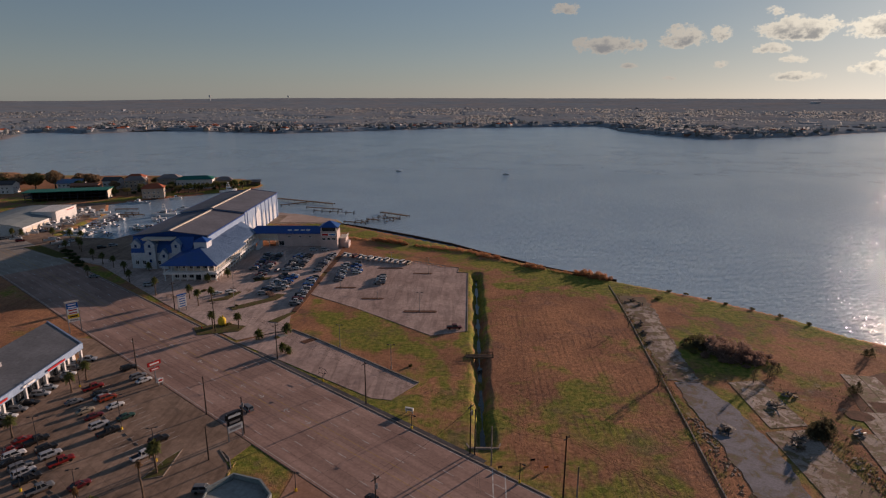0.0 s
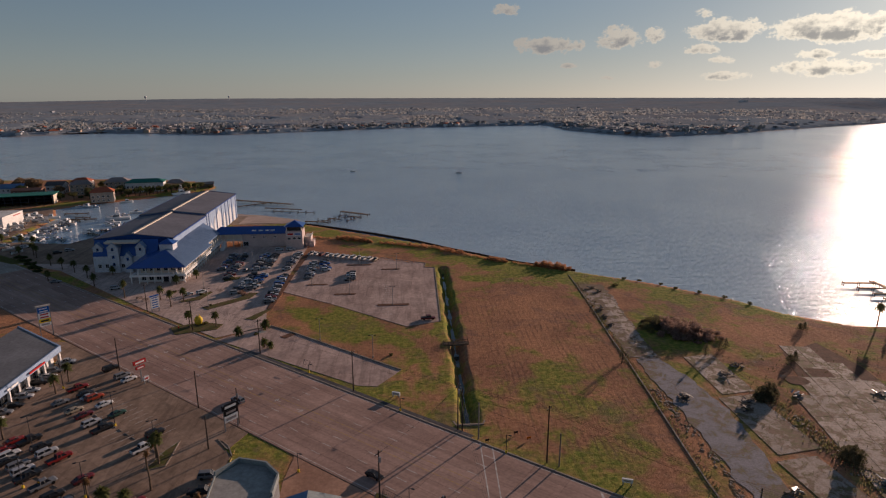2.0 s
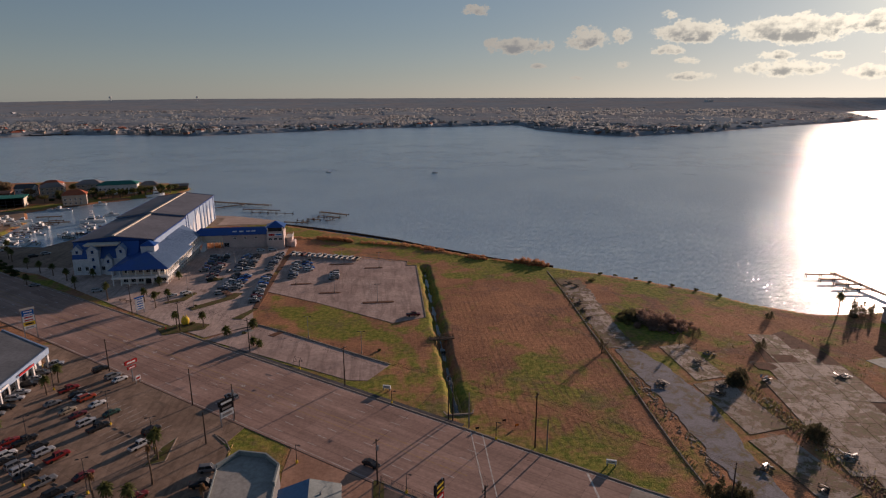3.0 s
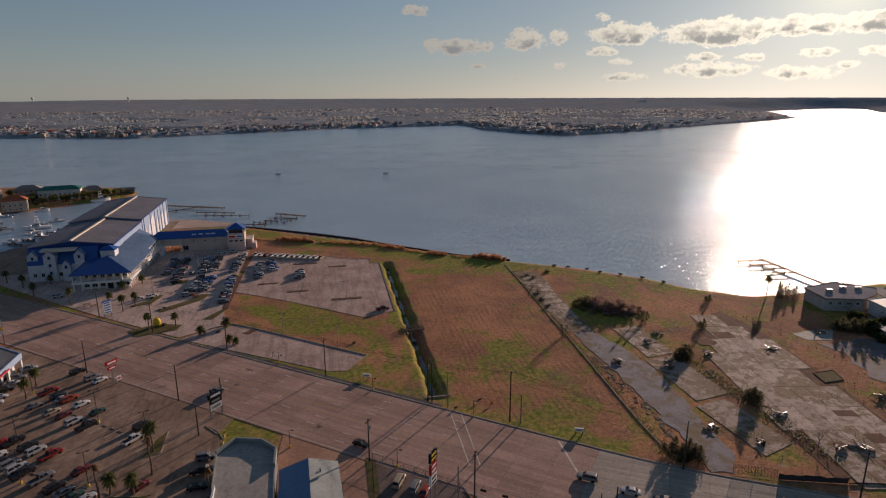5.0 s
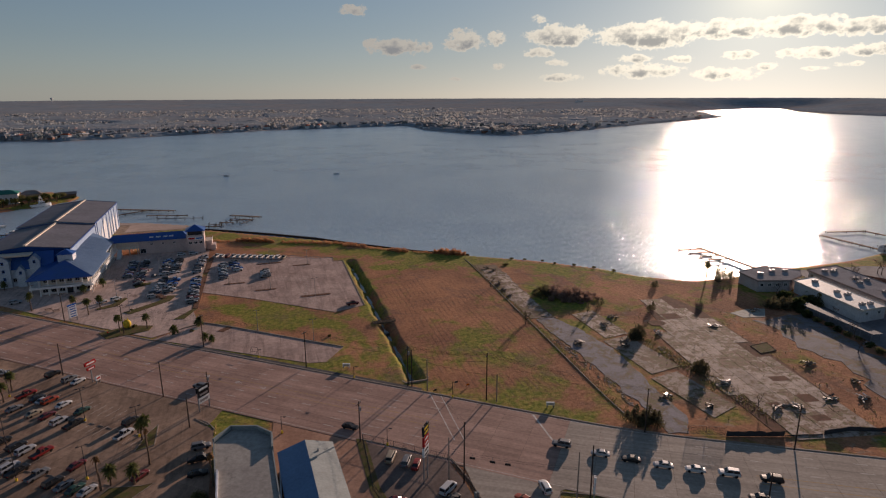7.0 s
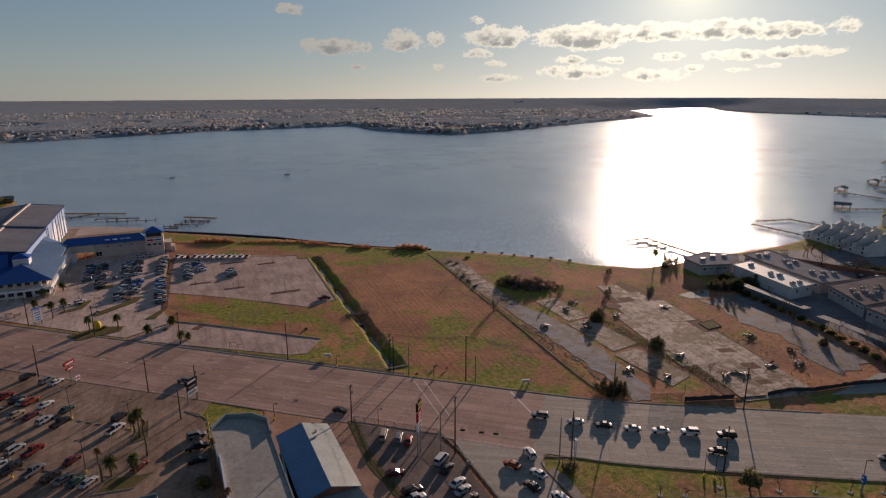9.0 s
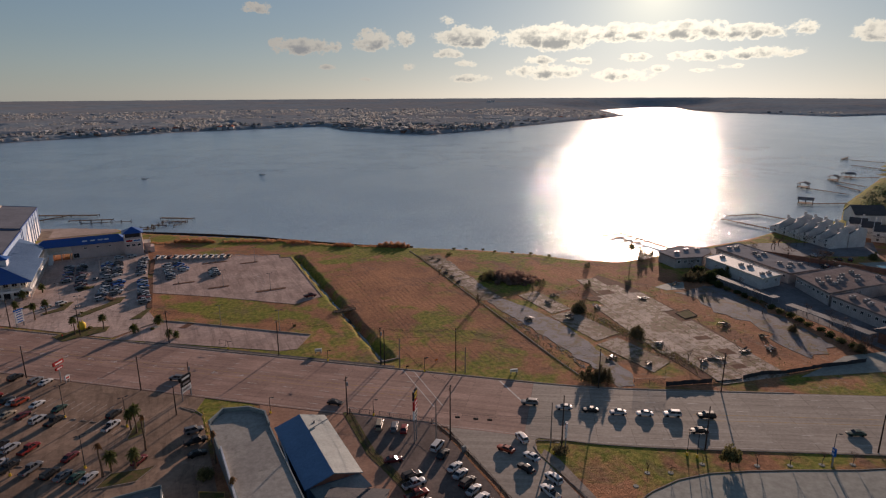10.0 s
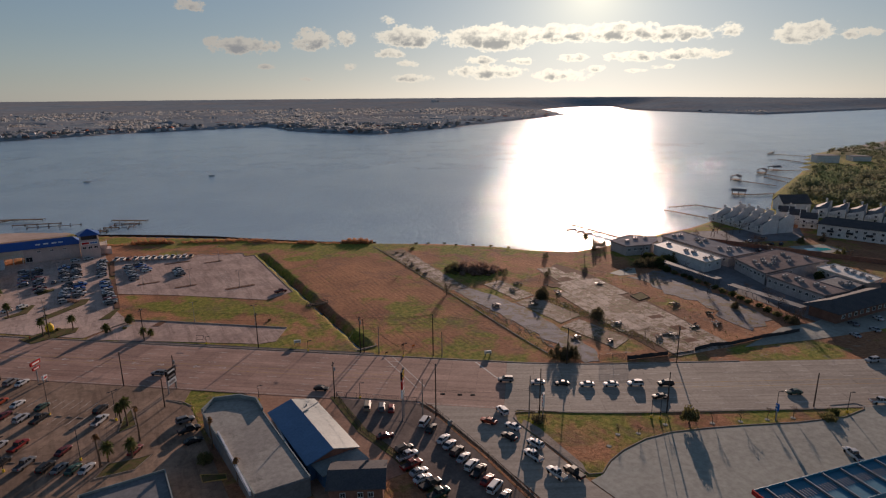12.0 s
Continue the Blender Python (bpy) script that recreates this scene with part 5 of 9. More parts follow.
for colour, rgb in PAINTS.items():
    PAINT[colour] = material(colour + " car paint", plain(rgb, 0.05, 3.0), 0.40, spec=0.4)

# stations along the car: x, sill height, shoulder height, half width; then the glasshouse: x at base and at roof
KINDS = {
    "sedan": dict(words="four-door saloon", L=4.75, hull=[(-2.37, .42, .70, .72), (-2.2, .30, .92, .86), (-1.2, .24, 1.0, .91), (0.6, .24, .96, .91), (1.9, .28, .80, .87), (2.37, .40, .62, .70)],
                  base=(-1.85, 1.05), roof=(-1.05, 0.25), top=1.44, wheels=(-1.40, 1.42), r=.33),
    "suv": dict(words="sport utility car", L=4.95, hull=[(-2.47, .45, .98, .80), (-2.35, .32, 1.08, .93), (-1.0, .28, 1.10, .96), (0.9, .28, 1.08, .96), (2.1, .32, .98, .92), (2.47, .45, .78, .78)],
                base=(-2.35, 1.15), roof=(-2.05, 0.45), top=1.78, wheels=(-1.45, 1.5), r=.38),
    "pickup": dict(words="pickup truck", L=5.75, hull=[(-2.87, .55, 1.02, .86), (-2.8, .42, 1.05, .97), (-0.8, .36, 1.06, .98), (1.2, .36, 1.08, .98), (2.5, .40, 1.04, .95), (2.87, .52, .90, .82)],
                   base=(-0.75, 1.55), roof=(-0.55, 0.85), top=1.88, wheels=(-1.75, 1.8), r=.40),
    "van": dict(words="passenger van", L=5.3, hull=[(-2.65, .45, 1.1, .86), (-2.55, .32, 1.15, .98), (-1.0, .28, 1.15, 1.0), (1.2, .28, 1.12, 1.0), (2.3, .32, .95, .94), (2.65, .45, .75, .80)],
                base=(-2.55, 1.75), roof=(-2.4, 0.9), top=1.98, wheels=(-1.6, 1.65), r=.36),
}
CAR_MESHES, CAR_FIRST = {}, {}


def car_meshes(kind):
    if kind in CAR_MESHES:
        return CAR_MESHES[kind]
    d = KINDS[kind]
    hull = Shape()
    rings = []
    for x, lo, hi, hw in d["hull"]:
        rings.append([(x, -hw * 0.9, lo), (x, -hw, lo + 0.12), (x, -hw, (lo + hi) / 2), (x, -hw * 0.95, hi - 0.06), (x, -hw * 0.84, hi), (x, 0, hi + 0.035),
                      (x, hw * 0.84, hi), (x, hw * 0.95, hi - 0.06), (x, hw, (lo + hi) / 2), (x, hw, lo + 0.12), (x, hw * 0.9, lo)])
    n = len(rings[0])
    hull.add([p for r in rings for p in r], [(i * n + j, i * n + j + 1, (i + 1) * n + j + 1, (i + 1) * n + j) for i in range(len(rings) - 1) for j in range(n - 1)]
             + [tuple(range(n - 1, -1, -1)), tuple(range((len(rings) - 1) * n, len(rings) * n))] + [((i + 1) * n, (i + 1) * n + n - 1, i * n + n - 1, i * n) for i in range(len(rings) - 1)])
    (b0, b1), (r0, r1), top = d["base"], d["roof"], d["top"]
    sh = min(h[2] for h in d["hull"][1:-1]) + (0.10 if kind == "sedan" else 0.04)
    hb, hr = d["hull"][2][3] * 0.86, d["hull"][2][3] * 0.70
    # roof panel with rounded edges, and the pillars that carry it
    hull.add([(r0 - .05, -hr - .04, top - .06), (r1 + .05, -hr - .04, top - .06), (r1 + .05, hr + .04, top - .06), (r0 - .05, hr + .04, top - .06),
              (r0 + .12, -hr + .1, top), (r1 - .12, -hr + .1, top), (r1 - .12, hr - .1, top), (r0 + .12, hr - .1, top)],
             [(0, 1, 5, 4), (1, 2, 6, 5), (2, 3, 7, 6), (3, 0, 4, 7), (4, 5, 6, 7), (3, 2, 1, 0)])
    for s in (-1, 1):
        for xb, xr in ((b0, r0), (b1, r1), ((b0 + b1) / 2 - .1, (r0 + r1) / 2)):
            hull.tube((xb, s * hb, sh - .05), (xr, s * hr, top - .04), 0.055, n=5)
    if kind == "pickup":
        hull.box((-1.75, 0, 1.04), (1.9, 1.5, 0.1))
    front = Shape().quad((b1, -hb * .95, sh), (b1, hb * .95, sh), (r1, hr * .95, top - .07), (r1, -hr * .95, top - .07))
    rear = Shape().quad((b0, hb * .95, sh), (b0, -hb * .95, sh), (r0, -hr * .95, top - .07), (r0, hr * .95, top - .07))
    sides = []
    for s in (-1, 1):
        q = [(b0 + .08, s * hb, sh), (b1 - .08, s * hb, sh), (r1 - .06, s * hr, top - .08), (r0 + .06, s * hr, top - .08)]
        sides.append(Shape().quad(*(q if s < 0 else q[::-1])))
    wheel = Shape().tube((0, -.12, 0), (0, .12, 0), d["r"], n=14)
    bed = Shape().box((-1.78, 0, 1.055), (1.8, 1.46, 0.12)) if kind == "pickup" else None
    hull.smooth = False
    out = dict(hull=hull, front=front.mesh("windscreen", GLASS), rear=rear.mesh("rear_window", GLASS), sides=[s.mesh("side_window", GLASS) for s in sides], wheel=wheel.mesh("wheel", TYRE),
               bed=bed and bed.mesh("load_bed", DARK_METAL), head=Shape().box((0, 0, 0), (.12, .34, .15)).mesh("headlight", LAMP_GLASS), tail=Shape().box((0, 0, 0), (.1, .22, .3)).mesh("taillight", TAIL_RED))
    CAR_MESHES[kind] = out
    return out


def car(kind, colour, x, y, heading, where, group="", z=0.06):
    """A parked or waiting vehicle that faces the heading, in degrees from +x."""
    key = (kind, colour, where, group)
    if key in CAR_FIRST:
        return copy_thing(CAR_FIRST[key], pose(x, y, z, 0, 0, heading))
    d, m = KINDS[kind], car_meshes(kind)
    c = thing(kind if kind != "suv" else "sport_utility_car", x, y, z, heading, f"{colour} {d['words']} {where}", "car" if kind in ("sedan", "suv") else ("pickup truck" if kind == "pickup" else "van"), group)
    part("body", m["hull"], PAINT[colour], c)
    part("windscreen", m["front"], None, c)
    part("rear_window", m["rear"], None, c)
    for s in m["sides"]:
        part("side_window", s, None, c)
    if m["bed"]:
        part("load_bed", m["bed"], None, c, "dark open load bed")
    hw = d["hull"][2][3]
    for wx in d["wheels"]:
        for s in (-1, 1):
            part("wheel", m["wheel"], None, c, at=pose(wx, s * (hw - .10), d["r"]))
    x0, x1 = d["hull"][0][0], d["hull"][-1][0]
    for s in (-1, 1):
        part("headlight", m["head"], None, c, at=pose(x1 - .10, s * d["hull"][-1][3] * .8, d["hull"][-1][2] - .06))
        part("taillight", m["tail"], None, c, at=pose(x0 + .03, s * d["hull"][0][3] * .9, d["hull"][0][2] - .12))
    CAR_FIRST[key] = c
    return c


DARK_MIX = ["white", "white", "white", "silver", "silver", "silver", "grey", "grey", "grey", "black", "black", "black", "black", "navy", "navy", "blue", "maroon"]


def row_of_cars(a, b, n, heading, where, group, seed, kinds="ssuup", skip=(), shades=None):
    """n cars side by side from a to b."""
    rng = random.Random(seed)
    a, b = Vector(a), Vector(b)
    for i in range(n):
        if i in skip:
            continue
        p = a.lerp(b, i / max(1, n - 1))
        kind = {"s": "sedan", "u": "suv", "p": "pickup", "v": "van"}[rng.choice(kinds)]
        colour = rng.choice(shades or ["white", "white", "white", "silver", "silver", "grey", "grey", "black", "black", "black", "red", "maroon", "navy", "blue", "tan"])
        car(kind, colour, p.x + rng.uniform(-.3, .3), p.y + rng.uniform(-.2, .2), heading + rng.choice((0, 0, 180)) + rng.uniform(-2, 2), where, group)


LOT_WORDS, LOT_GROUP = "parked in the restaurant lot", "cars in the restaurant lot"
for n, (a, b, kinds, gap) in enumerate((((-99.4, 313), (-98.8, 284), "sssuup", (5,)), ((-94.0, 313), (-91.4, 268), "sssuup", (3, 11)), ((-82.0, 312), (-81.6, 283), "ssuupp", ()), ((-76.6, 311), (-76.4, 285), "sssuu", (6,)), ((-80.6, 273), (-82.0, 246), "ssuu", ()),
                                        ((-75.4, 272), (-76.2, 252), "ssuup", (2, 5)), ((-64.4, 312), (-66.2, 281.6), "ssuup", (9,)), ((-65.2, 271), (-64.8, 233), "ssuup", (4,)))):
    row_of_cars(a, b, int((Vector(b) - Vector(a)).length / 2.62) + 1, 12, LOT_WORDS, LOT_GROUP, n + 1, kinds, skip=gap, shades=DARK_MIX)
UP_WORDS, UP_GROUP = "parked in the open concrete lot", "cars in the open lot"
row_of_cars((-53.6, 292), (-52.4, 266), 10, 5, UP_WORDS, UP_GROUP, 7, skip=(1,), shades=DARK_MIX)
row_of_cars((-48.6, 295.5), (-45.6, 278.5), 7, 5, UP_WORDS, UP_GROUP, 8, "uupp", skip=(3,), shades=DARK_MIX)
row_of_cars((-32.3, 272), (-32.2, 262), 4, 5, UP_WORDS, UP_GROUP, 9, "pu", shades=DARK_MIX)
for i in range(13):
    p = Vector((-57.2, 311.6)).lerp(Vector((-21.5, 296)), i / 12)
    car(["pickup", "suv", "van"][i % 3], "maroon" if i == 2 else ("tan" if i == 12 else "white"), p.x, p.y, 66 + (i * 37 % 5) - 2, "parked along the lot's grass edge", UP_GROUP)
for kind, colour, x, y, h in (("suv", "white", -76.8, 321.8, 8), ("suv", "white", -70.4, 322, 8), ("sedan", "white", -102.4, 246, 40), ("suv", "white", -97, 247.8, 50), ("suv", "silver", -138.4, 257.1, 20),
                              ("sedan", "grey", -171.2, 269.4, 15), ("pickup", "maroon", 2.3, 208.1, 4), ("sedan", "grey", -86, 282, 80)):
    car(kind, colour, x, y, h, "parked near the restaurant" if x < -60 else "parked alone at the lot's corner")
MALL, MALL_GROUP = "parked in front of the strip mall", "cars at the strip mall"
FRONT_COLOURS = "silver grey white black white silver black grey white black silver"
for (x, y), c, kind in zip(((-118.9, 177.9), (-119.2, 171.5), (-118.9, 167.7), (-119.2, 163.7), (-118.9, 158.7), (-118.6, 154.7), (-118.2, 149.7), (-119, 145.7), (-119.2, 142.3), (-119, 138), (-119, 134)), FRONT_COLOURS.split(), "pickup suv sedan suv sedan suv sedan suv sedan sedan suv".split()):
    car(kind, c, x, y, 12, MALL, MALL_GROUP)
MID = [("pickup", "red", -105.7, 158.9), ("sedan", "black", -101.6, 155.2), ("suv", "orange", -97.8, 152.6), ("sedan", "white", -93.2, 148.5), ("sedan", "green", -87.1, 142.8),
       ("sedan", "grey", -106.2, 150.4), ("sedan", "tan", -99.9, 145.5), ("sedan", "maroon", -95.9, 142.8), ("suv", "silver", -91.8, 138.3), ("pickup", "black", -87.6, 135.2),
       ("suv", "black", -102, 172), ("suv", "grey", -95.9, 166.2), ("sedan", "white", -92.9, 163.8), ("sedan", "silver", -99.6, 153.2)]
MID2 = [("suv", "black", -72.8, 131.9), ("pickup", "white", -73.3, 125.1), ("sedan", "red", -107.2, 131.1), ("pickup", "black", -103.5, 131), ("sedan", "red", -106.9, 126.9), ("suv", "white", -104.6, 124.6), ("suv", "black", -98.7, 127.6),
        ("suv", "silver", -96, 125.0), ("pickup", "red", -91.6, 122.3), ("suv", "grey", -99.8, 120.1), ("suv", "silver", -97.4, 117.9), ("pickup", "black", -94.9, 115.4), ("sedan", "black", -103.6, 122.0), ("pickup", "grey", -89.8, 112.1),
        ("sedan", "maroon", -81.8, 113.7), ("suv", "black", -85.4, 107.8), ("sedan", "grey", -82.6, 105.6), ("sedan", "green", -79.8, 103.4), ("sedan", "silver", -77, 101.9), ("sedan", "maroon", -66.4, 104.2)]
for kind, c, x, y in MID + MID2:
    car(kind, c, x, y, 52 if x > -100 or y < 140 else 48, MALL, MALL_GROUP)
for kind, c, y in (("suv", "grey", 112.6), ("pickup", "black", 106.9), ("sedan", "black", 100.8)):
    car(kind, c, -53.3, y, 4, "parked beside the flat-roofed shop", "cars beside the shop")
USED, USED_GROUP = "standing in the used car lot", "cars in the used car lot"
for kind, c, x, y, h in (("van", "tan", -7.8, 92.5, 62), ("suv", "grey", -4.6, 89.6, 62), ("sedan", "red", -2.6, 87.6, 62), ("van", "white", 1.9, 76.4, 38), ("sedan", "black", 1.6, 72.6, 35), ("sedan", "maroon", -10.3, 76, -12)):
    car(kind, c, x, y, h, USED, USED_GROUP)
for i, (kind, c) in enumerate((("sedan", "white"), ("sedan", "silver"), ("suv", "black"), ("sedan", "silver"), ("suv", "white"), ("pickup", "black"), ("sedan", "red"), ("van", "white"), ("sedan", "grey"))):
    car(kind, c, 1.8 - 0.05 * i, 66.6 - 3.28 * i + (0.3 if i % 2 else 0), 26, USED, USED_GROUP)
for (kind, c), (x, y) in zip((("suv", "black"), ("pickup", "white"), ("pickup", "red"), ("sedan", "silver"), ("sedan", "white"), ("pickup", "black"), ("pickup", "green")), ((-8.9, 68.2), (-9.6, 65.1), (-10.6, 61.3), (-10.4, 58.1), (-10.9, 55.4), (-10.5, 52.6), (-10.6, 48.8))):
    car(kind, c, x, y, 5, USED, USED_GROUP)
WAIT, WAIT_GROUP = "waiting at the traffic lights", "cars at the lights"
for kind, c, x, y, h in (("sedan", "orange", 16.8, 67.4, 118), ("suv", "white", 23.2, 69.7, 82), ("sedan", "white", 20.7, 61.8, 104), ("sedan", "black", 16.8, 58.5, 104), ("suv", "white", 20.3, 52.2, 96), ("pickup", "white", 16.6, 48.5, 94),
                         ("pickup", "white", 16.6, 40.1, 94), ("pickup", "black", 20.3, 38.2, 94), ("suv", "grey", 35.5, 84, 144)):
    car(kind, c, x, y, h, WAIT, WAIT_GROUP)
for (kind, c), (x, y) in zip((("sedan", "silver"), ("sedan", "black"), ("sedan", "silver"), ("sedan", "white"), ("suv", "white"), ("suv", "black")), ((42.7, 77.3), (48.5, 72.8), (54.5, 68.2), (60.7, 64.3), (67.3, 60.5), (75, 55.5))):
    car(kind, c, x, y, 148, WAIT, WAIT_GROUP)
for kind, c, x, y, h in (("sedan", "black", 67, 51.2, 149), ("sedan", "green", 102.6, 31.6, 150), ("suv", "silver", 145.9, 29.4, 160), ("pickup", "white", 82.9, 6.7, 60), ("pickup", "white", 117.6, 15.4, -30), ("suv", "grey", -55.7, 147.7, 141), ("sedan", "black", -15.1, 109.8, -39)):
    car(kind, c, x, y, h, "driving on the highway" if y > 16 else "crossing the forecourt")
for x, y, c in ((164.6, 42.8, "silver"), (176.5, 41.4, "silver"), (176, 48.6, "grey"), (190.3, 46.2, "white")):
    car("sedan", c, x, y, 60, "parked before the motel", "cars before the motel")

# ---- plants ----
def leafy(name, a, b, rough=0.7):
    return material(name, mottled(a, b, 0.8, 5.0, 0.01, island=0.25), rough, spec=0.1, thin=0.5)


FROND = leafy("palm frond green", (0.12, 0.14, 0.045), (0.16, 0.165, 0.06))
DRY_FROND = leafy("dry palm frond", (0.26, 0.15, 0.065), (0.20, 0.11, 0.05))
PALM_BARK = material("palm bark", mottled((0.17, 0.12, 0.085), (0.12, 0.085, 0.06), 1.5, 5.0, 0.02), 0.95)
BARK = material("grey bark", mottled((0.13, 0.105, 0.085), (0.09, 0.072, 0.058), 1.5, 5.0, 0.02), 0.95)
LEAF = leafy("dark evergreen leaves", (0.055, 0.075, 0.028), (0.08, 0.098, 0.036))
DARK_LEAF = leafy("dark brownish cedar leaves", (0.105, 0.104, 0.060), (0.155, 0.130, 0.078))
OLIVE = leafy("olive winter leaves", (0.15, 0.145, 0.06), (0.19, 0.17, 0.075))
RUSSET = leafy("russet twigs and leaves", (0.36, 0.245, 0.195), (0.27, 0.185, 0.15))
AUTUMN = leafy("rusty autumn leaves", (0.38, 0.26, 0.16), (0.30, 0.22, 0.13))
REED = leafy("dry russet reed", (0.50, 0.28, 0.15), (0.42, 0.22, 0.115))
TWIG = leafy("bare winter twigs", (0.24, 0.18, 0.14), (0.18, 0.14, 0.11))
PROTO = {}


def frond(s, base, yaw, rise, length, droop, width=0.55):
    """One fan-ribbed palm leaf: a bent midrib with toothed leaflets."""
    d = Vector((math.cos(yaw), math.sin(yaw), 0))
    side = Vector((-d.y, d.x, 0))
    prev, steps = Vector(base), 6
    for i in range(steps):
        t = (i + 1) / steps
        p = Vector(base) + d * (length * t * math.cos(rise)) + Vector((0, 0, length * (math.sin(rise) * t - droop * t * t)))
        w = width * (1 - 0.75 * t)
        s.quad(prev - side * 0.05, prev + side * 0.05, p + side * 0.04, p - side * 0.04)
        for q in (-1, 1):
            tip = (prev + p) / 2 + side * q * w + d * 0.25 * length / steps + Vector((0, 0, -0.30 * w))
            s.add([prev, p, tip], [(0, 1, 2)])
            tip2 = p + side * q * w * 0.9 + d * 0.3 * length / steps + Vector((0, 0, -0.35 * w))
            s.add([(prev + p) / 2, p, tip2], [(0, 1, 2)])
        prev = p


def palm(x, y, h, size=1.6, dead=False, label="", z=0.1, group="palms by the highway", full=86):
    key = ("palm", round(h), size, dead, label)
    if key in PROTO:
        return copy_thing(PROTO[key], pose(x, y, z, 0, 0, (x * 37 + y * 11) % 360))
    rng = random.Random(str(key))
    t = thing("palm_tree", x, y, z, 0, label or ("tall palm with a brown withered head" if dead else "palm with a green fan-leaved head"), "palm", group)
    trunk = Shape()
    pts = [(0.15 * math.sin(i * 1.1) * i / 5, 0.12 * math.cos(i * 0.9) * i / 5, h * i / 6) for i in range(7)]
    trunk.path(pts, [0.30, 0.24, 0.21, 0.20, 0.19, 0.20, 0.26], 8)
    part("trunk", trunk, PALM_BARK, t, "slender ringed trunk")
    crown, skirt = Shape(), Shape()
    n = 10 if dead else full
    for i in range(n):
        frond(crown, pts[-1], rng.uniform(0, 6.28), rng.uniform(-0.9, 1.45) if not dead else rng.uniform(-1.0, -0.1), size * rng.uniform(0.8, 1.15), rng.uniform(0.25, 0.75), 0.72 * size / 1.6)
    for i in range(16 if dead else 9):
        frond(skirt, (pts[-1][0], pts[-1][1], h - 0.25), rng.uniform(0, 6.28), rng.uniform(-1.2, -0.5), size * 0.75, 0.55, 0.4)
    part("crown", crown, DRY_FROND if dead else FROND, t, "withered brown fronds" if dead else "arching green fronds")
    part("dead_fronds", skirt, DRY_FROND, t, "hanging dry fronds")
    PROTO[key] = t
    return t


def leaves(shape, centre, radii, n, size, rng, hollow=0.35):
    """n small leaves, in an uneven cloud about a centre."""
    for _ in range(n):
        while True:
            v = Vector((rng.uniform(-1, 1), rng.uniform(-1, 1), rng.uniform(-1, 1)))
            if hollow < v.length < 1:
                break
        p = Vector((centre[0] + v.x * radii[0], centre[1] + v.y * radii[1], centre[2] + v.z * radii[2]))
        a = Vector((rng.gauss(0, 1), rng.gauss(0, 1), rng.gauss(0, 1))).normalized()
        b = a.orthogonal().normalized()
        k = size * rng.uniform(0.6, 1.3)
        shape.quad(p - a * k - b * k * 0.45, p + a * k * 0.2 - b * k * 0.6, p + a * k + b * k * 0.45, p - a * k * 0.2 + b * k * 0.6)


def tree(x, y, h, r, mat, label, dense=1.0, variant=0, name="tree", category="tree", group="", z=0.0, low=0.35):
    """A trunk with limbs and a crown of clumped leaves."""
    key = (name, round(h, 1), round(r, 1), mat.name, label, variant)
    if key in PROTO:
        return copy_thing(PROTO[key], pose(x, y, z, 0, 0, (x * 53 + y * 29) % 360))
    rng = random.Random(str(key))
    t = thing(name, x, y, z, 0, label, category, group)
    wood, crown = Shape(), Shape()
    top = (rng.uniform(-.2, .2), rng.uniform(-.2, .2), h * 0.62)
    wood.path([(0, 0, -0.1), (top[0] * .5, top[1] * .5, h * .3), top], [0.05 * h, 0.035 * h, 0.02 * h])
    clumps = 7 + int(6 * dense)
    for i in range(clumps):
        a = i * 2.4 + rng.uniform(-.4, .4)
        q = math.sqrt((i + 0.5) / clumps)
        c = (math.cos(a) * r * 0.68 * q, math.sin(a) * r * 0.68 * q, h * (low + (1 - low) * rng.uniform(0.25, 0.85) * (1.12 - 0.45 * q)))
        wood.path([top if i % 2 else (0, 0, h * .3), tuple((p + o) / 2 + rng.uniform(-.15, .15) for p, o in zip(top, c)), c], [0.018 * h, 0.012 * h, 0.004 * h], 5)
        k = rng.uniform(0.34, 0.52)
        leaves(crown, c, (r * k, r * k, h * (1 - low) * k * 0.62), int(75 * dense), 0.085 * r + 0.09, rng)
    part("trunk", wood, BARK, t, "branched grey trunk")
    part("crown", crown, mat, t)
    PROTO[key] = t
    return t


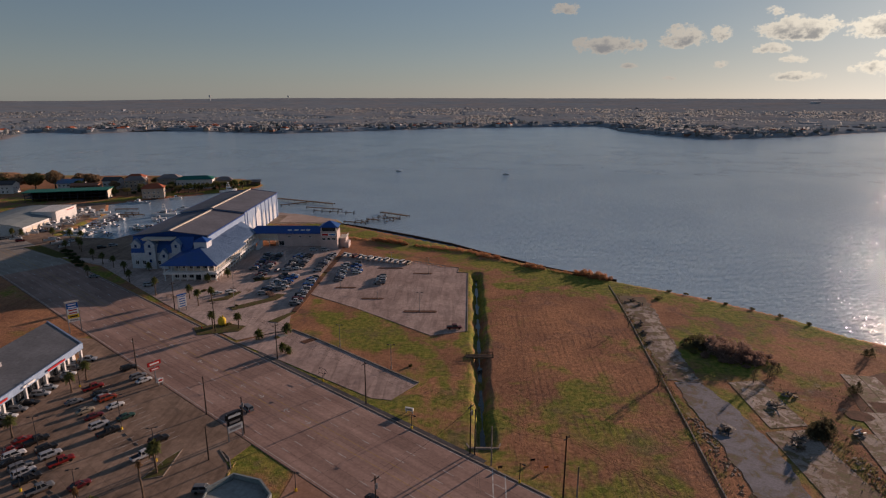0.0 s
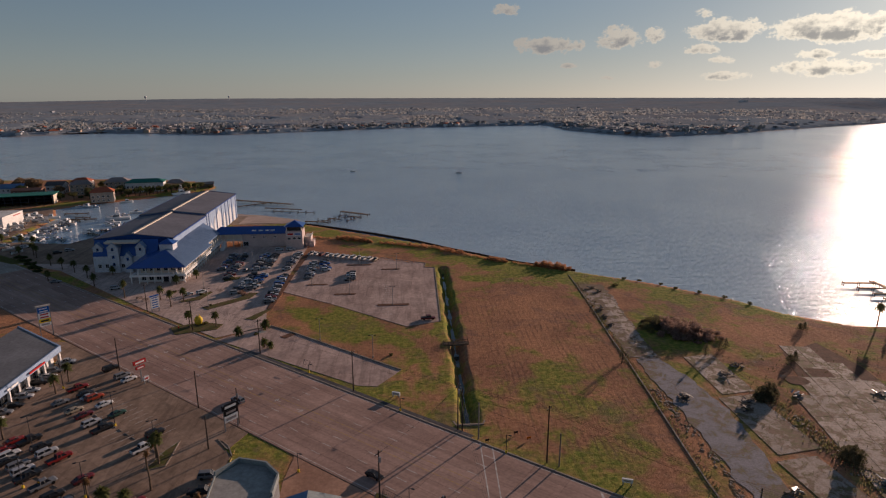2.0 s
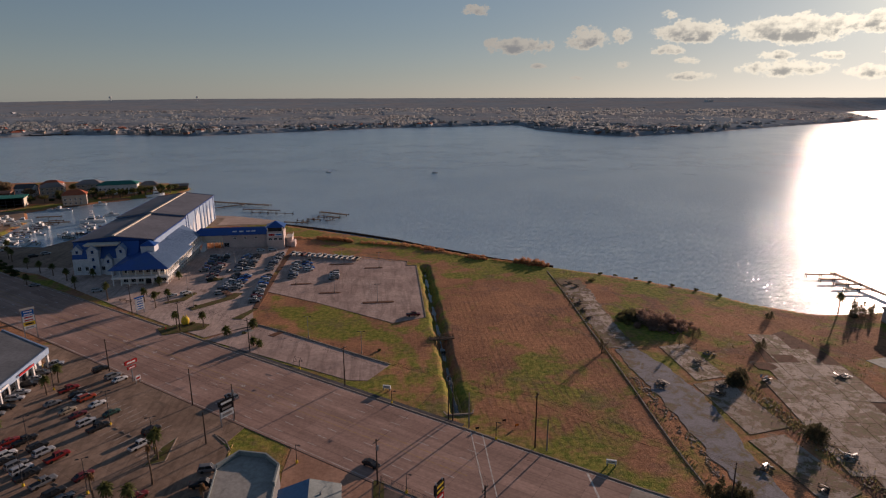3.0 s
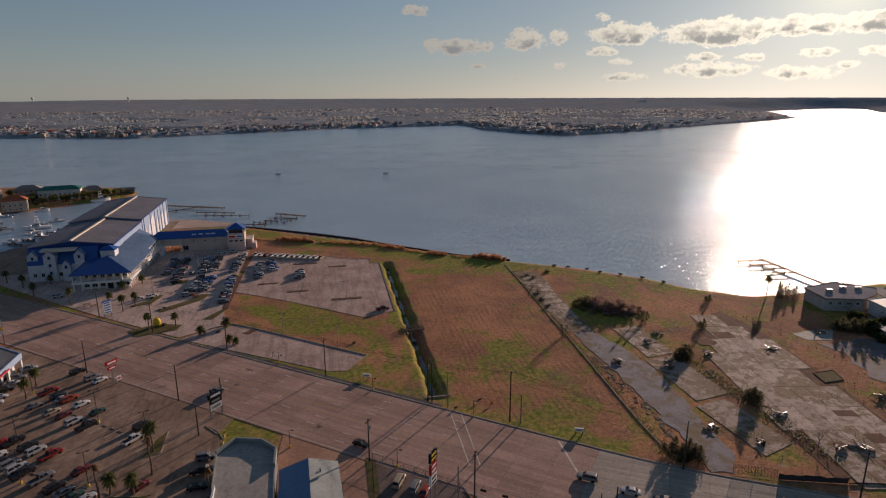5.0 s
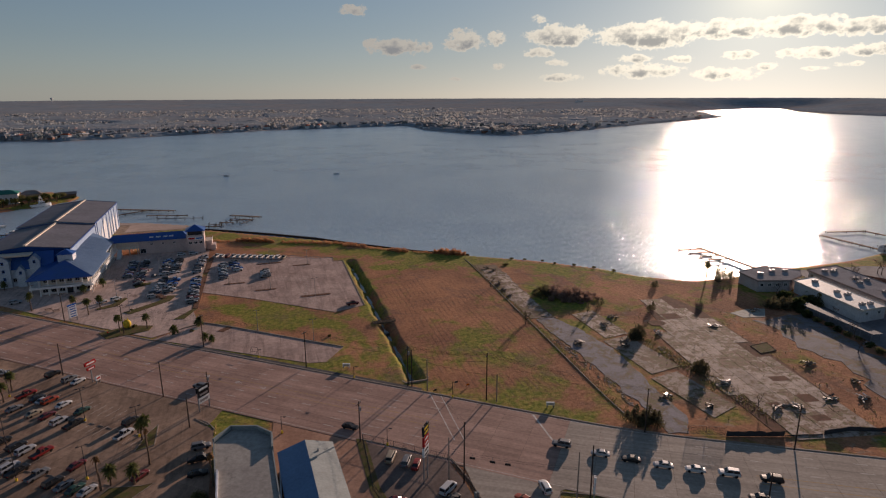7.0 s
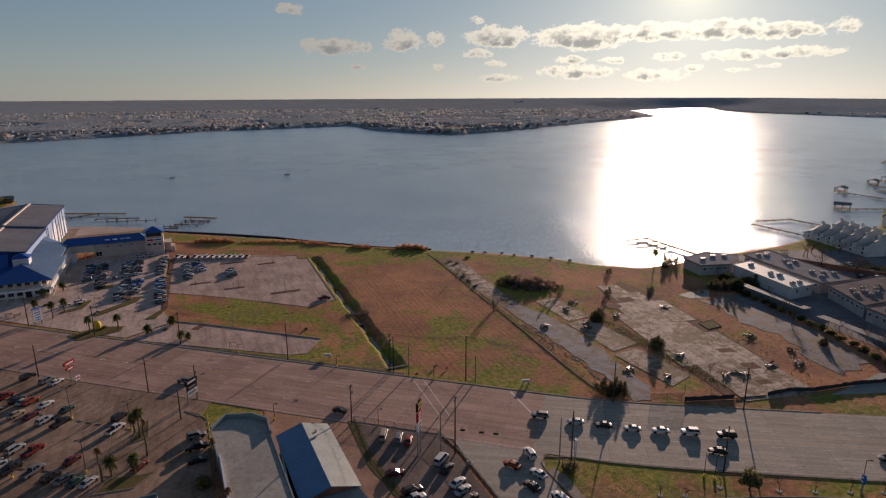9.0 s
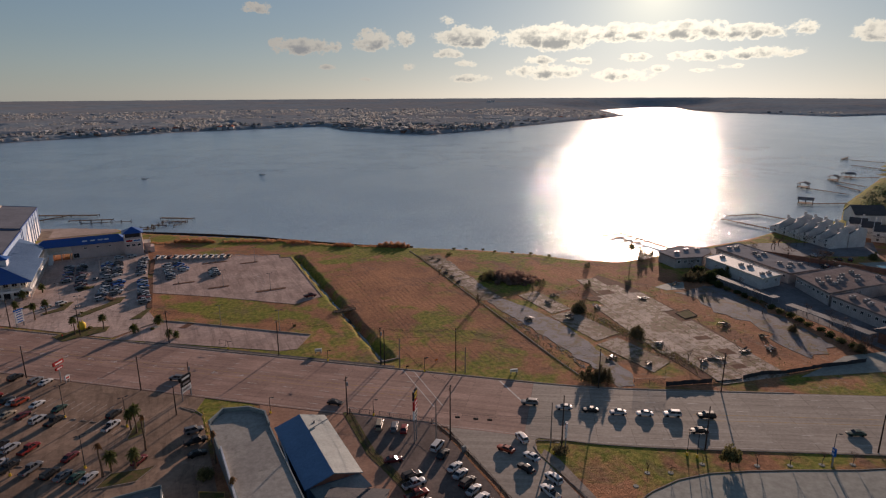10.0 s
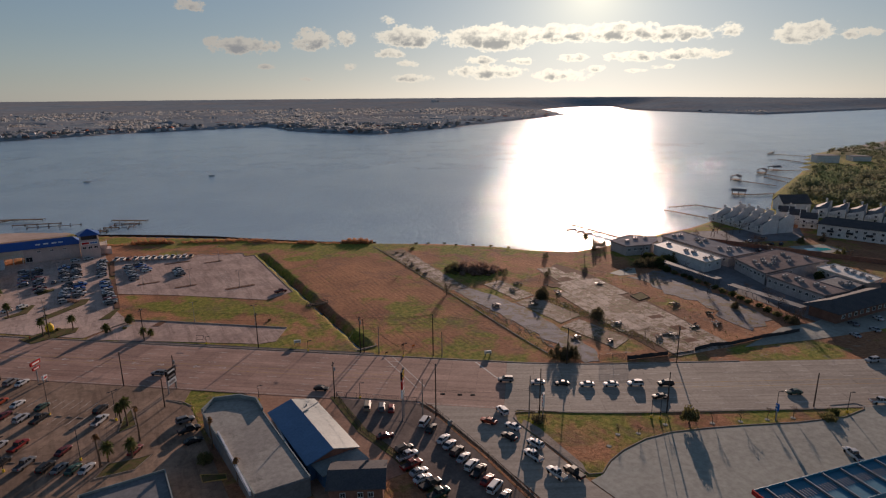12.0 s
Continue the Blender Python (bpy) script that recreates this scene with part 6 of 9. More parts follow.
def evergreen(x, y, h, r, label, tips=3, variant=0, group="", z=0.0, mat=None):
    """A ragged dark mass, leafy down to the ground, that runs up into a few uneven tips."""
    key = ("evergreen", round(h), round(r, 1), label, variant)
    if key in PROTO:
        return copy_thing(PROTO[key], pose(x, y, z, 0, 0, (x * 53 + y * 29) % 360))
    rng = random.Random(str(key))
    t = thing("evergreen_tree", x, y, z, 0, label, "tree", group)
    wood, crown = Shape(), Shape()
    for j in range(tips):
        a = j * 6.28 / tips + rng.uniform(-.6, .6)
        q = 0.0 if tips == 1 else r * rng.uniform(.3, .62)
        bx, by, th = math.cos(a) * q, math.sin(a) * q, h * (1.0 if j == 0 else rng.uniform(.55, .9))
        lean = (rng.gauss(0, .06) * th, rng.gauss(0, .06) * th)
        wood.path([(bx * .3, by * .3, -.1), (bx * .8, by * .8, th * .3), (bx + lean[0], by + lean[1], th * .95)], [.04 * h, .028 * h, .006 * h], 5)
        own = r * (1.0 if tips == 1 else .66)
        for i in range(17):
            f = (i + .5) / 17
            w = own * (1 - f) ** .75 + .12 * own
            b = i * 2.4 + rng.uniform(-.7, .7)
            c = (bx + lean[0] * f + math.cos(b) * w * rng.uniform(.2, .8), by + lean[1] * f + math.sin(b) * w * rng.uniform(.2, .8), th * (.04 + .93 * f))
            k = w * rng.uniform(.45, .85) + .2
            leaves(crown, c, (k, k, k * rng.uniform(.45, .8) + .2), 36, .045 * r + .085, rng, .05)
    part("trunk", wood, BARK, t, "dark forking trunk")
    part("crown", crown, mat or DARK_LEAF, t)
    PROTO[key] = t
    return t


def bare_tree(x, y, h, label="leafless winter tree with fine twigs", variant=0, group="", z=0.0):
    key = ("bare", round(h), variant, label)
    if key in PROTO:
        return copy_thing(PROTO[key], pose(x, y, z, 0, 0, (x * 31 + y * 17) % 360))
    rng = random.Random(str(key))
    t = thing("bare_tree", x, y, z, 0, label, "tree", group)
    wood, twigs = Shape(), Shape()

    def grow(p, d, length, rad, depth):
        q = p + d * length
        (wood if depth < 3 else twigs).tube(p, q, rad, rad * 0.65, 6 if depth < 2 else 3, False)
        if depth == 5:
            return
        for _ in range(3 if depth < 4 else 2):
            side = Vector((rng.gauss(0, 1), rng.gauss(0, 1), rng.gauss(0.25, 0.7))).normalized()
            grow(q, (d * 0.9 + side * 0.75).normalized(), length * rng.uniform(0.6, 0.82), rad * 0.6, depth + 1)
    grow(Vector((0, 0, -0.1)), Vector((0.04, 0.02, 1)).normalized(), h * 0.30, 0.024 * h, 0)
    part("trunk", wood, BARK, t, "grey forking trunk")
    part("crown", twigs, TWIG, t, "fine bare twigs", kind="stuff")
    PROTO[key] = t
    return t


def bush(x, y, h, r, mat, label, name="bush", group="", z=0.0, dense=1.0):
    key = (name, round(h, 1), round(r, 1), mat.name, label)
    if key in PROTO:
        return copy_thing(PROTO[key], pose(x, y, z, 0, 0, (x * 41 + y * 23) % 360))
    rng = random.Random(str(key))
    t = thing(name, x, y, z, 0, label, "bush" if name == "bush" else name, group)
    stems, crown = Shape(), Shape()
    for i in range(9):
        a, q = i * 2.4, 0.25 + 0.6 * (i / 9)
        c = (math.cos(a) * r * q * 0.75, math.sin(a) * r * q * 0.75, h * rng.uniform(0.20, 0.62))
        stems.path([(0, 0, -0.1), (c[0] * .4, c[1] * .4, c[2] * .6), c], [0.06, 0.04, 0.015], 5)
        leaves(crown, c, (r * 0.48, r * 0.48, h * 0.36), int(80 * dense), 0.05 * r + 0.11, rng, 0.2)
    part("stem", stems, BARK, t)
    part("foliage", crown, mat, t)
    PROTO[key] = t
    return t


def reed_bed(poly_mid, length, width, turn, h, n, seed, label="dry russet reeds along the lake shore"):
    rng = random.Random(seed)
    s = Shape()
    for _ in range(n):
        a, b = rng.uniform(-1, 1), rng.gauss(0, 0.4)
        px = a * length / 2
        py = b * width / 2 * (1.15 - a * a * 0.6) + 0.8 * math.sin(px * 0.9 + seed) + 0.5 * math.sin(px * 2.3)
        k = h * rng.uniform(0.5, 1.15) * (0.8 + 0.2 * math.sin(px * 1.7 + 2 * seed)) * (1.05 - 0.45 * abs(a) ** 3) * (1 - min(0.6, abs(b) * 0.45))
        yaw, lean = rng.uniform(0, 6.28), rng.uniform(0, 0.35)
        w = 0.07
        dx, dy = math.cos(yaw), math.sin(yaw)
        tip = (px + dx * lean * k, py + dy * lean * k, k)
        s.add([(px - dy * w, py + dx * w, -0.1), (px + dy * w, py - dx * w, -0.1), (px + dx * lean * k * .4 + dy * w, py + dy * lean * k * .4 - dx * w, k * .6), tip], [(0, 1, 2, 3)])
        s.quad((tip[0] - dy * .12, tip[1] + dx * .12, k * .8), (tip[0] + dy * .12, tip[1] - dx * .12, k * .8), (tip[0] + dx * .1, tip[1] + dy * .1, k * 1.12), (tip[0] - dx * .05, tip[1] - dy * .05, k * 1.08))
    ob = part("reeds", s, REED)
    ob.matrix_basis = pose(poly_mid[0], poly_mid[1], 0, 0, 0, turn)
    tagged(ob, label, "reeds", kind="stuff")


# palms round the restaurant and along the highway
for x, y, h in ((-104.4, 231, 8), (-101.2, 237, 7), (-88.4, 206, 8), (-78.8, 206.6, 7), (-128.5, 243.7, 9), (-113, 262.2, 5), (-106.6, 270.5, 5), (-112, 240, 7), (-150, 262, 7), (-160, 276, 7), (-171, 286, 7), (-180, 292, 7), (-150, 280.5, 5),
                (-190, 300, 7), (-206, 316, 8), (-211, 322, 8), (-216, 318, 7), (-176, 272, 6)):
    palm(x, y, h - 1.6, 1.8, label="palm planted beside the restaurant lot", group="palms at the restaurant")
for x, y, h, r in ((-68.2, 197.2, 2.6, 1.9), (-59.6, 203, 2.6, 2.1), (-56.4, 186, 2.4, 1.7), (-54, 184.8, 1.8, 1.5)):
    palm(x, y, h, r, label="short round-headed palm beside the vacant lot", group="palms at the vacant lot", full=90)
for x, y, h in ((-110.9, 156.8, 7), (-111.2, 164.7, 7), (-111, 132.8, 7), (-67, 119, 9), (-68.4, 121.4, 7), (-72.4, 103.2, 6), (-67.2, 101.9, 6), (-112, 118, 7)):
    palm(x, y, h - 1.6, 1.75, label="palm on an island in the mall lot", group="palms in the mall lot")
for x, y, h in ((-74.2, 101.6, 9), (-64.9, 109, 10), (-49.6, 95, 9), (-47.5, 77, 7)):
    palm(x, y, h, 1.2, True, group="withered palms")
bush(-52.5, 90, 3.4, 2.4, OLIVE, "rounded green shrub beside the flat-roofed shop")
# the grass island by the forecourt
tree(62.3, 37.9, 4.8, 2.5, OLIVE, "small olive-green tree on the grass island", 1.5, low=0.2)
for n, (x, y) in enumerate(((67.8, 34.6), (74.9, 31), (82, 27.7), (88.8, 24.4), (56.5, 41), (47, 42), (42, 44.5))):
    bare_tree(x, y, 4.0 if n < 4 else 3.0, "young leafless tree in a mulch ring", n % 3, "young trees on the island")
for x, y in ((67.8, 34.6), (74.9, 31), (82, 27.7), (88.8, 24.4), (56.5, 41), (47, 42), (42, 44.5), (36, 42)):
    structure("mulch_ring", Shape().tube((x, y, -0.1), (x, y, 0.06), 0.75, 0.6, 12), LOT_GREY, "pale ring of mulch round a young tree", "mulch ring")
bush(96, 18.6, 1.8, 2.6, OLIVE, "low spreading bush on the island's tip")
bush(100.6, 19.6, 1.6, 1.8, LEAF, "low dark bush on the island's tip")
bush(28.6, 60.4, 1.7, 2.7, DARK_LEAF, "clipped round brownish bush under the road sign")
# the cleared site and the shore
for n, (x, y, h) in enumerate(((60.2, 88.6, 4.6), (62.7, 86.6, 5.2), (65.2, 84.4, 4.4), (61.4, 86.2, 3.4), (64.2, 86.6, 3.6))):
    evergreen(x, y, h, 2.3, "ragged dark cedar at the highway's edge", 3, n, "cedars by the highway")
for n, (x, y, h, r) in enumerate(((97, 138, 4.8, 3.2), (94.2, 136.4, 3.2, 2.0), (99.6, 139.6, 3.6, 2.2), (98.6, 107, 5.0, 3.0), (100.4, 106, 3.2, 2.0), (120.7, 160.4, 3.6, 1.9), (142, 186.2, 3.2, 1.6))):
    evergreen(x, y, h, r, "ragged dark evergreen on the cleared site", 4 if r > 2 else 2, n, "evergreens on the cleared site")
for n, (x, y, h) in enumerate(((94.1, 167, 4.6), (100.7, 170.4, 4.2), (64.4, 164.6, 4.8), (104.5, 173, 3.4))):
    evergreen(x, y, h, 1.25, "narrow dark evergreen beside the old drive", 1, n, "narrow evergreens")
palm(173, 187.6, 8.2, 2.0, label="tall dark palm at the water's edge", group="palms at the shore", full=80)
for n, (x, y, h) in enumerate(((179.4, 187, 6.5), (182.6, 186.4, 5.4), (186, 185.6, 4.6), (176.6, 184, 3.6))):
    evergreen(x, y, h, 2.0, "dark tree at the corner of the motel", 3, n, "trees by the motel corner")
rng = random.Random(5)
for i in range(96):
    a, q = i * 2.4, math.sqrt((i + .5) / 84)
    if q > .7 and rng.random() < .45:
        continue
    u, w = math.cos(a) * q * 14, math.sin(a) * q * 9
    x, y = 95 + u * .78 + w * .62 + rng.uniform(-1, 1), 188.5 - u * .62 + w * .78 + rng.uniform(-1, 1)
    russet = u > -6 + rng.uniform(-3, 3)
    h = (1.4 + 4.0 * max(0, 1 - q * q)) * rng.choice((.5, .75, 1.0, 1.2))
    bush(x, y, max(1, round(h * 2) / 2), 1.6 if h < 2 else 2.3, RUSSET if russet else OLIVE if rng.random() < .4 else DARK_LEAF, "russet leafless thicket bush" if russet else "dark green thicket bush", group="thicket on the cleared site", dense=.7)
for n, (x, y, h) in enumerate(((90, 191, 5), (95, 188, 5), (99, 186, 5), (103, 181, 4), (94, 194, 5), (101, 189, 4), (86, 193, 4))):
    bare_tree(x, y, h, "twiggy bare sapling in the thicket", n % 3, "saplings in the thicket")
bare_tree(68.4, 211, 6, variant=1)
bare_tree(63.6, 163.2, 6, variant=2)
bare_tree(99.5, 83.5, 5, variant=3)
for x, y, h, r in ((90.7, 243.6, 2.2, 2.0), (112.8, 243.9, 1.6, 1.1), (116.9, 237.4, 1.5, 1.0), (125, 231.2, 1.6, 1.2), (132.6, 223.6, 1.8, 1.2), (138.6, 214.6, 2.0, 1.1), (105, 250, 1.3, 1.2), (99, 254, 1.4, 1.3)):
    bush(x, y, h * .55, r * 1.1, OLIVE, "small shrub on the grassy bank", group="shrubs along the bank", dense=.5)
for x, y, h, r in ((-12, 176, 0.9, 0.7), (-62, 198, 0.8, 1.0), (-84, 210, 1.0, 1.1), (-79.5, 246.5, 1.6, 2.0), (-77.5, 244, 1.4, 1.8), (-96.5, 246, 0.8, 1.0), (-89, 268, 1.2, 1.6), (-88.4, 231, 0.8, 1.0), (-110, 250, 1.0, 1.4)):
    bush(x, y, h, r, OLIVE if x > -77 or x < -80 else RUSSET, "low shrub in a planting bed", group="shrubs in planting beds")
for n, (mid, length, width, turn, h, count) in enumerate((((-36, 342.5, 0), 26, 6, -27, 2.7, 1900), ((-1, 326, 0), 44, 4.5, -24, 1.7, 1700), ((21, 311, 0), 16, 4, -30, 2.0, 800), ((43, 290.5, 0), 13, 5, -38, 2.2, 800), ((69.5, 275, 0), 19, 7, -35, 3.0, 1600),
                                                          ((32, 301, 0), 24, 3, -40, 1.0, 500), ((57, 282, 0), 16, 3, -36, 1.0, 400), ((-58, 352, 0), 20, 3, -30, 1.0, 400))):
    reed_bed(mid, length, width, turn, h, count, 20 + n)
reed_bed((-12.5, 296.2, 0), 30, 1.2, -26, 0.7, 300, 40, "rough grass along the lot's edge")
# motel and townhouse greenery
for n, (x, y, h) in enumerate(((226, 150, 9), (236, 163, 10), (250, 150, 9), (232, 136, 8), (262, 168, 9), (215, 128, 7), (246, 136, 8), (170, 74, 6), (163, 64, 6), (176, 92, 6), (158, 60, 6))):
    bare_tree(x, y, h, "leafless tree among the motel courts", n % 4, "bare trees at the motel")
for x, y, h, r in ((184, 152, 5, 3.4), (180, 142, 5, 3.6), (188, 145, 4.6, 3.4), (176, 134, 3, 2.2), (222, 84, 5, 2.6), (226, 80, 5, 2.6)):
    tree(x, y, h, r, LEAF, "dense evergreen beside the motel wing", 1.5, low=0.05, group="evergreens at the motel")
for i in range(17):
    bush(176.6 - i * .45 - .045 * i * i * .9 + (i * 5 % 3) * .5, 143 - i * 4.9, 2.2, 1.9, LEAF if i % 3 else OLIVE, "dark hedge bush along the motel carports" if i % 3 else "olive hedge bush along the motel carports", group="hedge along the carports")
for n in range(22):
    x, y = -300 + n * 5.2 + (n * 7 % 5), 515 + n * 2.6 - (n * 13 % 17)
    (tree if n % 3 else bush)(x, y, *((7, 3.6) if n % 3 else (2.6, 2.4)), LEAF if n % 2 else OLIVE, "tree among the waterfront houses" if n % 3 else "garden shrub among the waterfront houses", group="garden plants on the peninsula")

for n, (x, y, h) in enumerate(((272.8, 171, 9), (266, 160, 8), (262, 166, 10), (254, 135, 10), (286, 164, 9), (247, 122, 8), (300, 120, 8), (282, 104, 7), (196, 146, 7), (173, 80, 6), (280, 165, 8), (257, 133, 10), (262, 141, 9), (250, 126, 8), (275, 94, 7), (158.4, 59.5, 6), (161, 66, 5), (166, 62, 6), (175, 77, 6), (178, 84, 6), (154.5, 83, 5), (162.5, 101.7, 6), (183, 128, 7), (174, 112, 7), (188, 160, 7))):
    bare_tree(x, y, h, "leafless tree among the motel courts", n % 4, "bare trees at the motel")
for n, (x, y, h, r) in enumerate(((170.7, 146.6, 5, 3.0), (175, 143.5, 6, 3.4), (192, 144, 5, 4.0), (196.5, 149, 5, 3.4), (158, 62, 3, 2.0), (155, 84, 3, 1.6), (276, 100, 5, 3.0), (290, 128, 4, 2.6), (306, 124, 4, 2.6))):
    evergreen(x, y, h, r, "ragged evergreen beside the motel fence", 4, n, "evergreens at the motel", mat=OLIVE if n in (2, 3, 6, 7) else DARK_LEAF)

# ---- poles, lamps, signs, fences ----
WIRE = material("overhead wire", plain((0.03, 0.03, 0.032)), 0.6)


def utility_pole(x, y, h, label="dark wooden utility pole", arms=True, mat=None, turn=-39.5, box=False):
    p = thing("utility_pole", x, y, 0, turn, label, "utility pole", "utility poles")
    part("shaft", Shape().tube((0, 0, -0.2), (0, 0, h), 0.20, 0.13, 9), mat or POLE_WOOD, p)
    if arms:
        part("crossarm", Shape().box((0, 0, h - 0.7), (0.14, 2.3, 0.16)), mat or POLE_WOOD, p)
        for y2 in (-1.0, -0.35, 0.35, 1.0):
            part("insulator", Shape().tube((0, y2, h - 0.62), (0, y2, h - 0.34), 0.07, 0.05, 6), GREY_METAL, p)
    if box:
        part("transformer", Shape().tube((0.36, 0, h - 2.7), (0.36, 0, h - 1.6), 0.30, n=10), GREY_METAL, p, "grey transformer can")
    return p


NORTH_POLES = [(-112, 226, 12), (-86.5, 203.5, 12), (-56.7, 180.9, 12.5), (-22.9, 151.7, 13.1), (6.1, 128.2, 13.4), (26, 112.2, 15.2), (59.8, 82.5, 13), (91, 63.6, 13)]
for n, (x, y, h) in enumerate(NORTH_POLES):
    utility_pole(x, y, h, box=n in (4,))
utility_pole(7.2, 127.6, 12.4, "second pole braced beside a utility pole", False)
utility_pole(11, 123.6, 10.3, "pale concrete signal pole", False, KERB)
utility_pole(28.6, 110.6, 8.8, "pale concrete signal pole", False, KERB)
SOUTH_POLES = [(-99, 171.2, 11.2), (-66, 145.2, 11.4), (-52.4, 136, 10.5), (-13.7, 102.5, 11.8), (6.3, 77.8, 16), (30.5, 62.4, 14.5), (61.8, 44.7, 12.4), (99.5, 24.4, 10.6)]
for n, (x, y, h) in enumerate(SOUTH_POLES):
    utility_pole(x, y, h, arms=n in (3, 4), box=n in (2, 3))
utility_pole(3.2, 79.8, 11.5, "pale concrete signal pole", False, KERB)
utility_pole(28, 63.8, 12.5, "pale concrete signal pole", False, KERB)
utility_pole(-57, 124.4, 9, "plain wooden pole beside the shop sign", False)


def wires(pts, offsets, sag=0.8, label="sagging overhead power lines"):
    s = Shape()
    for o, dz in offsets:
        for a, b in zip(pts, pts[1:]):
            a3, b3 = Vector((a[0] + o * ROAD_V.x, a[1] + o * ROAD_V.y, a[2] - dz)), Vector((b[0] + o * ROAD_V.x, b[1] + o * ROAD_V.y, b[2] - dz))
            prev = a3
            for i in range(1, 9):
                t = i / 8
                q = a3.lerp(b3, t) - Vector((0, 0, 4 * sag * t * (1 - t)))
                s.tube(prev, q, 0.018, n=3, caps=False)
                prev = q
    tagged(part("power_line", s, WIRE), label, "power line", kind="structure")


wires(NORTH_POLES, ((-1.0, 0.35), (-0.35, 0.35), (0.35, 0.35), (1.0, 0.35), (0, 2.6)))
wires([(-99, 171.2, 11), (-66, 145.2, 11.2), (-52.4, 136, 10.3)], ((0, 0.2), (0, 1.6)))
wires([(6.1, 128.2, 13), (-13.7, 102.5, 11.6)], ((0, 0.4), (0.5, 0.4)))
wires([(6.1, 128.2, 12.8), (6.3, 77.8, 15.6)], ((0, 0.4), (0.6, 0.5), (1.2, 0.4)), 1.2)
wires([(3.2, 79.8, 8.6), (28, 63.8, 8.6)], ((0, 0), (0, 0.5)), 0.7, "span wire carrying traffic signals")
wires([(11, 123.6, 9.4), (28.6, 110.6, 8.4)], ((0, 0),), 0.6, "span wire carrying traffic signals")


def traffic_signal(x, y, z, turn):
    t = thing("traffic_signal", x, y, z, turn, "dark level three-lamp traffic signal hanging on a wire", "traffic signal", "traffic signals")
    part("housing", Shape().box((0, 0, 0), (1.25, 0.3, 0.45)), BLACK_PAINT, t)
    part("hanger", Shape().tube((0, 0, 0.2), (0, 0, 1.2), 0.04, n=5), GREY_METAL, t)
    for dx, m in ((-0.4, RED_PAINT), (0, YELLOW_PAINT), (0.4, GREEN_ROOF)):
        part("lens", Shape().tube((dx, 0.15, 0), (dx, 0.21, 0), 0.14, n=10), m, t)


for t in (0.19, 0.35, 0.47):
    traffic_signal(3.2 + 24.8 * t, 79.8 - 16 * t, 8.6 - 2.8 * t * (1 - t) - 1.2, -33)


def lamp_post(x, y, h, label, arms=1, turn=0.0, mat=None, group="lamp posts", base_z=0.05):
    key = ("lamp", round(h, 1), label, arms)
    if key in PROTO:
        return copy_thing(PROTO[key], pose(x, y, base_z, 0, 0, turn))
    p = thing("lamp_post", x, y, base_z, turn, label, "lamp post", group)
    part("pole", Shape().tube((0, 0, 0), (0, 0, h), 0.10, 0.07, 8), mat or GREY_METAL, p)
    part("footing", Shape().tube((0, 0, -0.1), (0, 0, 0.7), 0.3, 0.28, 10), YELLOW_PAINT if "mall" in label else KERB, p)
    for i in range(arms):
        s = 1 if i == 0 else -1
        part("arm", Shape().tube((0, 0, h - 0.05), (s * 0.7, 0, h), 0.05, n=6), mat or GREY_METAL, p)
        part("lamp_head", Shape().box((s * 0.95, 0, h), (0.7, 0.35, 0.16)), DARK_METAL, p)
    PROTO[key] = p
    return p


for x, y, h in ((-85.2, 137.2, 10), (-78.2, 107.4, 9), (-69.4, 123.6, 9), (-110.4, 160, 8.5), (-101, 128, 9), (-94, 112, 9)):
    lamp_post(x, y, h, "dark lamp post on a yellow footing in the mall lot", 2, 20, DARK_METAL)
for x, y in ((-30.8, 241.2), (-11.7, 226), (-10.1, 279), (-29.3, 288.2), (-49.6, 256.4), (-84, 289.4), (-88.6, 229.4), (-37.6, 190.8), (-18, 174.4), (-98, 254), (-63, 292)):
    lamp_post(x, y, 8.2, "slim grey lamp post in the parking lot", 2)
for x, y, h in ((104.1, 17.8, 6.2), (57.6, 43.6, 6.5), (56.2, 45.4, 6.5), (31, -2, 8), (26.8, 60.8, 3.2), (-7.3, 98.6, 5), (17, 117, 5), (-33, 113.2, 5), (84.6, 27, 8), (-38, 165, 3), (-9, 139, 4)):
    lamp_post(x, y, h, "dark metal post with a small lamp head", 1, -30, DARK_METAL)


def pylon_sign(x, y, turn, h, w, boards, label, legs=2):
    """A sign on legs; boards: height of the middle, height, width, material, bars."""
    s = thing("pylon_sign", x, y, 0, turn, label, "sign")
    for i in range(legs):
        px = 0 if legs == 1 else (-w / 2 + 0.2, w / 2 - 0.2)[i]
        part("leg", Shape().box((px, 0, h / 2), (0.3, 0.3, h)), GREY_METAL, s)
    for z, bh, bw, mat, bar in boards:
        b = part("board", Shape().box((0, 0, z), (bw, 0.5, bh)), mat, s)
        if bar:
            for side in (-1, 1):
                n = max(1, int(bh / 0.9))
                for i in range(n):
                    part("lettering", Shape().box((0, side * 0.26, z + (i - (n - 1) / 2) * bh / n), (bw * 0.72, 0.05, bh / n * 0.42)), bar, b)
    return s


pylon_sign(-53.6, 133.4, 48, 7.6, 4.2, ((6.8, 1.5, 4.6, BLACK_PAINT, WHITE_PAINT), (5.2, 1.5, 4.0, BLACK_PAINT, GREY_METAL), (3.4, 1.7, 4.0, WHITE_PAINT, GREY_METAL)), "tall black shopping centre sign with white boards")
pylon_sign(-88.6, 162.8, 55, 7.6, 1.0, ((6.7, 1.2, 4.0, RED_PAINT, WHITE_PAINT), (4.9, 0.8, 2.8, RED_PAINT, WHITE_PAINT)), "red shop sign with white lettering on one post", 1)
pylon_sign(-86.8, 161.8, 55, 2.4, 1.6, ((1.7, 1.3, 1.7, WHITE_PAINT, RED_PAINT),), "small white and red roadside sign")
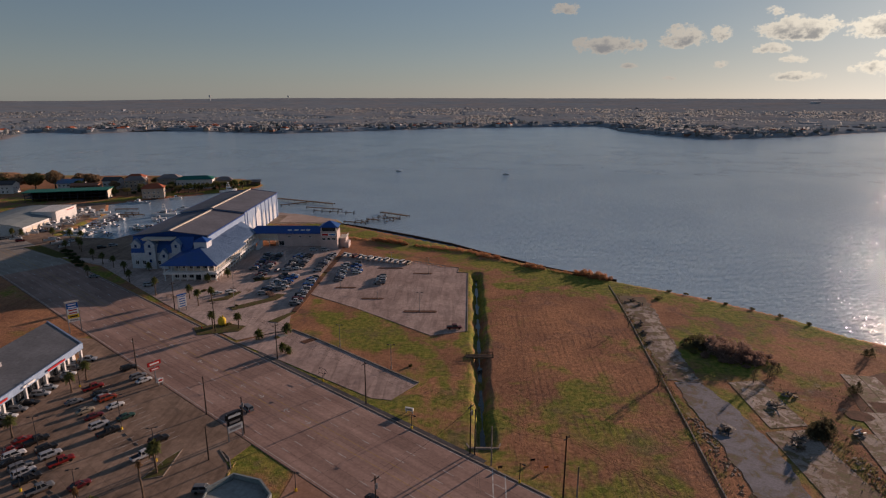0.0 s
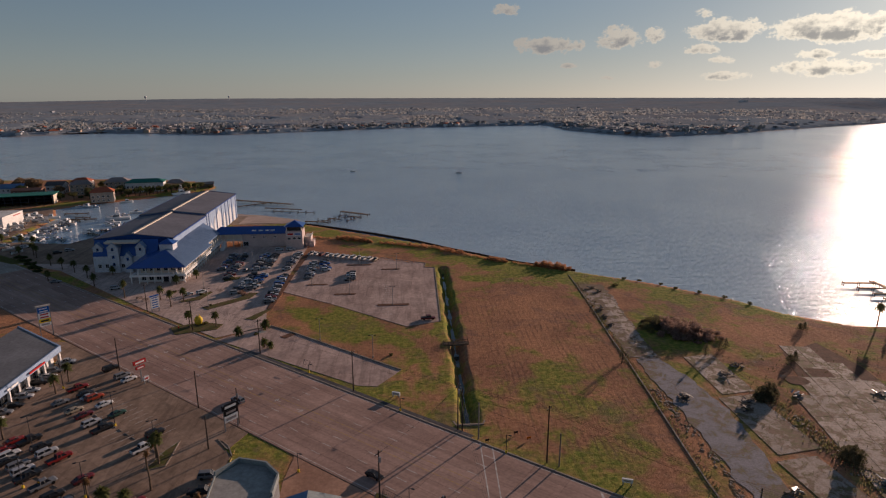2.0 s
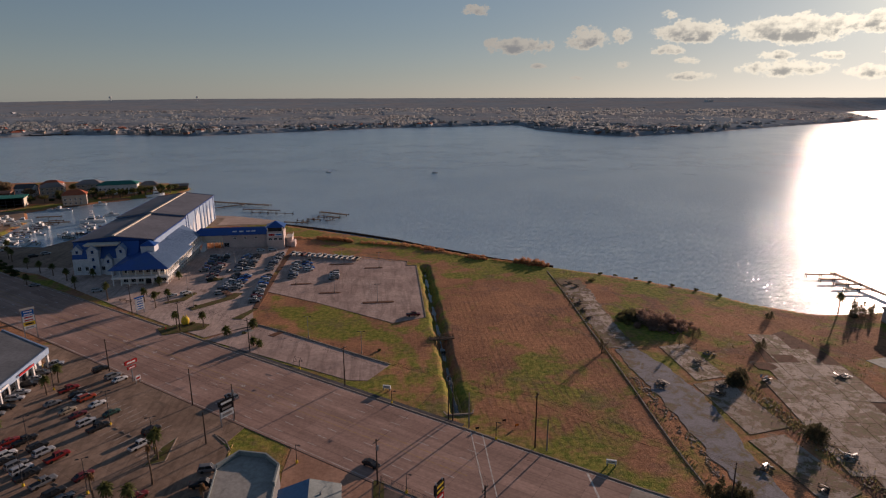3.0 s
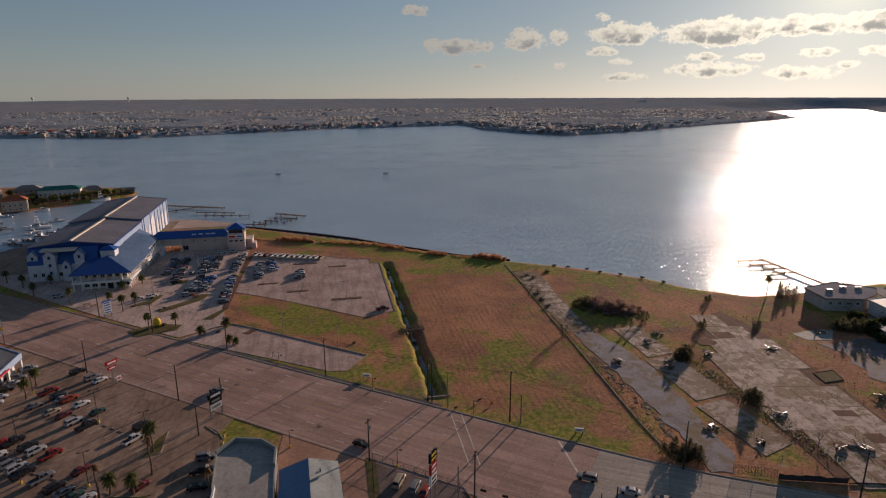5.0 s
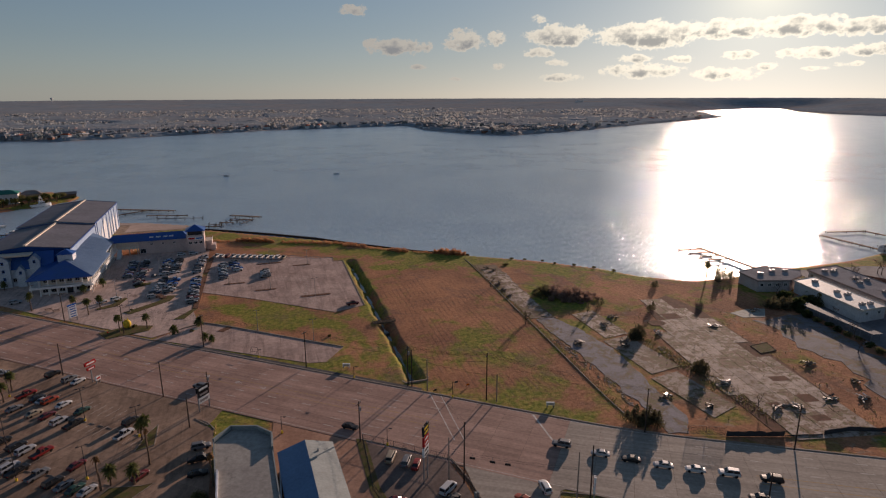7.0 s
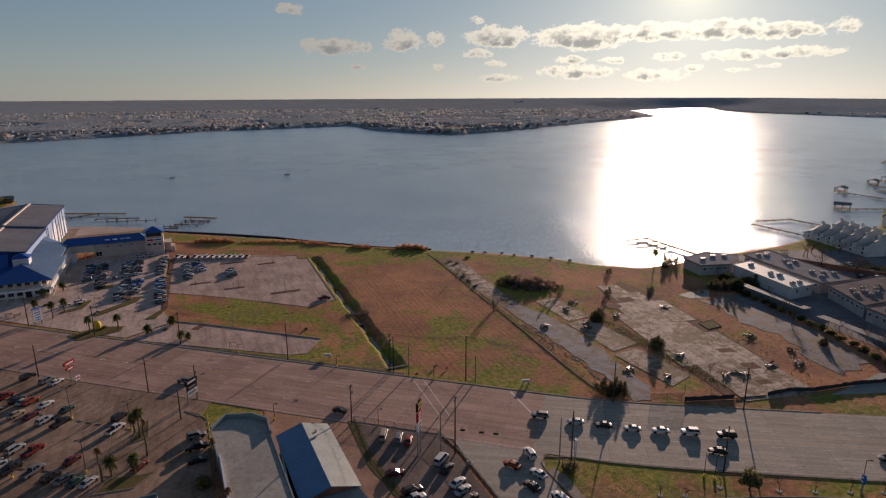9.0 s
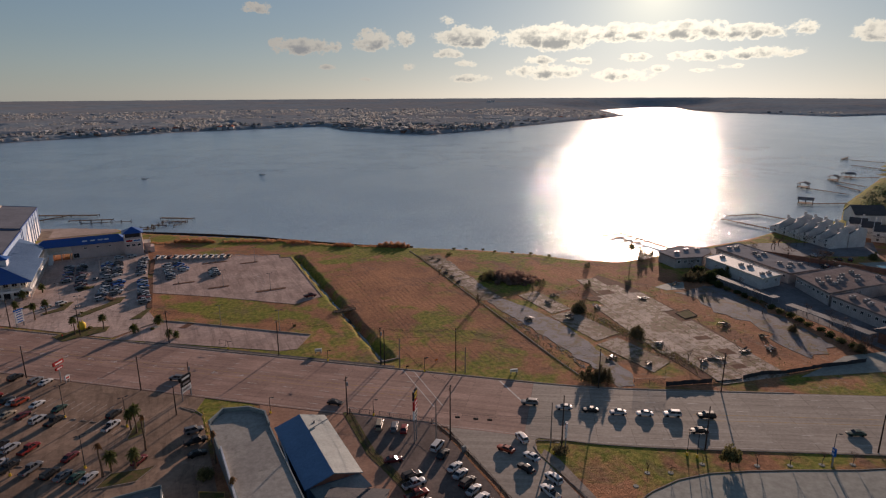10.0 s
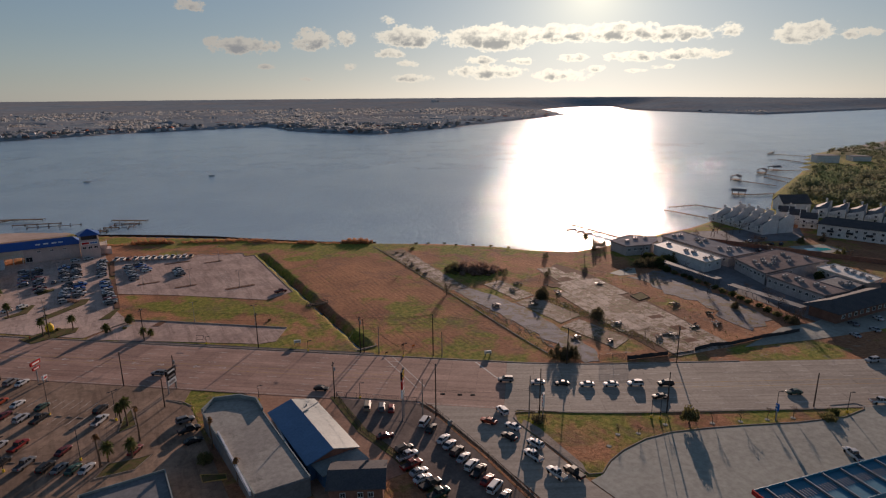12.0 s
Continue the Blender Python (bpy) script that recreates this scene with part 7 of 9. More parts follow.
pylon_sign(-138.2, 202.5, 40, 12, 4.2, ((11.8, 0.6, 4.6, CREAM, None), (10.3, 2.0, 3.6, BLUE_PAINT, WHITE_PAINT), (8.1, 2.1, 3.6, WHITE_PAINT, RED_PAINT), (6.2, 1.4, 3.6, YELLOW_PAINT, BLACK_PAINT), (4.8, 1.2, 3.6, WHITE_PAINT, GREY_METAL)), "tall multi-board shopping centre sign")
pylon_sign(-108.4, 225.4, 50, 6.8, 3.4, ((4.2, 5.0, 3.4, WHITE_PAINT, BLUE_PAINT), (6.9, 0.5, 3.8, BLUE_PAINT, None)), "white and blue restaurant sign by the driveway")
pylon_sign(-1.9, 81.6, 52, 15, 2.6, ((13.6, 2.2, 3.2, BLACK_PAINT, YELLOW_PAINT), (10.8, 2.4, 2.8, RED_PAINT, WHITE_PAINT), (8.0, 2.2, 2.8, WHITE_PAINT, BLACK_PAINT)), "tall narrow billboard tower of stacked boards")
pylon_sign(30.2, 60.6, 60, 8, 0.8, ((6.0, 4.0, 1.0, WHITE_PAINT, RED_PAINT),), "narrow white petrol price sign", 1)
pylon_sign(83, 26, 60, 5.4, 0.8, ((4.2, 2.0, 1.0, BLUE_PAINT, WHITE_PAINT),), "small blue and white sign on the island", 1)
for x, y in ((42.1, 102.5), (-10.2, 147)):
    pylon_sign(x, y, -20, 1.5, 2.2, ((1.2, 0.9, 2.4, WHITE_PAINT, GREY_METAL),), "white land-sale board on two posts")


def build_roadside():
    y = thing("yellow_statue", -86.4, 210, 0.2, 30, "large yellow upright roadside figure with a pale belly", "statue")
    body, n = Shape(), 14
    rings = [(0.0, .9, .7), (.5, 1.35, 1.0), (1.3, 1.6, 1.2), (2.2, 1.5, 1.1), (2.9, 1.05, .85), (3.2, .35, .3)]
    body.add([(math.cos(6.283 * j / n) * w, math.sin(6.283 * j / n) * d, z) for z, w, d in rings for j in range(n)],
             [(i * n + j, i * n + (j + 1) % n, (i + 1) * n + (j + 1) % n, (i + 1) * n + j) for i in range(len(rings) - 1) for j in range(n)] + [tuple(range(n - 1, -1, -1)), tuple(range(5 * n, 6 * n))])
    for sx in (-.5, .5):
        body.tube((sx, 0, 2.9), (sx, 0, 3.7), .18, .22, 8)
    body.smooth = True
    part("figure", body, YELLOW_PAINT, y)
    h = thing("fire_hydrant", -92.6, 206, 0, 0, "small red fire hydrant by the driveway", "hydrant")
    part("barrel", Shape().tube((0, 0, 0), (0, 0, .8), .2, .17, 8).tube((0, 0, .8), (0, 0, 1.0), .17, .05, 8).tube((-.3, 0, .55), (.3, 0, .55), .09, n=6), RED_PAINT, h)
    for x, yy, turn in ((-118.6, 240.4, 20), (-122, 242.6, 20)):
        b = thing("picnic_bench", x, yy, 0.08, turn, "weathered wooden picnic bench", "bench", "benches")
        part("seat", Shape().box((0, 0, .72), (2.6, .8, .08)), WOOD, b)
        for sy in (-.75, .75):
            part("side_bench", Shape().box((0, sy, .42), (2.6, .28, .07)), WOOD, b)
        for sx in (-.95, .95):
            part("leg", Shape().box((sx, 0, .36), (.1, 1.5, .1)).box((sx, 0, .36), (.1, .1, .72)), WOOD, b)
    easel = thing("sign_frame", -39.6, 169.4, 0.06, -35, "empty dark leaning sign frame on the vacant lot", "sign frame")
    for sx in (-1.3, 1.3):
        part("upright", Shape().tube((sx, 0, 0), (sx, .7, 1.9), .06, n=6), DARK_METAL, easel)
        part("prop", Shape().tube((sx, 1.7, 0), (sx, .7, 1.9), .05, n=6), DARK_METAL, easel)
    for z, dy in ((.5, .18), (1.9, .7)):
        part("crossbar", Shape().tube((-1.3, dy, z), (1.3, dy, z), .06, n=6), DARK_METAL, easel)
    bridge = thing("footbridge", ditch_middle(184), 184, 0, 1.4, "plank footbridge with low rails over the ditch", "footbridge")
    part("beam", Shape().box((0, -1.0, -0.1), (9.4, .25, .45)).box((0, 1.0, -0.1), (9.4, .25, .45)), WOOD, bridge)
    for i in range(30):
        part("plank", Shape().box((-4.5 + i * .31, 0, .17), (.28, 2.4, .08)), WOOD, bridge)
    for s in (-1.1, 1.1):
        rail(bridge, (-4.4, s), (4.4, s), .2, .9, WOOD, name="railing")
    culvert = thing("culvert_headwall", 9.6, 130.4, 0, 0, "concrete culvert headwall where the ditch meets the highway", "culvert")
    part("headwall", Shape().box((0, 0, -.7), (7.6, .5, 1.9)).box((-3.9, 1.1, -.8), (.4, 2.4, 1.6), 20).box((3.9, 1.1, -.8), (.4, 2.4, 1.6), -20), KERB, culvert)
    part("pipe", Shape().tube((0, .2, -1.6), (0, .6, -1.6), .6, .6, 14), BLACK_PAINT, culvert)
    cab = thing("utility_cabinet", 7.2, 72, 0, 10, "pale metal utility cabinet", "cabinet")
    part("body", Shape().box((0, 0, .75), (1.0, .7, 1.5)), LIGHT_METAL, cab)
    part("door", Shape().box((0, -.37, .75), (.8, .04, 1.2)), GREY_METAL, cab)
    for x, yy in ((23.8, 122.2), (21, 125), (13, 122)):
        r = thing("utility_marker", x, yy, 0, 15, "small orange marker barrier in the grass", "marker")
        part("board", Shape().box((0, 0, .6), (1.1, .08, .5)), material("orange paint", plain((.7, .2, .03))) if x > 23 else BLACK_PAINT, r)
        part("leg", Shape().box((-.4, 0, .3), (.08, .08, .6)).box((.4, 0, .3), (.08, .08, .6)), DARK_METAL, r)


build_roadside()


def mesh_fence(pts, h, label, mat, post_gap=3.0, screen=False, gap=.55, wire=.016):
    f = thing("fence", pts[0][0], pts[0][1], 0, 0, label, "fence")
    o = Vector(pts[0])
    for a, b in zip(pts, pts[1:]):
        a, b = Vector(a) - o, Vector(b) - o
        n = max(1, int((b - a).length / post_gap))
        for i in range(n):
            p = a.lerp(b, i / n)
            part("post", Shape().tube((p.x, p.y, -.1), (p.x, p.y, h + .05), .05, n=6), mat, f)
        turn, m, l = math.degrees(math.atan2((b - a).y, (b - a).x)), (a + b) / 2, (b - a).length
        if screen:
            # the cloth sags and leans from post to post
            rng, top, foot = random.Random(str(pts)), [], []
            for i in range(n * 2 + 1):
                p, k = a.lerp(b, i / (2 * n)), rng.uniform(.80, .98) if i % 2 else rng.uniform(.88, 1.0)
                foot.append((p.x, p.y, 0.0))
                top.append((p.x + rng.uniform(-.22, .22), p.y + rng.uniform(-.22, .22), h * k))
            c = len(top)
            part("screen", Shape().add(foot + top + [(x, y + .03, z) for x, y, z in foot + top], [(i, i + 1, c + i + 1, c + i) for i in range(c - 1)] + [(2 * c + i + 1, 2 * c + i, 3 * c + i, 3 * c + i + 1) for i in range(c - 1)]), mat, f, "dark screening cloth")
        else:
            s = Shape().box((m.x, m.y, h), (l, .05, .05), turn).box((m.x, m.y, .12), (l, .04, .04), turn)
            k = int(l / gap)
            for i in range(k):
                p, q = a.lerp(b, i / k), a.lerp(b, (i + 1) / k)
                s.tube((p.x, p.y, .1), (q.x, q.y, h), wire, n=3, caps=False).tube((q.x, q.y, .1), (p.x, p.y, h), wire, n=3, caps=False)
            part("wire_mesh", s, mat, f)
    return f


mesh_fence([(-12.8, 103.2), (5.4, 87.3), (7.2, 78.6), (7.2, 57.5), (5.8, 28)], 1.8, "chain-link fence round the used car lot", DARK_METAL)
mesh_fence([(-13, 103), (-14.4, 82.4), (-11.9, 68), (-10.6, 47)], 1.8, "weed-grown chain-link fence beside the used car lot", DARK_METAL)
mesh_fence([(104.2, 66.2), (111.9, 65.7), (121, 62.3), (134.3, 60.2), (145.8, 57.3), (152, 56)], 1.5, "sagging black-screened fence round the cleared site", DARK_METAL, screen=True)
mesh_fence([(70.2, 78.3), (74.6, 76.4), (79, 74.2)], 2.7, "dark wire mesh gate of the cleared site", DARK_METAL, 4.6, gap=.30, wire=.024)
mesh_fence([(79.2, 74.1), (93.8, 69.2)], 1.6, "black-screened fence beside the gate", DARK_METAL, screen=True)
mesh_fence([(94, 69.1), (104, 66.3)], .4, "fallen black screening cloth on the ground", DARK_METAL, screen=True)

# ---- motel and townhouses ----
MOTEL_WALL = material("brown painted motel wall", mottled((0.50, 0.46, 0.45), (0.43, 0.395, 0.385), 0.3, 7.0, 0.01), 0.85)
POOL = material("pool water", plain((0.05, 0.42, 0.45), 0.08), 0.1, spec=0.6)


TAR_ROOF = material("dull tar and gravel roof", mottled((0.36, 0.345, 0.345), (0.30, 0.285, 0.285), 0.12, 12.0, 0.02, (0.14, 0.13, 0.125)), 0.95, spec=0.0)


def roof_units(parent, spots, z):
    for x, y, w in spots:
        u = part("air_conditioner", Shape().box((x, y, z + 0.6), (w * 1.1, 1.5, 1.1)), GREY_METAL, parent, "grey rooftop cooling unit")
        part("fan_cowl", Shape().tube((x, y, z + 1.1), (x, y, z + 1.3), 0.45, n=10), DARK_METAL, u)


def flat_wing(poly, h, roof, label, units=(), wall=None, windows=()):
    cx, cy = sum(p[0] for p in poly) / len(poly), sum(p[1] for p in poly) / len(poly)
    loc = [(x - cx, y - cy) for x, y in poly]
    w = thing("motel_wing", cx, cy, 0, 0, label, "motel building", "motel wings")
    part("wall", Shape().prism([(x * .965, y * .965) for x, y in loc], 0, h - .35), wall or MOTEL_WALL, w)
    part("roof", Shape().prism(loc, h - .35, h), roof, w)
    ring = loc + [loc[0]]
    part("roof_edge", Shape().wall_strip(ring, .3, h - .5, h + .22), CREAM if roof is WHITE_ROOF else BROWN_ROOF, w)
    roof_units(w, [(x - cx, y - cy, s) for x, y, s in units], h)
    for a, b, n, z in windows:
        a, b = Vector(poly[a]) * .965 + Vector((cx, cy)) * .035 - Vector((cx, cy)), Vector(poly[b]) * .965 + Vector((cx, cy)) * .035 - Vector((cx, cy))
        turn = math.degrees(math.atan2((b - a).y, (b - a).x))
        for i in range(n):
            p = a.lerp(b, (i + .5) / n)
            window(w, p.x, p.y, z, 1.5, 1.3, turn)
    return w


flat_wing([(181.4, 165), (195.8, 160.6), (206.3, 164.1), (214, 171.3), (204.1, 183.1), (184.1, 179.3)], 5.5, TAR_ROOF, "flat-roofed motel wing at the water's edge", ((190, 172, 2), (199, 174, 2.2), (205, 172, 2), (203, 178, 2)), windows=((0, 1, 4, 3.4),))
flat_wing([(189.2, 121.4), (203.5, 121.7), (210.6, 161), (197.3, 160.2)], 5.5, WHITE_ROOF, "motel wing with a bright white roof", ((204, 155, 2.2), (200, 141, 2), (201, 137, 2.4), (195, 126, 2), (199, 125.6, 1.8)), WHITE_WALL, ((0, 1, 2, 3.4),))
flat_wing([(208, 121), (227.3, 119), (238.2, 172.3), (217.9, 171)], 5.5, TAR_ROOF, "grey-roofed motel wing with rooftop coolers", ((223, 166, 2), (226, 164, 2), (229, 166, 2), (225, 152, 2), (228, 149, 2), (221, 147, 2), (219, 134, 2), (223, 131, 2), (226, 128, 2), (216, 127, 2)), windows=((3, 0, 9, 3.4),))
flat_wing([(194.5, 94.7), (216.1, 93.1), (241.3, 90), (243.1, 116.6), (206.8, 118)], 5.8, BROWN_ROOF, "long motel wing with a brown gravel roof", ((208, 108, 2), (211, 105, 2), (209, 101, 2), (215, 108, 2), (214, 102, 2), (219, 105, 2), (224, 107, 2), (229, 103, 2), (233, 108, 2), (204, 104, 2), (222, 99, 2), (236, 98, 2)), windows=((4, 0, 8, 3.6), (0, 1, 6, 3.4)))
flat_wing([(185.2, 63.9), (199.6, 61.5), (206.6, 91.6), (193.3, 93.4)], 5.6, BROWN_ROOF, "motel wing with brown gravel roof by the court", ((197, 87, 2.6), (198, 82, 2.8), (195, 79, 2.6), (196, 73, 2.8), (193, 69, 2.4)), windows=((3, 0, 9, 3.4), (0, 1, 4, 3.4)))
flat_wing([(217.7, 62.4), (231.8, 62.2), (239, 85.9), (226, 88)], 5.5, WHITE_ROOF, "motel wing with white roof beyond the court", ((231, 83, 2), (231, 77, 2), (229, 73, 2), (228, 69, 2), (225, 65, 2)), WHITE_WALL, ((3, 0, 6, 3.4),))
flat_wing([(201.8, 62.4), (216, 63), (219, 76), (204.6, 77.2)], 5.2, GREY_ROOF, "low grey-roofed motel hall", ((209, 69, 2), (212, 67, 2), (208, 66, 2)))
office = thing("motel_office", 192, 56, 0, -6, "motel office with a dark shingled hip roof", "motel building", "motel wings")
part("wall", Shape().box((0, 0, 2.4), (40, 11, 4.8)), BRICK_WALL, office, "brown brick wall")
part("roof", gable_roof(-21, 21, -6.4, 6.4, 4.7, 7.6, along="x", over=.8, hip=6), DARK_ROOF, office, "dark shingle hip roof")
for i in range(9):
    window(office, -16 + i * 4, -5.55, 2.3, 1.8, 1.5)
wing2 = thing("motel_office_annex", 222, 50, 0, -38, "dark-roofed annex of the motel office", "motel building", "motel wings")
part("wall", Shape().box((0, 0, 2.6), (24, 12, 5.2)), BRICK_WALL, wing2)
part("roof", gable_roof(-12.6, 12.6, -6.6, 6.6, 5.1, 8.4, along="x", over=.8, hip=3), DARK_ROOF, wing2)
for a, b, n in (((182, 145), (178, 106.5), 9), ((174.8, 99), (171.8, 65), 8)):
    a, b = Vector(a), Vector(b)
    m, l, turn = (a + b) / 2, (b - a).length, math.degrees(math.atan2((b - a).y, (b - a).x))
    c = thing("carport", m.x, m.y, 0, turn, "long carport with grey flat metal roof on posts", "carport", "carports")
    part("roof", Shape().box((0, 0, 2.9), (l, 4.2, .22)), GREY_ROOF, c, "grey corrugated roof")
    for i in range(n):
        for s in (-1.9, 1.9):
            part("post", Shape().box((-l / 2 + .6 + i * (l - 1.2) / (n - 1), s, 1.4), (.14, .14, 2.8)), GREY_METAL, c)
WALLS_M = thing("garden_wall", 266, 112, 0, -68, "long dark boundary wall behind the motel", "wall")
part("wall", Shape().box((0, 0, 1.3), (120, .3, 2.6)), BRICK_WALL, WALLS_M)
for n, (x, y) in enumerate(((228, 132), (232, 134), (224, 125), (250, 130), (254, 132), (256, 126), (247, 122), (262, 132), (272, 136), (276, 132), (268, 147), (280, 146), (222, 139))):
    car(["sedan", "suv"][n % 2], ["white", "grey", "silver", "black", "navy"][n % 5], x, y, 20 + (n * 40) % 90, "parked in the motel court", "cars in the motel court", 0.05)
pool = thing("swimming_pool", 284, 115.5, 0, -20, "turquoise swimming pool with a pale deck", "swimming pool")
part("deck", Shape().box((0, 0, .04), (24, 17, .12)), LOT_GREY, pool, "pale concrete deck")
part("pool_water", Shape().prism([(-8, -2), (-2, -4), (6, -4), (7, 0), (2, 3), (-3, 2), (-7, 3)], .05, .13), POOL, pool, "turquoise water")


def townhouse(x, y, turn, w, d, h, label, group, roof=None, wall=None, pitch=3.0):
    """One unit: tall white party walls with a single dark roof slope between them."""
    key = ("townhouse", w, d, h, label)
    if key in PROTO:
        return copy_thing(PROTO[key], pose(x, y, 0, 0, 0, turn))
    t = thing("townhouse", x, y, 0, turn, label, "townhouse", group)
    s = Shape()
    prof = [(-d / 2, 0), (d / 2, 0), (d / 2, h - pitch * .4), (d * .12, h + pitch * .5), (-d * .05, h + pitch * .5), (-d / 2, h - pitch)]
    for sx in (-w / 2, w / 2 - .3):
        s.add([(sx, b, z) for b, z in prof] + [(sx + .3, b, z) for b, z in prof], [tuple(range(5, -1, -1)), tuple(range(6, 12))] + [(i, (i + 1) % 6, 6 + (i + 1) % 6, 6 + i) for i in range(6)])
    part("party_wall", s, wall or WHITE_WALL, t, "tall white stepped party walls")
    part("front_wall", Shape().box((0, 0, (h - pitch) / 2), (w - .7, d - 1.6, h - pitch)), wall or WHITE_WALL, t)
    part("roof", Shape().add([(-w / 2 + .3, -d / 2 + .4, h - pitch - .2), (w / 2 - .3, -d / 2 + .4, h - pitch - .2), (w / 2 - .3, 0, h), (-w / 2 + .3, 0, h), (w / 2 - .3, d / 2 - .4, h - pitch * .6), (-w / 2 + .3, d / 2 - .4, h - pitch * .6)], [(0, 1, 2, 3), (3, 2, 4, 5)]), roof or DARK_ROOF, t, "dark sloping roof")
    part("chimney", Shape().box((w * .22, d * .12, h + .9), (1.1, 1.1, 2.4)), wall or WHITE_WALL, t)
    bal = part("balcony", Shape().box((0, -d / 2 - .2, 3.2), (w - 1, 1.8, .2)), WHITE_PAINT, t)
    rail(bal, (-w / 2 + .6, -d / 2 - 1), (w / 2 - .6, -d / 2 - 1), 3.3, 1.0, DARK_METAL)
    for z in (1.6, 4.6):
        for sx in (-w * .22, w * .22):
            window(t, sx, -d / 2 + .76, z, 1.3, 1.5)
    PROTO[key] = t
    return t


def saw_house(x, y, turn, w, d, h, label, group):
    """A shed-roofed unit: white walls that rise to one corner, with a grey slope falling away."""
    key = ("saw", w, d, h, label)
    if key in PROTO:
        return copy_thing(PROTO[key], pose(x, y, 0, 0, 0, turn))
    t = thing("townhouse", x, y, 0, turn, label, "townhouse", group)
    low, high, rear = h - 2.6, h + 2.2, h - 3.4
    plan = [(-d / 2, -w / 2, low + .9), (d * .1, -w / 2, high), (d / 2, -w / 2, high - 1.4), (d / 2, w / 2, rear), (-d / 2, w / 2, low - 2.2)]
    n = len(plan)
    part("wall", Shape().add([(a, b, 0) for a, b, c in plan] + plan, [(i, (i + 1) % n, n + (i + 1) % n, n + i) for i in range(n)]), WHITE_WALL, t, "tall white slanting walls")
    part("roof", Shape().add([(a * .97, b * .94, c - .25) for a, b, c in plan], [(0, 1, 4), (1, 2, 3), (1, 3, 4)]), GREY_ROOF, t, "grey sloping roof")
    part("chimney", Shape().box((d * .2, -w * .2, high - .2), (1.2, 1.2, 2.2)), WHITE_WALL, t)
    for z in (1.7, 4.4):
        window(t, -d / 2 - .04, -w * .12, z, 1.5, 1.5, -90)
    bal = part("balcony", Shape().box((-d / 2 - .8, w * .05, 2.9), (1.5, w * .7, .2)), WHITE_PAINT, t)
    rail(bal, (-d / 2 - 1.5, -w * .3), (-d / 2 - 1.5, w * .4), 3.0, 1.0, GREY_METAL)
    PROTO[key] = t
    return t


for i in range(6):
    saw_house(298.5 + i * 2.3, 155 + i * 7.9, -16, 7.9, 11.5, 8.2, "white waterfront townhouse with slanting roof", "townhouses by the pier")
    saw_house(310.5 + i * 2.3, 151.6 + i * 7.9, -16, 7.9, 11.5, 9.8, "tall white townhouse with slanting grey roof", "townhouses by the pier")
for i in range(3):
    townhouse(351 - i * 5.4, 171 - i * 10.4, -63, 10.6, 15, 9.6, "white townhouse with steep dark roof", "townhouses by the court")
for i in range(7):
    saw_house(385 + i * 3.4, 164 - i * 10, 18, 10, 17, 9.4, "grey-white townhouse with sawtooth roof", "townhouse row")
gh = thing("waterfront_house", 388, 187, 0, -35, "large waterfront house with dark gable roof", "house")
part("wall", gable_walls(-10, 10, -8, 8, 6.5, 12, "x"), WHITE_WALL, gh)
part("roof", gable_roof(-10, 10, -8, 8, 6.5, 12.2, "x"), DARK_ROOF, gh)
apt = thing("apartment_block", 332.5, 105, 0, 105, "long white apartment block with dark roof", "apartment block")
part("wall", Shape().box((0, 0, 3.9), (62, 13, 7.8)), WHITE_WALL, apt)
part("roof", gable_roof(-31, 31, -6.8, 6.8, 7.8, 11.4, along="x", over=.8, hip=3), DARK_ROOF, apt)
for i in range(14):
    for z in (1.9, 5.3):
        window(apt, -28 + i * 4.3, 6.55, z, 1.5, 1.5, 180)
for i in range(6):
    part("balcony", Shape().box((-26 + i * 10, 7.3, 3.9), (3.4, 1.6, 1.1)), DARK_METAL, apt, "dark railed balcony")


def woods(name, spots, mat, label, size, seed, leaf=14):
    """Crowded distant tree crowns, each a few lumps with ragged leaves."""
    rng = random.Random(seed)
    s = Shape()
    for x, y, z, k in spots:
        h = size * k
        for _ in range(3):
            c = (x + rng.gauss(0, h * .22), y + rng.gauss(0, h * .22), z + h * rng.uniform(.45, .75))
            s.clump(c, h * rng.uniform(.10, .17), rng.uniform(.6, .9), rng)
            if leaf:
                leaves(s, c, (h * .40, h * .40, h * .30), leaf, h * .042, rng, .35)
    tagged(part(name, s, mat), label, "woods", kind="stuff")


WOODS = material("mixed winter woods", mottled((0.185, 0.235, 0.13), (0.265, 0.25, 0.17), 0.03, 6.0, 0.3, island=0.08), 0.9, spec=0.0, thin=0.55)
rng = random.Random(77)
near_trees = []
while len(near_trees) < 1500:
    x, y = 395 + 700 * rng.random() ** 1.5, rng.uniform(60, 430)
    sd = float(lake_distance(np.array([x]), np.array([y]))[0])
    if sd < 14 or (x < 425 and y < 195) or (690 < x < 840 and y > 285):
        continue
    near_trees.append((x, y, -.5, rng.uniform(.75, 1.3) * (1.0 if x < 620 else .7)))
woods("woods_east", near_trees, WOODS, "mixed green and brown winter woods along the shore", 12, 3, 60)

for x, y, w, h in ((746, 338, 26, 9), (800, 323, 22, 6)):
    t = thing("waterside_block", x, y, 0, -40, "pale grey flat-roofed block beyond the shore woods", "building", "blocks beyond the woods")
    part("wall", Shape().box((0, 0, h / 2), (w, 18, h)), WHITE_WALL, t)
    part("roof", Shape().box((0, 0, h + .2), (w + .8, 18.8, .5)), GREY_ROOF, t)

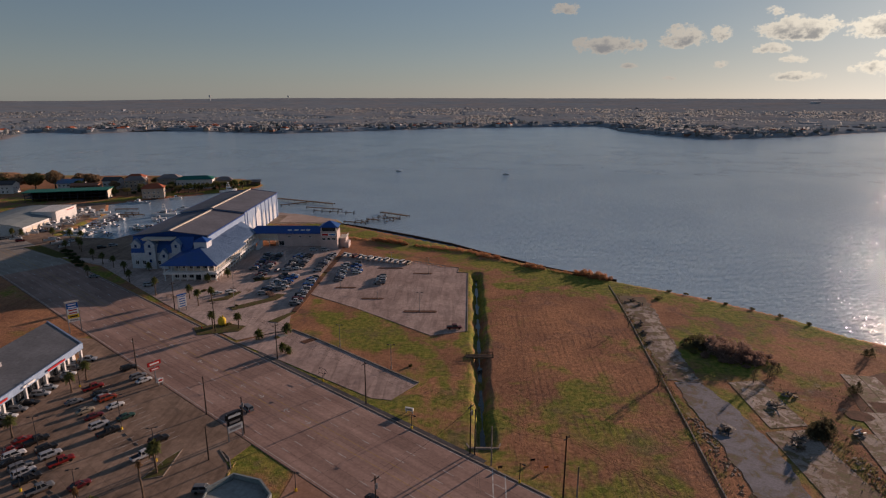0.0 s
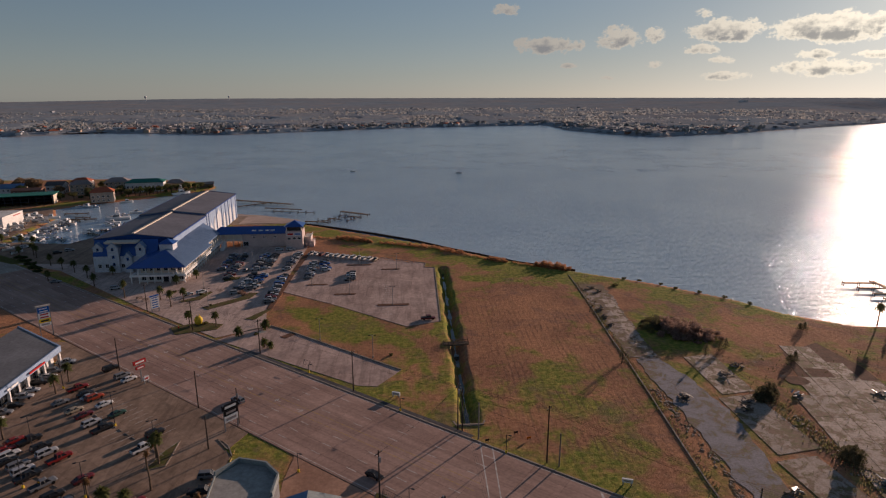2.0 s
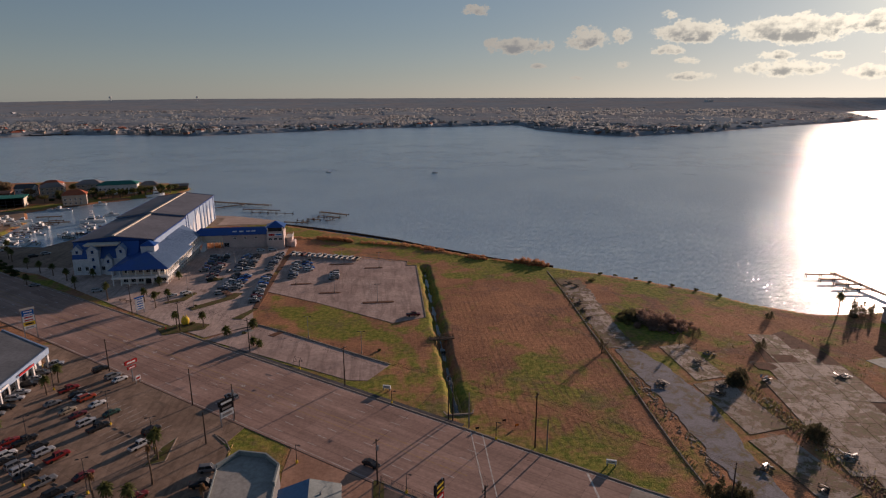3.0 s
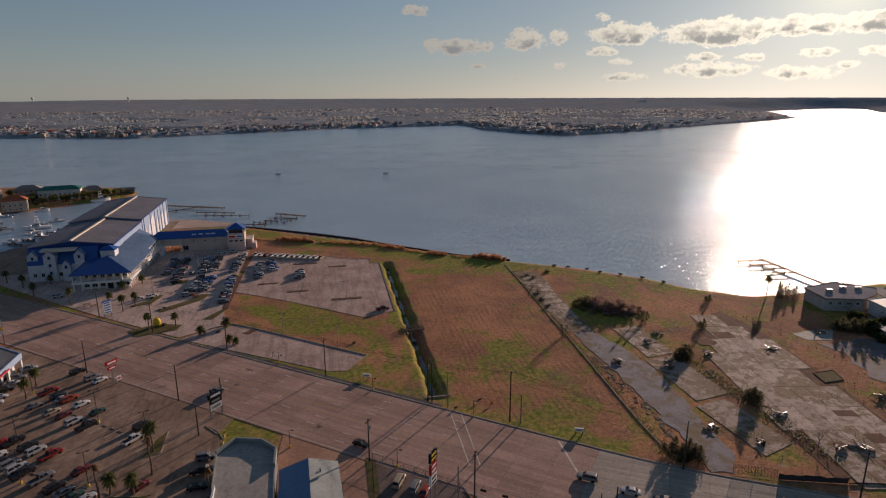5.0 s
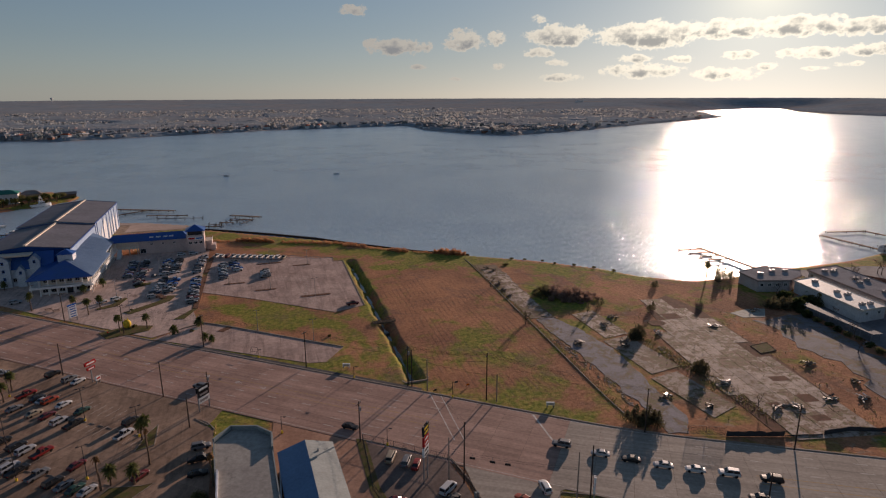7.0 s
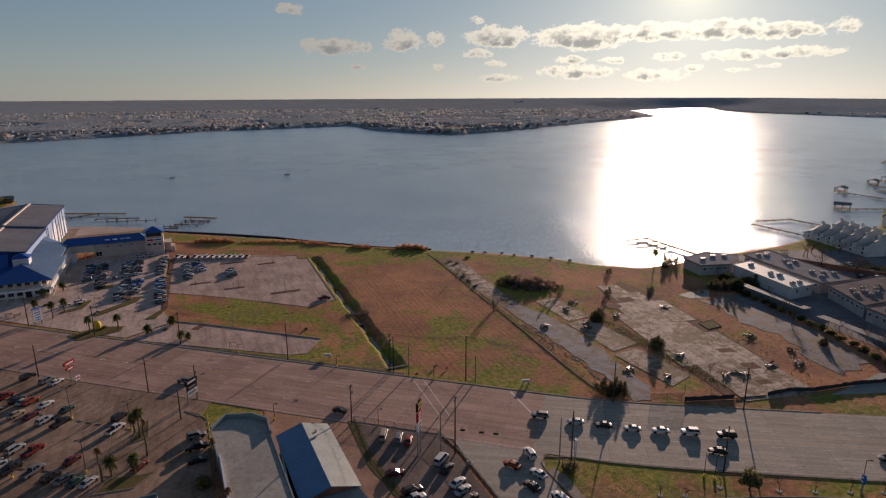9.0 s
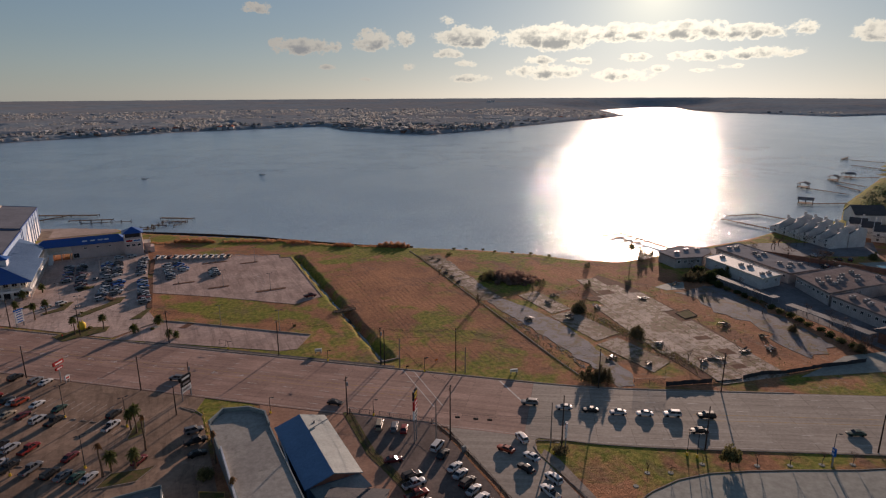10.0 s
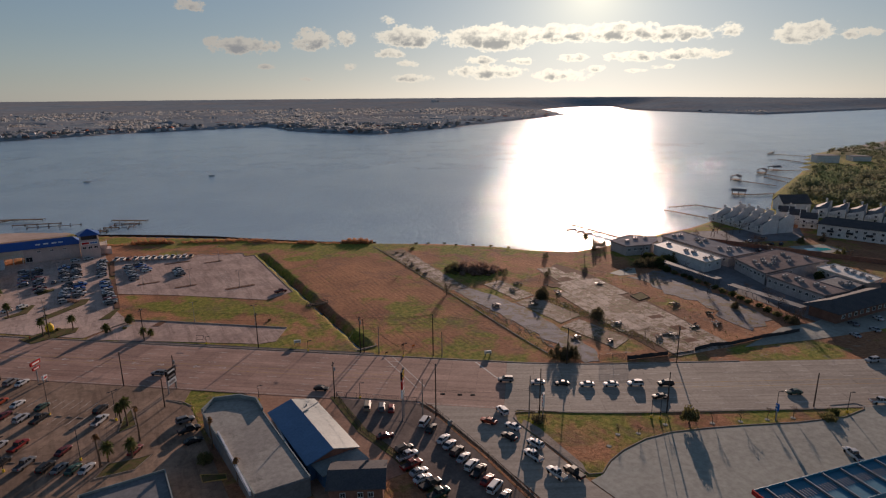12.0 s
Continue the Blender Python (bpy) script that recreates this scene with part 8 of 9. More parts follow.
# ---- bulkhead, piers, marina ----
def build_bulkhead():
    b = thing("timber_bulkhead", -76, 396, 0, 0, "dark timber bulkhead along the lake shore", "bulkhead")
    pts = [(0, 0), (25, -15.4), (52, -35), (77, -55.6), (94, -74), (129, -107.4), (156, -125.6)]
    part("wall", Shape().wall_strip(pts, .3, -2.2, .15), POLE_WOOD, b)
    part("cap", Shape().wall_strip(pts, .6, .15, .3), POLE_WOOD, b)
    for (a, c) in zip(pts, pts[1:]):
        a, c = Vector(a), Vector(c)
        n = int((c - a).length / 6)
        for i in range(n):
            p = a.lerp(c, i / n)
            part("post", Shape().tube((p.x + .3, p.y + .3, -2.4), (p.x + .3, p.y + .3, .5), .16, n=6), POLE_WOOD, b)


def pier(a, b, w, label, deck=.35, planks=True, roofed=False, bare=False):
    a, b = Vector(a), Vector(b)
    l, turn = (b - a).length, math.degrees(math.atan2((b - a).y, (b - a).x))
    p = thing("pier", a.x, a.y, 0, turn, label, "pier", "piers")
    n = max(2, int(l / 6.4))
    for i in range(n + 1):
        for s in (-1, 1):
            part("post", Shape().tube((l * i / n, s * w * .48, -3.2), (l * i / n, s * w * .48, deck + (1.4 if bare else .5)), .16, .14, 6), POLE_WOOD, p)
    if not bare:
        part("beam", Shape().box((l / 2, -w * .42, deck - .2), (l, .2, .3)).box((l / 2, w * .42, deck - .2), (l, .2, .3)), WOOD, p)
        k = int(l / .62)
        boards = Shape()
        for i in range(k):
            boards.box((l * (i + .5) / k, 0, deck + .03), (l / k - .05, w, .08))
        tagged(part("deck", boards, WOOD, p, "grey weathered deck boards"), kind="stuff")
    else:
        part("beam", Shape().box((l / 2, 0, deck), (l, .3, .3)), WOOD, p)
    if roofed:
        part("roof", gable_roof(0, l, -w / 2, w / 2, 4.0, 5.4, "x", .4), BROWN_ROOF, p)
    return p


build_bulkhead()
pier((-148, 496), (-95, 471), 3.4, "broad reddish fishing pier beyond the hall")
pier((-136, 464), (-114, 481), 2.2, "short timber pier joining the fishing pier")
pier((-113, 456), (-84, 447), 1.8, "narrow timber walkway on piles")
pier((-104, 441), (-72, 432), 2.0, "line of bare pier piles in the water", bare=True)
pier((-74, 402), (-58, 397), 1.6, "short timber pier at the shore")
for i, (x, y) in enumerate(((-66, 405), (-59, 411), (-52, 415), (-46, 418))):
    pier((x, y), (x + 9, y - 4.5), 1.5, "ruined finger pier with leaning piles", bare=i % 2 == 0)
pier((-52, 436.5), (-31, 422.4), 3.0, "dark detached timber dock")
pier((-62, 399), (-48, 424), 1.2, "line of bare pier piles in the water", bare=True)
pier((-45, 400), (-36, 414), 1.2, "line of bare pier piles in the water", bare=True)
pier((211, 193), (214, 240), 2.2, "long timber pier with side arms")
for y in (214, 221, 229, 237):
    pier((213, y), (199 + (y % 3), y + 2), 1.4, "narrow side arm of the pier")
pier((310, 200), (310, 240), 2.2, "long straight timber pier before the townhouses")
pier((349, 216), (348, 240), 2.0, "long straight timber pier before the townhouses")
pier((348, 240), (322, 246), 2.0, "outer walkway of the boat pier")
for a, b in (((452, 236), (418, 252)), ((500, 262), (503, 306)), ((560, 280), (575, 322)), ((640, 312), (600, 330)), ((800, 390), (795, 440)), ((720, 348), (735, 392)), ((795, 440), (830, 452)), ((530, 268), (548, 300))):
    pier(a, b, 2.4, "private pier along the eastern shore")
for x, y, t in ((424, 252, -60), (508, 308, 20), (582, 324, 20), (618, 330, -20)):
    h = thing("boathouse", x, y, 0, t, "open boathouse with brown roof on piles", "boathouse", "boathouses")
    for sx in (-5, 0, 5):
        for sy in (-4, 4):
            part("post", Shape().tube((sx, sy, -3.2), (sx, sy, 3.6), .18, n=6), POLE_WOOD, h)
    part("roof", gable_roof(-5.6, 5.6, -4.6, 4.6, 3.6, 5.2, "x", .4), BROWN_ROOF, h)
    part("deck", Shape().box((0, 0, .4), (11, 9, .2)), WOOD, h)


GELCOAT = material("white gelcoat", plain((0.66, 0.66, 0.655), .06), 0.5, spec=.2)
BOATS = {}


def boat(x, y, turn, size="runabout", z=None, label="", group="boats in the marina", blue=False):
    """A motor boat: flared hull, deck, cabin and screen; the big one has a fly bridge and tower."""
    key = (size, blue, label)
    z = WATER_LEVEL if z is None else z
    if key in BOATS:
        return copy_thing(BOATS[key], pose(x, y, z, 0, 0, turn))
    L = {"runabout": 6.5, "cruiser": 10.0, "yacht": 16.0}[size]
    W, H = L * .30, L * .13 + .35
    b = thing("motor_boat", x, y, z, turn, label or f"white {size} with a low cabin", "boat", group)
    hull = Shape()
    st = [(-.5, .80, .80), (-.2, 1.0, .84), (.15, .94, .92), (.38, .55, 1.04), (.5, .06, 1.15)]
    hull.add([p for t, w, h in st for p in ((t * L, -W / 2 * w, H * h), (t * L, -W / 2 * w * .8, .15 * H), (t * L, 0, -.35 * H), (t * L, W / 2 * w * .8, .15 * H), (t * L, W / 2 * w, H * h))],
             [(i * 5 + j, i * 5 + j + 1, i * 5 + j + 6, i * 5 + j + 5) for i in range(4) for j in range(4)] + [(4, 3, 2, 1, 0)])
    part("hull", hull, BLUE_PAINT if blue else GELCOAT, b)
    part("deck", Shape().add([(t * L, s * W / 2 * w * .96, H * h - .06) for t, w, h in st for s in (-1, 1)], [(i * 2, i * 2 + 2, i * 2 + 3, i * 2 + 1) for i in range(4)]), GELCOAT, b)
    part("cabin", Shape().box((.05 * L, 0, H + L * .04), (L * .32, W * .66, L * .10), taper=.8), GELCOAT, b)
    part("windscreen", Shape().box((.05 * L, 0, H + L * .055), (L * .29, W * .64, L * .05), taper=.9), GLASS, b)
    if size == "runabout":
        part("outboard", Shape().box((-.53 * L, 0, H * .8), (.5, .45, 1.0)), BLACK_PAINT, b)
        part("cockpit", Shape().box((-.22 * L, 0, H * .86), (L * .30, W * .6, .12)), BLUE_PAINT if len(BOATS) % 2 else WOOD, b)
    else:
        part("fly_bridge", Shape().box((0, 0, H + L * .13), (L * .22, W * .55, L * .07), taper=.85), GELCOAT, b)
        part("bow_rail", Shape().tube((.2 * L, -W * .4, H + .8), (.46 * L, -.1, H + 1.1), .04, n=5).tube((.2 * L, W * .4, H + .8), (.46 * L, .1, H + 1.1), .04, n=5), GREY_METAL, b)
    if size == "yacht":
        tower = Shape()
        for sx in (-1, 1):
            for sy in (-1, 1):
                tower.tube((sx * 1.4, sy * 1.2, H + 2), (sx * .5, sy * .5, H + 6.5), .07, n=5)
        tower.box((0, 0, H + 6.5), (1.6, 1.6, .2)).box((0, 0, H + 4.4), (2.4, 2.0, .12))
        part("tuna_tower", tower, WHITE_PAINT, b, "white lookout tower")
    BOATS[key] = b
    return b


for n, (x, y) in enumerate(((-250, 378), (-248, 384), (-247, 390), (-249, 396), (-249, 403), (-250, 410), (-252, 417), (-254, 424))):
    boat(x + 9, y, 175 + n % 3 * 4, "cruiser" if n % 3 == 0 else "runabout")
for n, (x, y) in enumerate(((-241, 361), (-235, 360), (-229, 359), (-222, 358), (-215, 357))):
    boat(x, y + 3, 85 + n * 3, "cruiser" if n % 2 else "runabout", label="white boat moored stern-to along the quay")
for n, (x, y) in enumerate(((-202, 376), (-198, 386), (-195, 395), (-191, 405), (-186, 418), (-182, 430), (-178, 440))):
    boat(x - 3, y, 160 + n * 2, "cruiser" if n % 2 == 0 else "runabout", label="white boat in a slip beside the hall")
boat(-211, 424, 200, "yacht", label="white sport fishing yacht with a tall tower")
boat(-205, 536, 40, "yacht", label="white double-deck motor yacht moored by the houses")
boat(-236, 497, 32, "cruiser")
for n, (x, y) in enumerate(((-238, 384), (-236, 366), (-230, 366), (-222, 366), (-245, 368), (-232, 376), (-228, 388), (-209, 381), (-206, 384), (-208, 405), (-209, 411), (-216, 436), (-214, 441), (-208, 449), (-218, 430), (-264, 477), (-258, 478), (-252, 477), (-240, 398), (-238, 411))):
    boat(x, y, 150 + n * 23 % 60, ("runabout", "cruiser", "runabout")[n % 3])
for n in range(9):
    pier((-246 + n * .4, 378 + n * 6.4), (-236 + n * .4, 378 + n * 6.4), 1.2, "short finger dock in the marina")
pier((-246, 422), (-226, 423), 2.4, "pale marina dock reaching into the basin")
pier((-258, 444), (-242, 445), 2.6, "timber boat lift dock")
for n in range(7):
    pier((-200 + n * 3.2, 372 + n * 10), (-208 + n * 3.2, 375 + n * 10), 1.2, "short finger dock in the marina")
rng = random.Random(12)
for n in range(26):
    x, y = rng.uniform(-276, -256), 352 + n * 3.2 + rng.uniform(-1, 1)
    boat(x + rng.uniform(-4, 4), y, rng.choice((20, 25, 200, 160)), rng.choice(("runabout", "runabout", "cruiser")), .9, "white boat standing on stands in the yard", "boats in the yard")
for n, (x, y) in enumerate(((-262, 342), (-240, 340), (-231, 333), (-222, 326), (-275, 338), (-284, 342))):
    boat(x, y, 30 + n * 12, "runabout", .9, "small white boat on a trailer by the yard", "boats in the yard")
for x, y in ((-62, 690), (61, 665)):
    boat(x, y, 170, "runabout", label="small motor boat on the open lake", group="boats on the lake")
paved("pavement_boatyard", [(-212, 306), (-250, 334), (-330, 340), (-340, 460), (-282, 472), (-262, 436), (-250, 356), (-206, 347), (-186, 396), (-165, 400), (-168, 300), (-182, 292)], LOT, "worn concrete of the boatyard and marina", .04)
structure("marina_verge", Shape().prism([(-246, 326), (-212, 304), (-206, 307), (-240, 331)], -.1, .12), leafy("mown lawn", (.13, .15, .03), (.20, .17, .06)), "strip of mown lawn by the boatyard", "lawn")


def simple_house(x, y, turn, w, d, h, roof, wall, label, ridge=2.6, hip=0.0, name="house", group="houses on the peninsula", wins=True):
    t = thing(name, x, y, 0, turn, label, "house", group)
    part("wall", Shape().box((0, 0, h / 2), (w, d, h)) if hip else gable_walls(-w / 2, w / 2, -d / 2, d / 2, h, h + ridge - .1, "x"), wall, t)
    part("roof", gable_roof(-w / 2, w / 2, -d / 2, d / 2, h, h + ridge, "x", .7, hip=hip), roof, t)
    if wins:
        for z in ([1.7, 4.9, 8.0][:max(1, int(h / 3))]):
            for i in range(int(w / 3.6)):
                window(t, -w / 2 + 2 + i * 3.6, -d / 2 - .02, z, 1.5, 1.5)
            for i in range(int(d / 4)):
                window(t, w / 2 + .02, -d / 2 + 2 + i * 4, z, 1.4, 1.4, 90)
    return t


simple_house(-256, 500, 20, 17, 13, 8.6, RED_ROOF, TAN_WALL, "large tan house with terracotta hip roof", 3.4, 5)
simple_house(-243, 556, 12, 32, 15, 8.8, GREEN_ROOF, WHITE_WALL, "long white house with green metal roof", 2.6, 6)
simple_house(-268, 556, 15, 20, 15, 9.4, BROWN_ROOF, TAN_WALL, "tan villa with dark brown roof", 3.4, 6)
simple_house(-292, 540, 20, 18, 14, 9.6, BROWN_ROOF, TAN_WALL, "tan villa with a brown hip roof", 3.2, 5)
simple_house(-300, 556, 12, 16, 13, 10, RED_ROOF, WHITE_WALL, "white villa with red tile roof", 3.0, 5)
simple_house(-318, 548, 5, 14, 12, 8, DARK_ROOF, WHITE_WALL, "white house with grey roof", 3.0)
simple_house(-330, 525, 10, 22, 12, 7, BRICK_WALL, BRICK_WALL, "long low house of red brick", 1.6)
simple_house(-352, 540, 10, 20, 14, 7, STEEL_BLUE, WHITE_WALL, "house with blue metal roof", 3.2)
simple_house(-398, 520, 10, 14, 12, 8, DARK_ROOF, WHITE_WALL, "pale house among bare trees", 3.0)
simple_house(-222, 572, 20, 14, 10, 5.5, BROWN_ROOF, TAN_WALL, "low pavilion with a brown roof", 3.0, 4)
simple_house(-196, 575, 15, 16, 9, 3.6, BROWN_ROOF, WOOD, "covered timber dock house", 1.6, 0, "dock_house", wins=False)
gb = thing("boat_rack_shed", -322, 488, 0, 17.5, "long dark boat rack shed with green roof", "storage shed")
part("back_wall", Shape().box((0, 8, 3.8), (62, .4, 7.6)), DARK_METAL, gb)
part("roof", Shape().box((0, 0, 8), (64, 19, .5)), GREEN_ROOF, gb, "flat green metal roof")
for i in range(12):
    part("post", Shape().box((-30 + i * 5.45, -8.6, 3.9), (.35, .35, 7.8)), DARK_METAL, gb)
for z in (2.6, 5.2):
    part("rack", Shape().box((0, -.4, z), (61, 15, .2)), DARK_METAL, gb, "dark storage rack level")
part("end_wall", Shape().box((30.9, 0, 3.8), (.3, 16, 7.6)), CREAM, gb)
wh = thing("marina_warehouse", -292, 385, 0, 7, "wide white marina warehouse with low arched roof", "warehouse")
arch = Shape()
prof = [(-22, 5.2), (-15, 7.0), (-7, 8.1), (0, 8.5), (7, 8.1), (15, 7.0), (22, 5.2)]
arch.add([(x, -34, z) for x, z in prof] + [(x, 30, z) for x, z in prof] + [(x, -34, z - .25) for x, z in prof], [(i, i + 1, i + 8, i + 7) for i in range(6)] + [(i + 1, i, i + 14, i + 15) for i in range(6)])
part("roof", arch, LIGHT_METAL, wh, "white arched metal roof")
part("wall", Shape().add([(x, -33.8, z - .1) for x, z in prof] + [(22, -33.8, 0), (-22, -33.8, 0)], [tuple(range(8, -1, -1))]).box((21.8, -2, 2.6), (.3, 63.6, 5.2)).box((-21.8, -2, 2.6), (.3, 63.6, 5.2)), WHITE_WALL, wh)
for i in range(8):
    part("bay_door", Shape().box((22.0, -28 + i * 7, 2.0), (.2, 5, 4.0)), CREAM, wh, "cream roller door")
w2 = thing("boat_showroom", -276, 400, 0, 5, "boxy white showroom with a red stripe", "showroom")
part("wall", Shape().box((0, 0, 4.4), (16, 26, 8.8)), WHITE_WALL, w2)
part("roof", Shape().box((0, 0, 8.9), (16.4, 26.4, .3)), WHITE_ROOF, w2)
part("sign_band", Shape().box((8.1, 5, 7.6), (.1, 9, .5)), RED_PAINT, w2, "red sign stripe")
for n, (x, y, h, r) in enumerate(((-398, 533, 15, 8), (-384, 536, 16, 8), (-368, 540, 17, 8), (-336, 545, 15, 7), (-410, 526, 14, 8), (-420, 540, 16, 9), (-352, 552, 14, 7), (-440, 545, 15, 9), (-460, 540, 15, 9), (-376, 552, 15, 8))):
    tree(x, y, h, r, (AUTUMN, OLIVE, AUTUMN)[n % 3], "broad half-bare tree on the peninsula", 2.2, n % 2, group="trees on the peninsula")
for n, (x, y, h, r) in enumerate(((-281, 528, 8, 4), (-272, 536, 9, 4), (-258, 538, 8, 4), (-284, 562, 9, 5), (-310, 536, 9, 5), (-320, 560, 9, 5), (-225, 556, 7, 4), (-212, 564, 6, 3.5), (-270, 512, 6, 3.5), (-244, 520, 7, 4), (-232, 534, 7, 4), (-340, 530, 10, 5))):
    tree(x, y, h, r, (OLIVE, AUTUMN, LEAF)[n % 3], "leafy garden tree between the peninsula houses", 1.4, n % 2, group="trees on the peninsula")
for i in range(16):
    palm(-240 + i * 2.9 + (i % 3), 524 + i * 1.9 - (i % 2) * 3, 6, 2.2, label="palm along the canal bank", group="palms along the canal")
for x, y in ((-270, 350), (-282, 346), (-262, 347), (-246, 352), (-224, 345), (-296, 350), (-232, 347)):
    palm(x, y, 5, 2.0, label="palm by the boatyard", group="palms by the boatyard")
for i in range(9):
    bush(-190 - i * 3.3, 288 + i * 3.6 + (i % 2) * 3, 1.8, 2.2, LEAF, "dark shrub beside the hall's forecourt", group="shrubs by the hall")
for x, y, s in ((-262, 366, "silver"), (-240, 345, "white"), (-258, 340, "red"), (-272, 345, "grey"), (-226, 340, "white"), (-200, 325, "black"), (-196, 330, "silver")):
    car("suv", s, x, y, 35, "parked by the boatyard", "cars by the boatyard", .05)

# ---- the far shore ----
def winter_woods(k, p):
    """Bare crowns seen together, greyed and lightened to stand for haze: oak, pine stands, brown fields and cleared
    lots.
    """
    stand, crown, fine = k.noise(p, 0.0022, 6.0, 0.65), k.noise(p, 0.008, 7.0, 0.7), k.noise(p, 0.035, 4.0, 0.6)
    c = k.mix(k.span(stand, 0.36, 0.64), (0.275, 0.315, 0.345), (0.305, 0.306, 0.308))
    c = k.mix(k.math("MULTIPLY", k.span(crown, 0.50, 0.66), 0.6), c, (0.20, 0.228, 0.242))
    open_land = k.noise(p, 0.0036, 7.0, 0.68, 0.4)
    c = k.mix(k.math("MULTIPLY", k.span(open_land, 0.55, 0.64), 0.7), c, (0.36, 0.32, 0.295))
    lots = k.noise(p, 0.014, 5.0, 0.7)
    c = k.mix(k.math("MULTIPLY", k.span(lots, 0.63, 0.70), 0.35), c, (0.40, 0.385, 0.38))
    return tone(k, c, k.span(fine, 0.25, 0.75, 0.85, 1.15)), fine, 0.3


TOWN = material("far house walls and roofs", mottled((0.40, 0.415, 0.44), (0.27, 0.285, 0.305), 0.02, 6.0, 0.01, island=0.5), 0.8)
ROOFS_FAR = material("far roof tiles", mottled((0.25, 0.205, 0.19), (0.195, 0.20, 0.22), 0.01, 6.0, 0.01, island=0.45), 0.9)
# pine, canopy and shore tree colours are raised to stand for distant haze
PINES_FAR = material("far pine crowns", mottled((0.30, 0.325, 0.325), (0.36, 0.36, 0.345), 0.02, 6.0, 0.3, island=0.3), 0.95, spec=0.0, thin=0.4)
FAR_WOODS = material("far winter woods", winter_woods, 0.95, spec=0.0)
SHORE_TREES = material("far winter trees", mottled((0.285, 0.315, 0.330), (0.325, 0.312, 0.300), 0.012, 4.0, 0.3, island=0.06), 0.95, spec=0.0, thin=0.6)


def build_far_shore():
    rng, gen = random.Random(31), np.random.default_rng(31)
    # the crowns close into one uneven canopy, open over the shore, streets and fields
    cols, rows = 1500, 120
    az = np.radians(np.linspace(-41, 85, cols))
    rr = 1 / np.linspace(1 / 1120, 1 / 4955, rows)
    a, r = np.meshgrid(az, rr)
    a = a + np.radians(gen.uniform(-.03, .03, a.shape))
    x, y = r * np.sin(a), r * np.cos(a)
    z, sd = land_height(x.ravel(), y.ravel())
    z, sd = np.reshape(z, x.shape), np.reshape(sd, x.shape)
    stand = np.reshape(soft_noise(x.ravel(), y.ravel(), 130, 8), x.shape)
    stand = np.maximum(stand, step(r, 1500, 2000))
    tall = np.clip((stand - .30) / .14, 0, 1) * np.clip((sd - 8) / 12, 0, 1) * np.clip((y - 690) / 20, 0, 1)
    top = z - .5 + tall * (6.0 + 1.6 * np.reshape(soft_noise(x.ravel(), y.ravel(), 60, 4), x.shape) + gen.uniform(-.8, .8, x.shape) * (1150 / r) ** 1.3)
    groves = np.reshape(soft_noise(x.ravel(), y.ravel(), 170, 21), x.shape)
    top += tall * 4.5 * step(groves, .44, .58) * step(sd, 40, 120) * (1 - step(r, 2300, 3000))
    verts = np.stack((x, y, top), -1).reshape(-1, 3)
    i, j = np.meshgrid(np.arange(rows - 1), np.arange(cols - 1), indexing="ij")
    corner = (i * cols + j).ravel()
    shown = (np.maximum.reduce((tall[:-1, :-1], tall[1:, :-1], tall[:-1, 1:], tall[1:, 1:])) > 0.02).ravel()
    corner = corner[shown]
    faces = np.stack((corner, corner + 1, corner + cols + 1, corner + cols), -1)
    me = bpy.data.meshes.new("far_woods")
    me.from_pydata(verts.tolist(), [], faces[:, ::-1].tolist())
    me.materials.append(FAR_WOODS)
    me.polygons.foreach_set("use_smooth", [True] * len(me.polygons))
    me.validate()
    tagged(new("far_woods", me), "winter woods beyond the lake, their colour greyed and lightened for haze", "woods", kind="stuff")
    # single crowns, crowded from the shore inland
    count = 26000
    q, d = gen.uniform(-.72, 1.47, count), 1120 + 1900 * gen.random(count) ** 1.5
    px, py = d * np.sin(q), d * np.cos(q)
    zz, ss = land_height(px, py)
    gap = soft_noise(px, py, 95, 33)
    keep = (ss > 8) & (py > 700) & ((gap > .30) | (ss < 60))
    px, py, zz, ss = px[keep], py[keep], zz[keep], ss[keep]
    k = np.where(ss < 60, gen.uniform(2.4, 4.6, len(px)), gen.uniform(3.4, 6.4, len(px)))
    n = 9
    mid = np.stack((px, py, zz + k * .85 + np.where(ss > 60, 2.4, 0)), -1)[:, None, :] + gen.normal(0, .5, (len(px), n, 3)) * (k[:, None, None] * np.array((1, 1, .62)))
    u, v = gen.normal(0, 1, (2, len(px), n, 3))
    u /= np.linalg.norm(u, axis=-1, keepdims=True)
    v = np.cross(u, v)
    v /= np.linalg.norm(v, axis=-1, keepdims=True)
    size = (k[:, None] * gen.uniform(.34, .62, (len(px), n)))[..., None]
    quad = np.stack((mid - u * size - v * size * .5, mid + u * size * .3 - v * size * .7, mid + u * size + v * size * .5, mid - u * size * .3 + v * size * .7), 2)
    me = bpy.data.meshes.new("shore_trees")
    me.from_pydata(quad.reshape(-1, 3).tolist(), [], np.arange(quad.size // 3).reshape(-1, 4).tolist())
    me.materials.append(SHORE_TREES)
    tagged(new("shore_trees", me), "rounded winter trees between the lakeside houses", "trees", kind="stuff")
    # houses that stand out of the canopy: thick near the shore, thinner inland
    town, tiles, pines = Shape(), Shape(), Shape()
    spots = [(rng.uniform(-.7, 1.3), 1200 + 1900 * rng.random() ** 2.2) for _ in range(400)]
    spots += [(rng.gauss(-.60, .05), rng.uniform(1130, 1500)) for _ in range(160)] + [(rng.gauss(.43, .06), rng.uniform(1330, 1600)) for _ in range(110)]
    spots += [(rng.gauss(-.38, .10), rng.uniform(1420, 1800)) for _ in range(130)] + [(rng.uniform(-.2, .35), rng.uniform(1560, 1800)) for _ in range(120)]
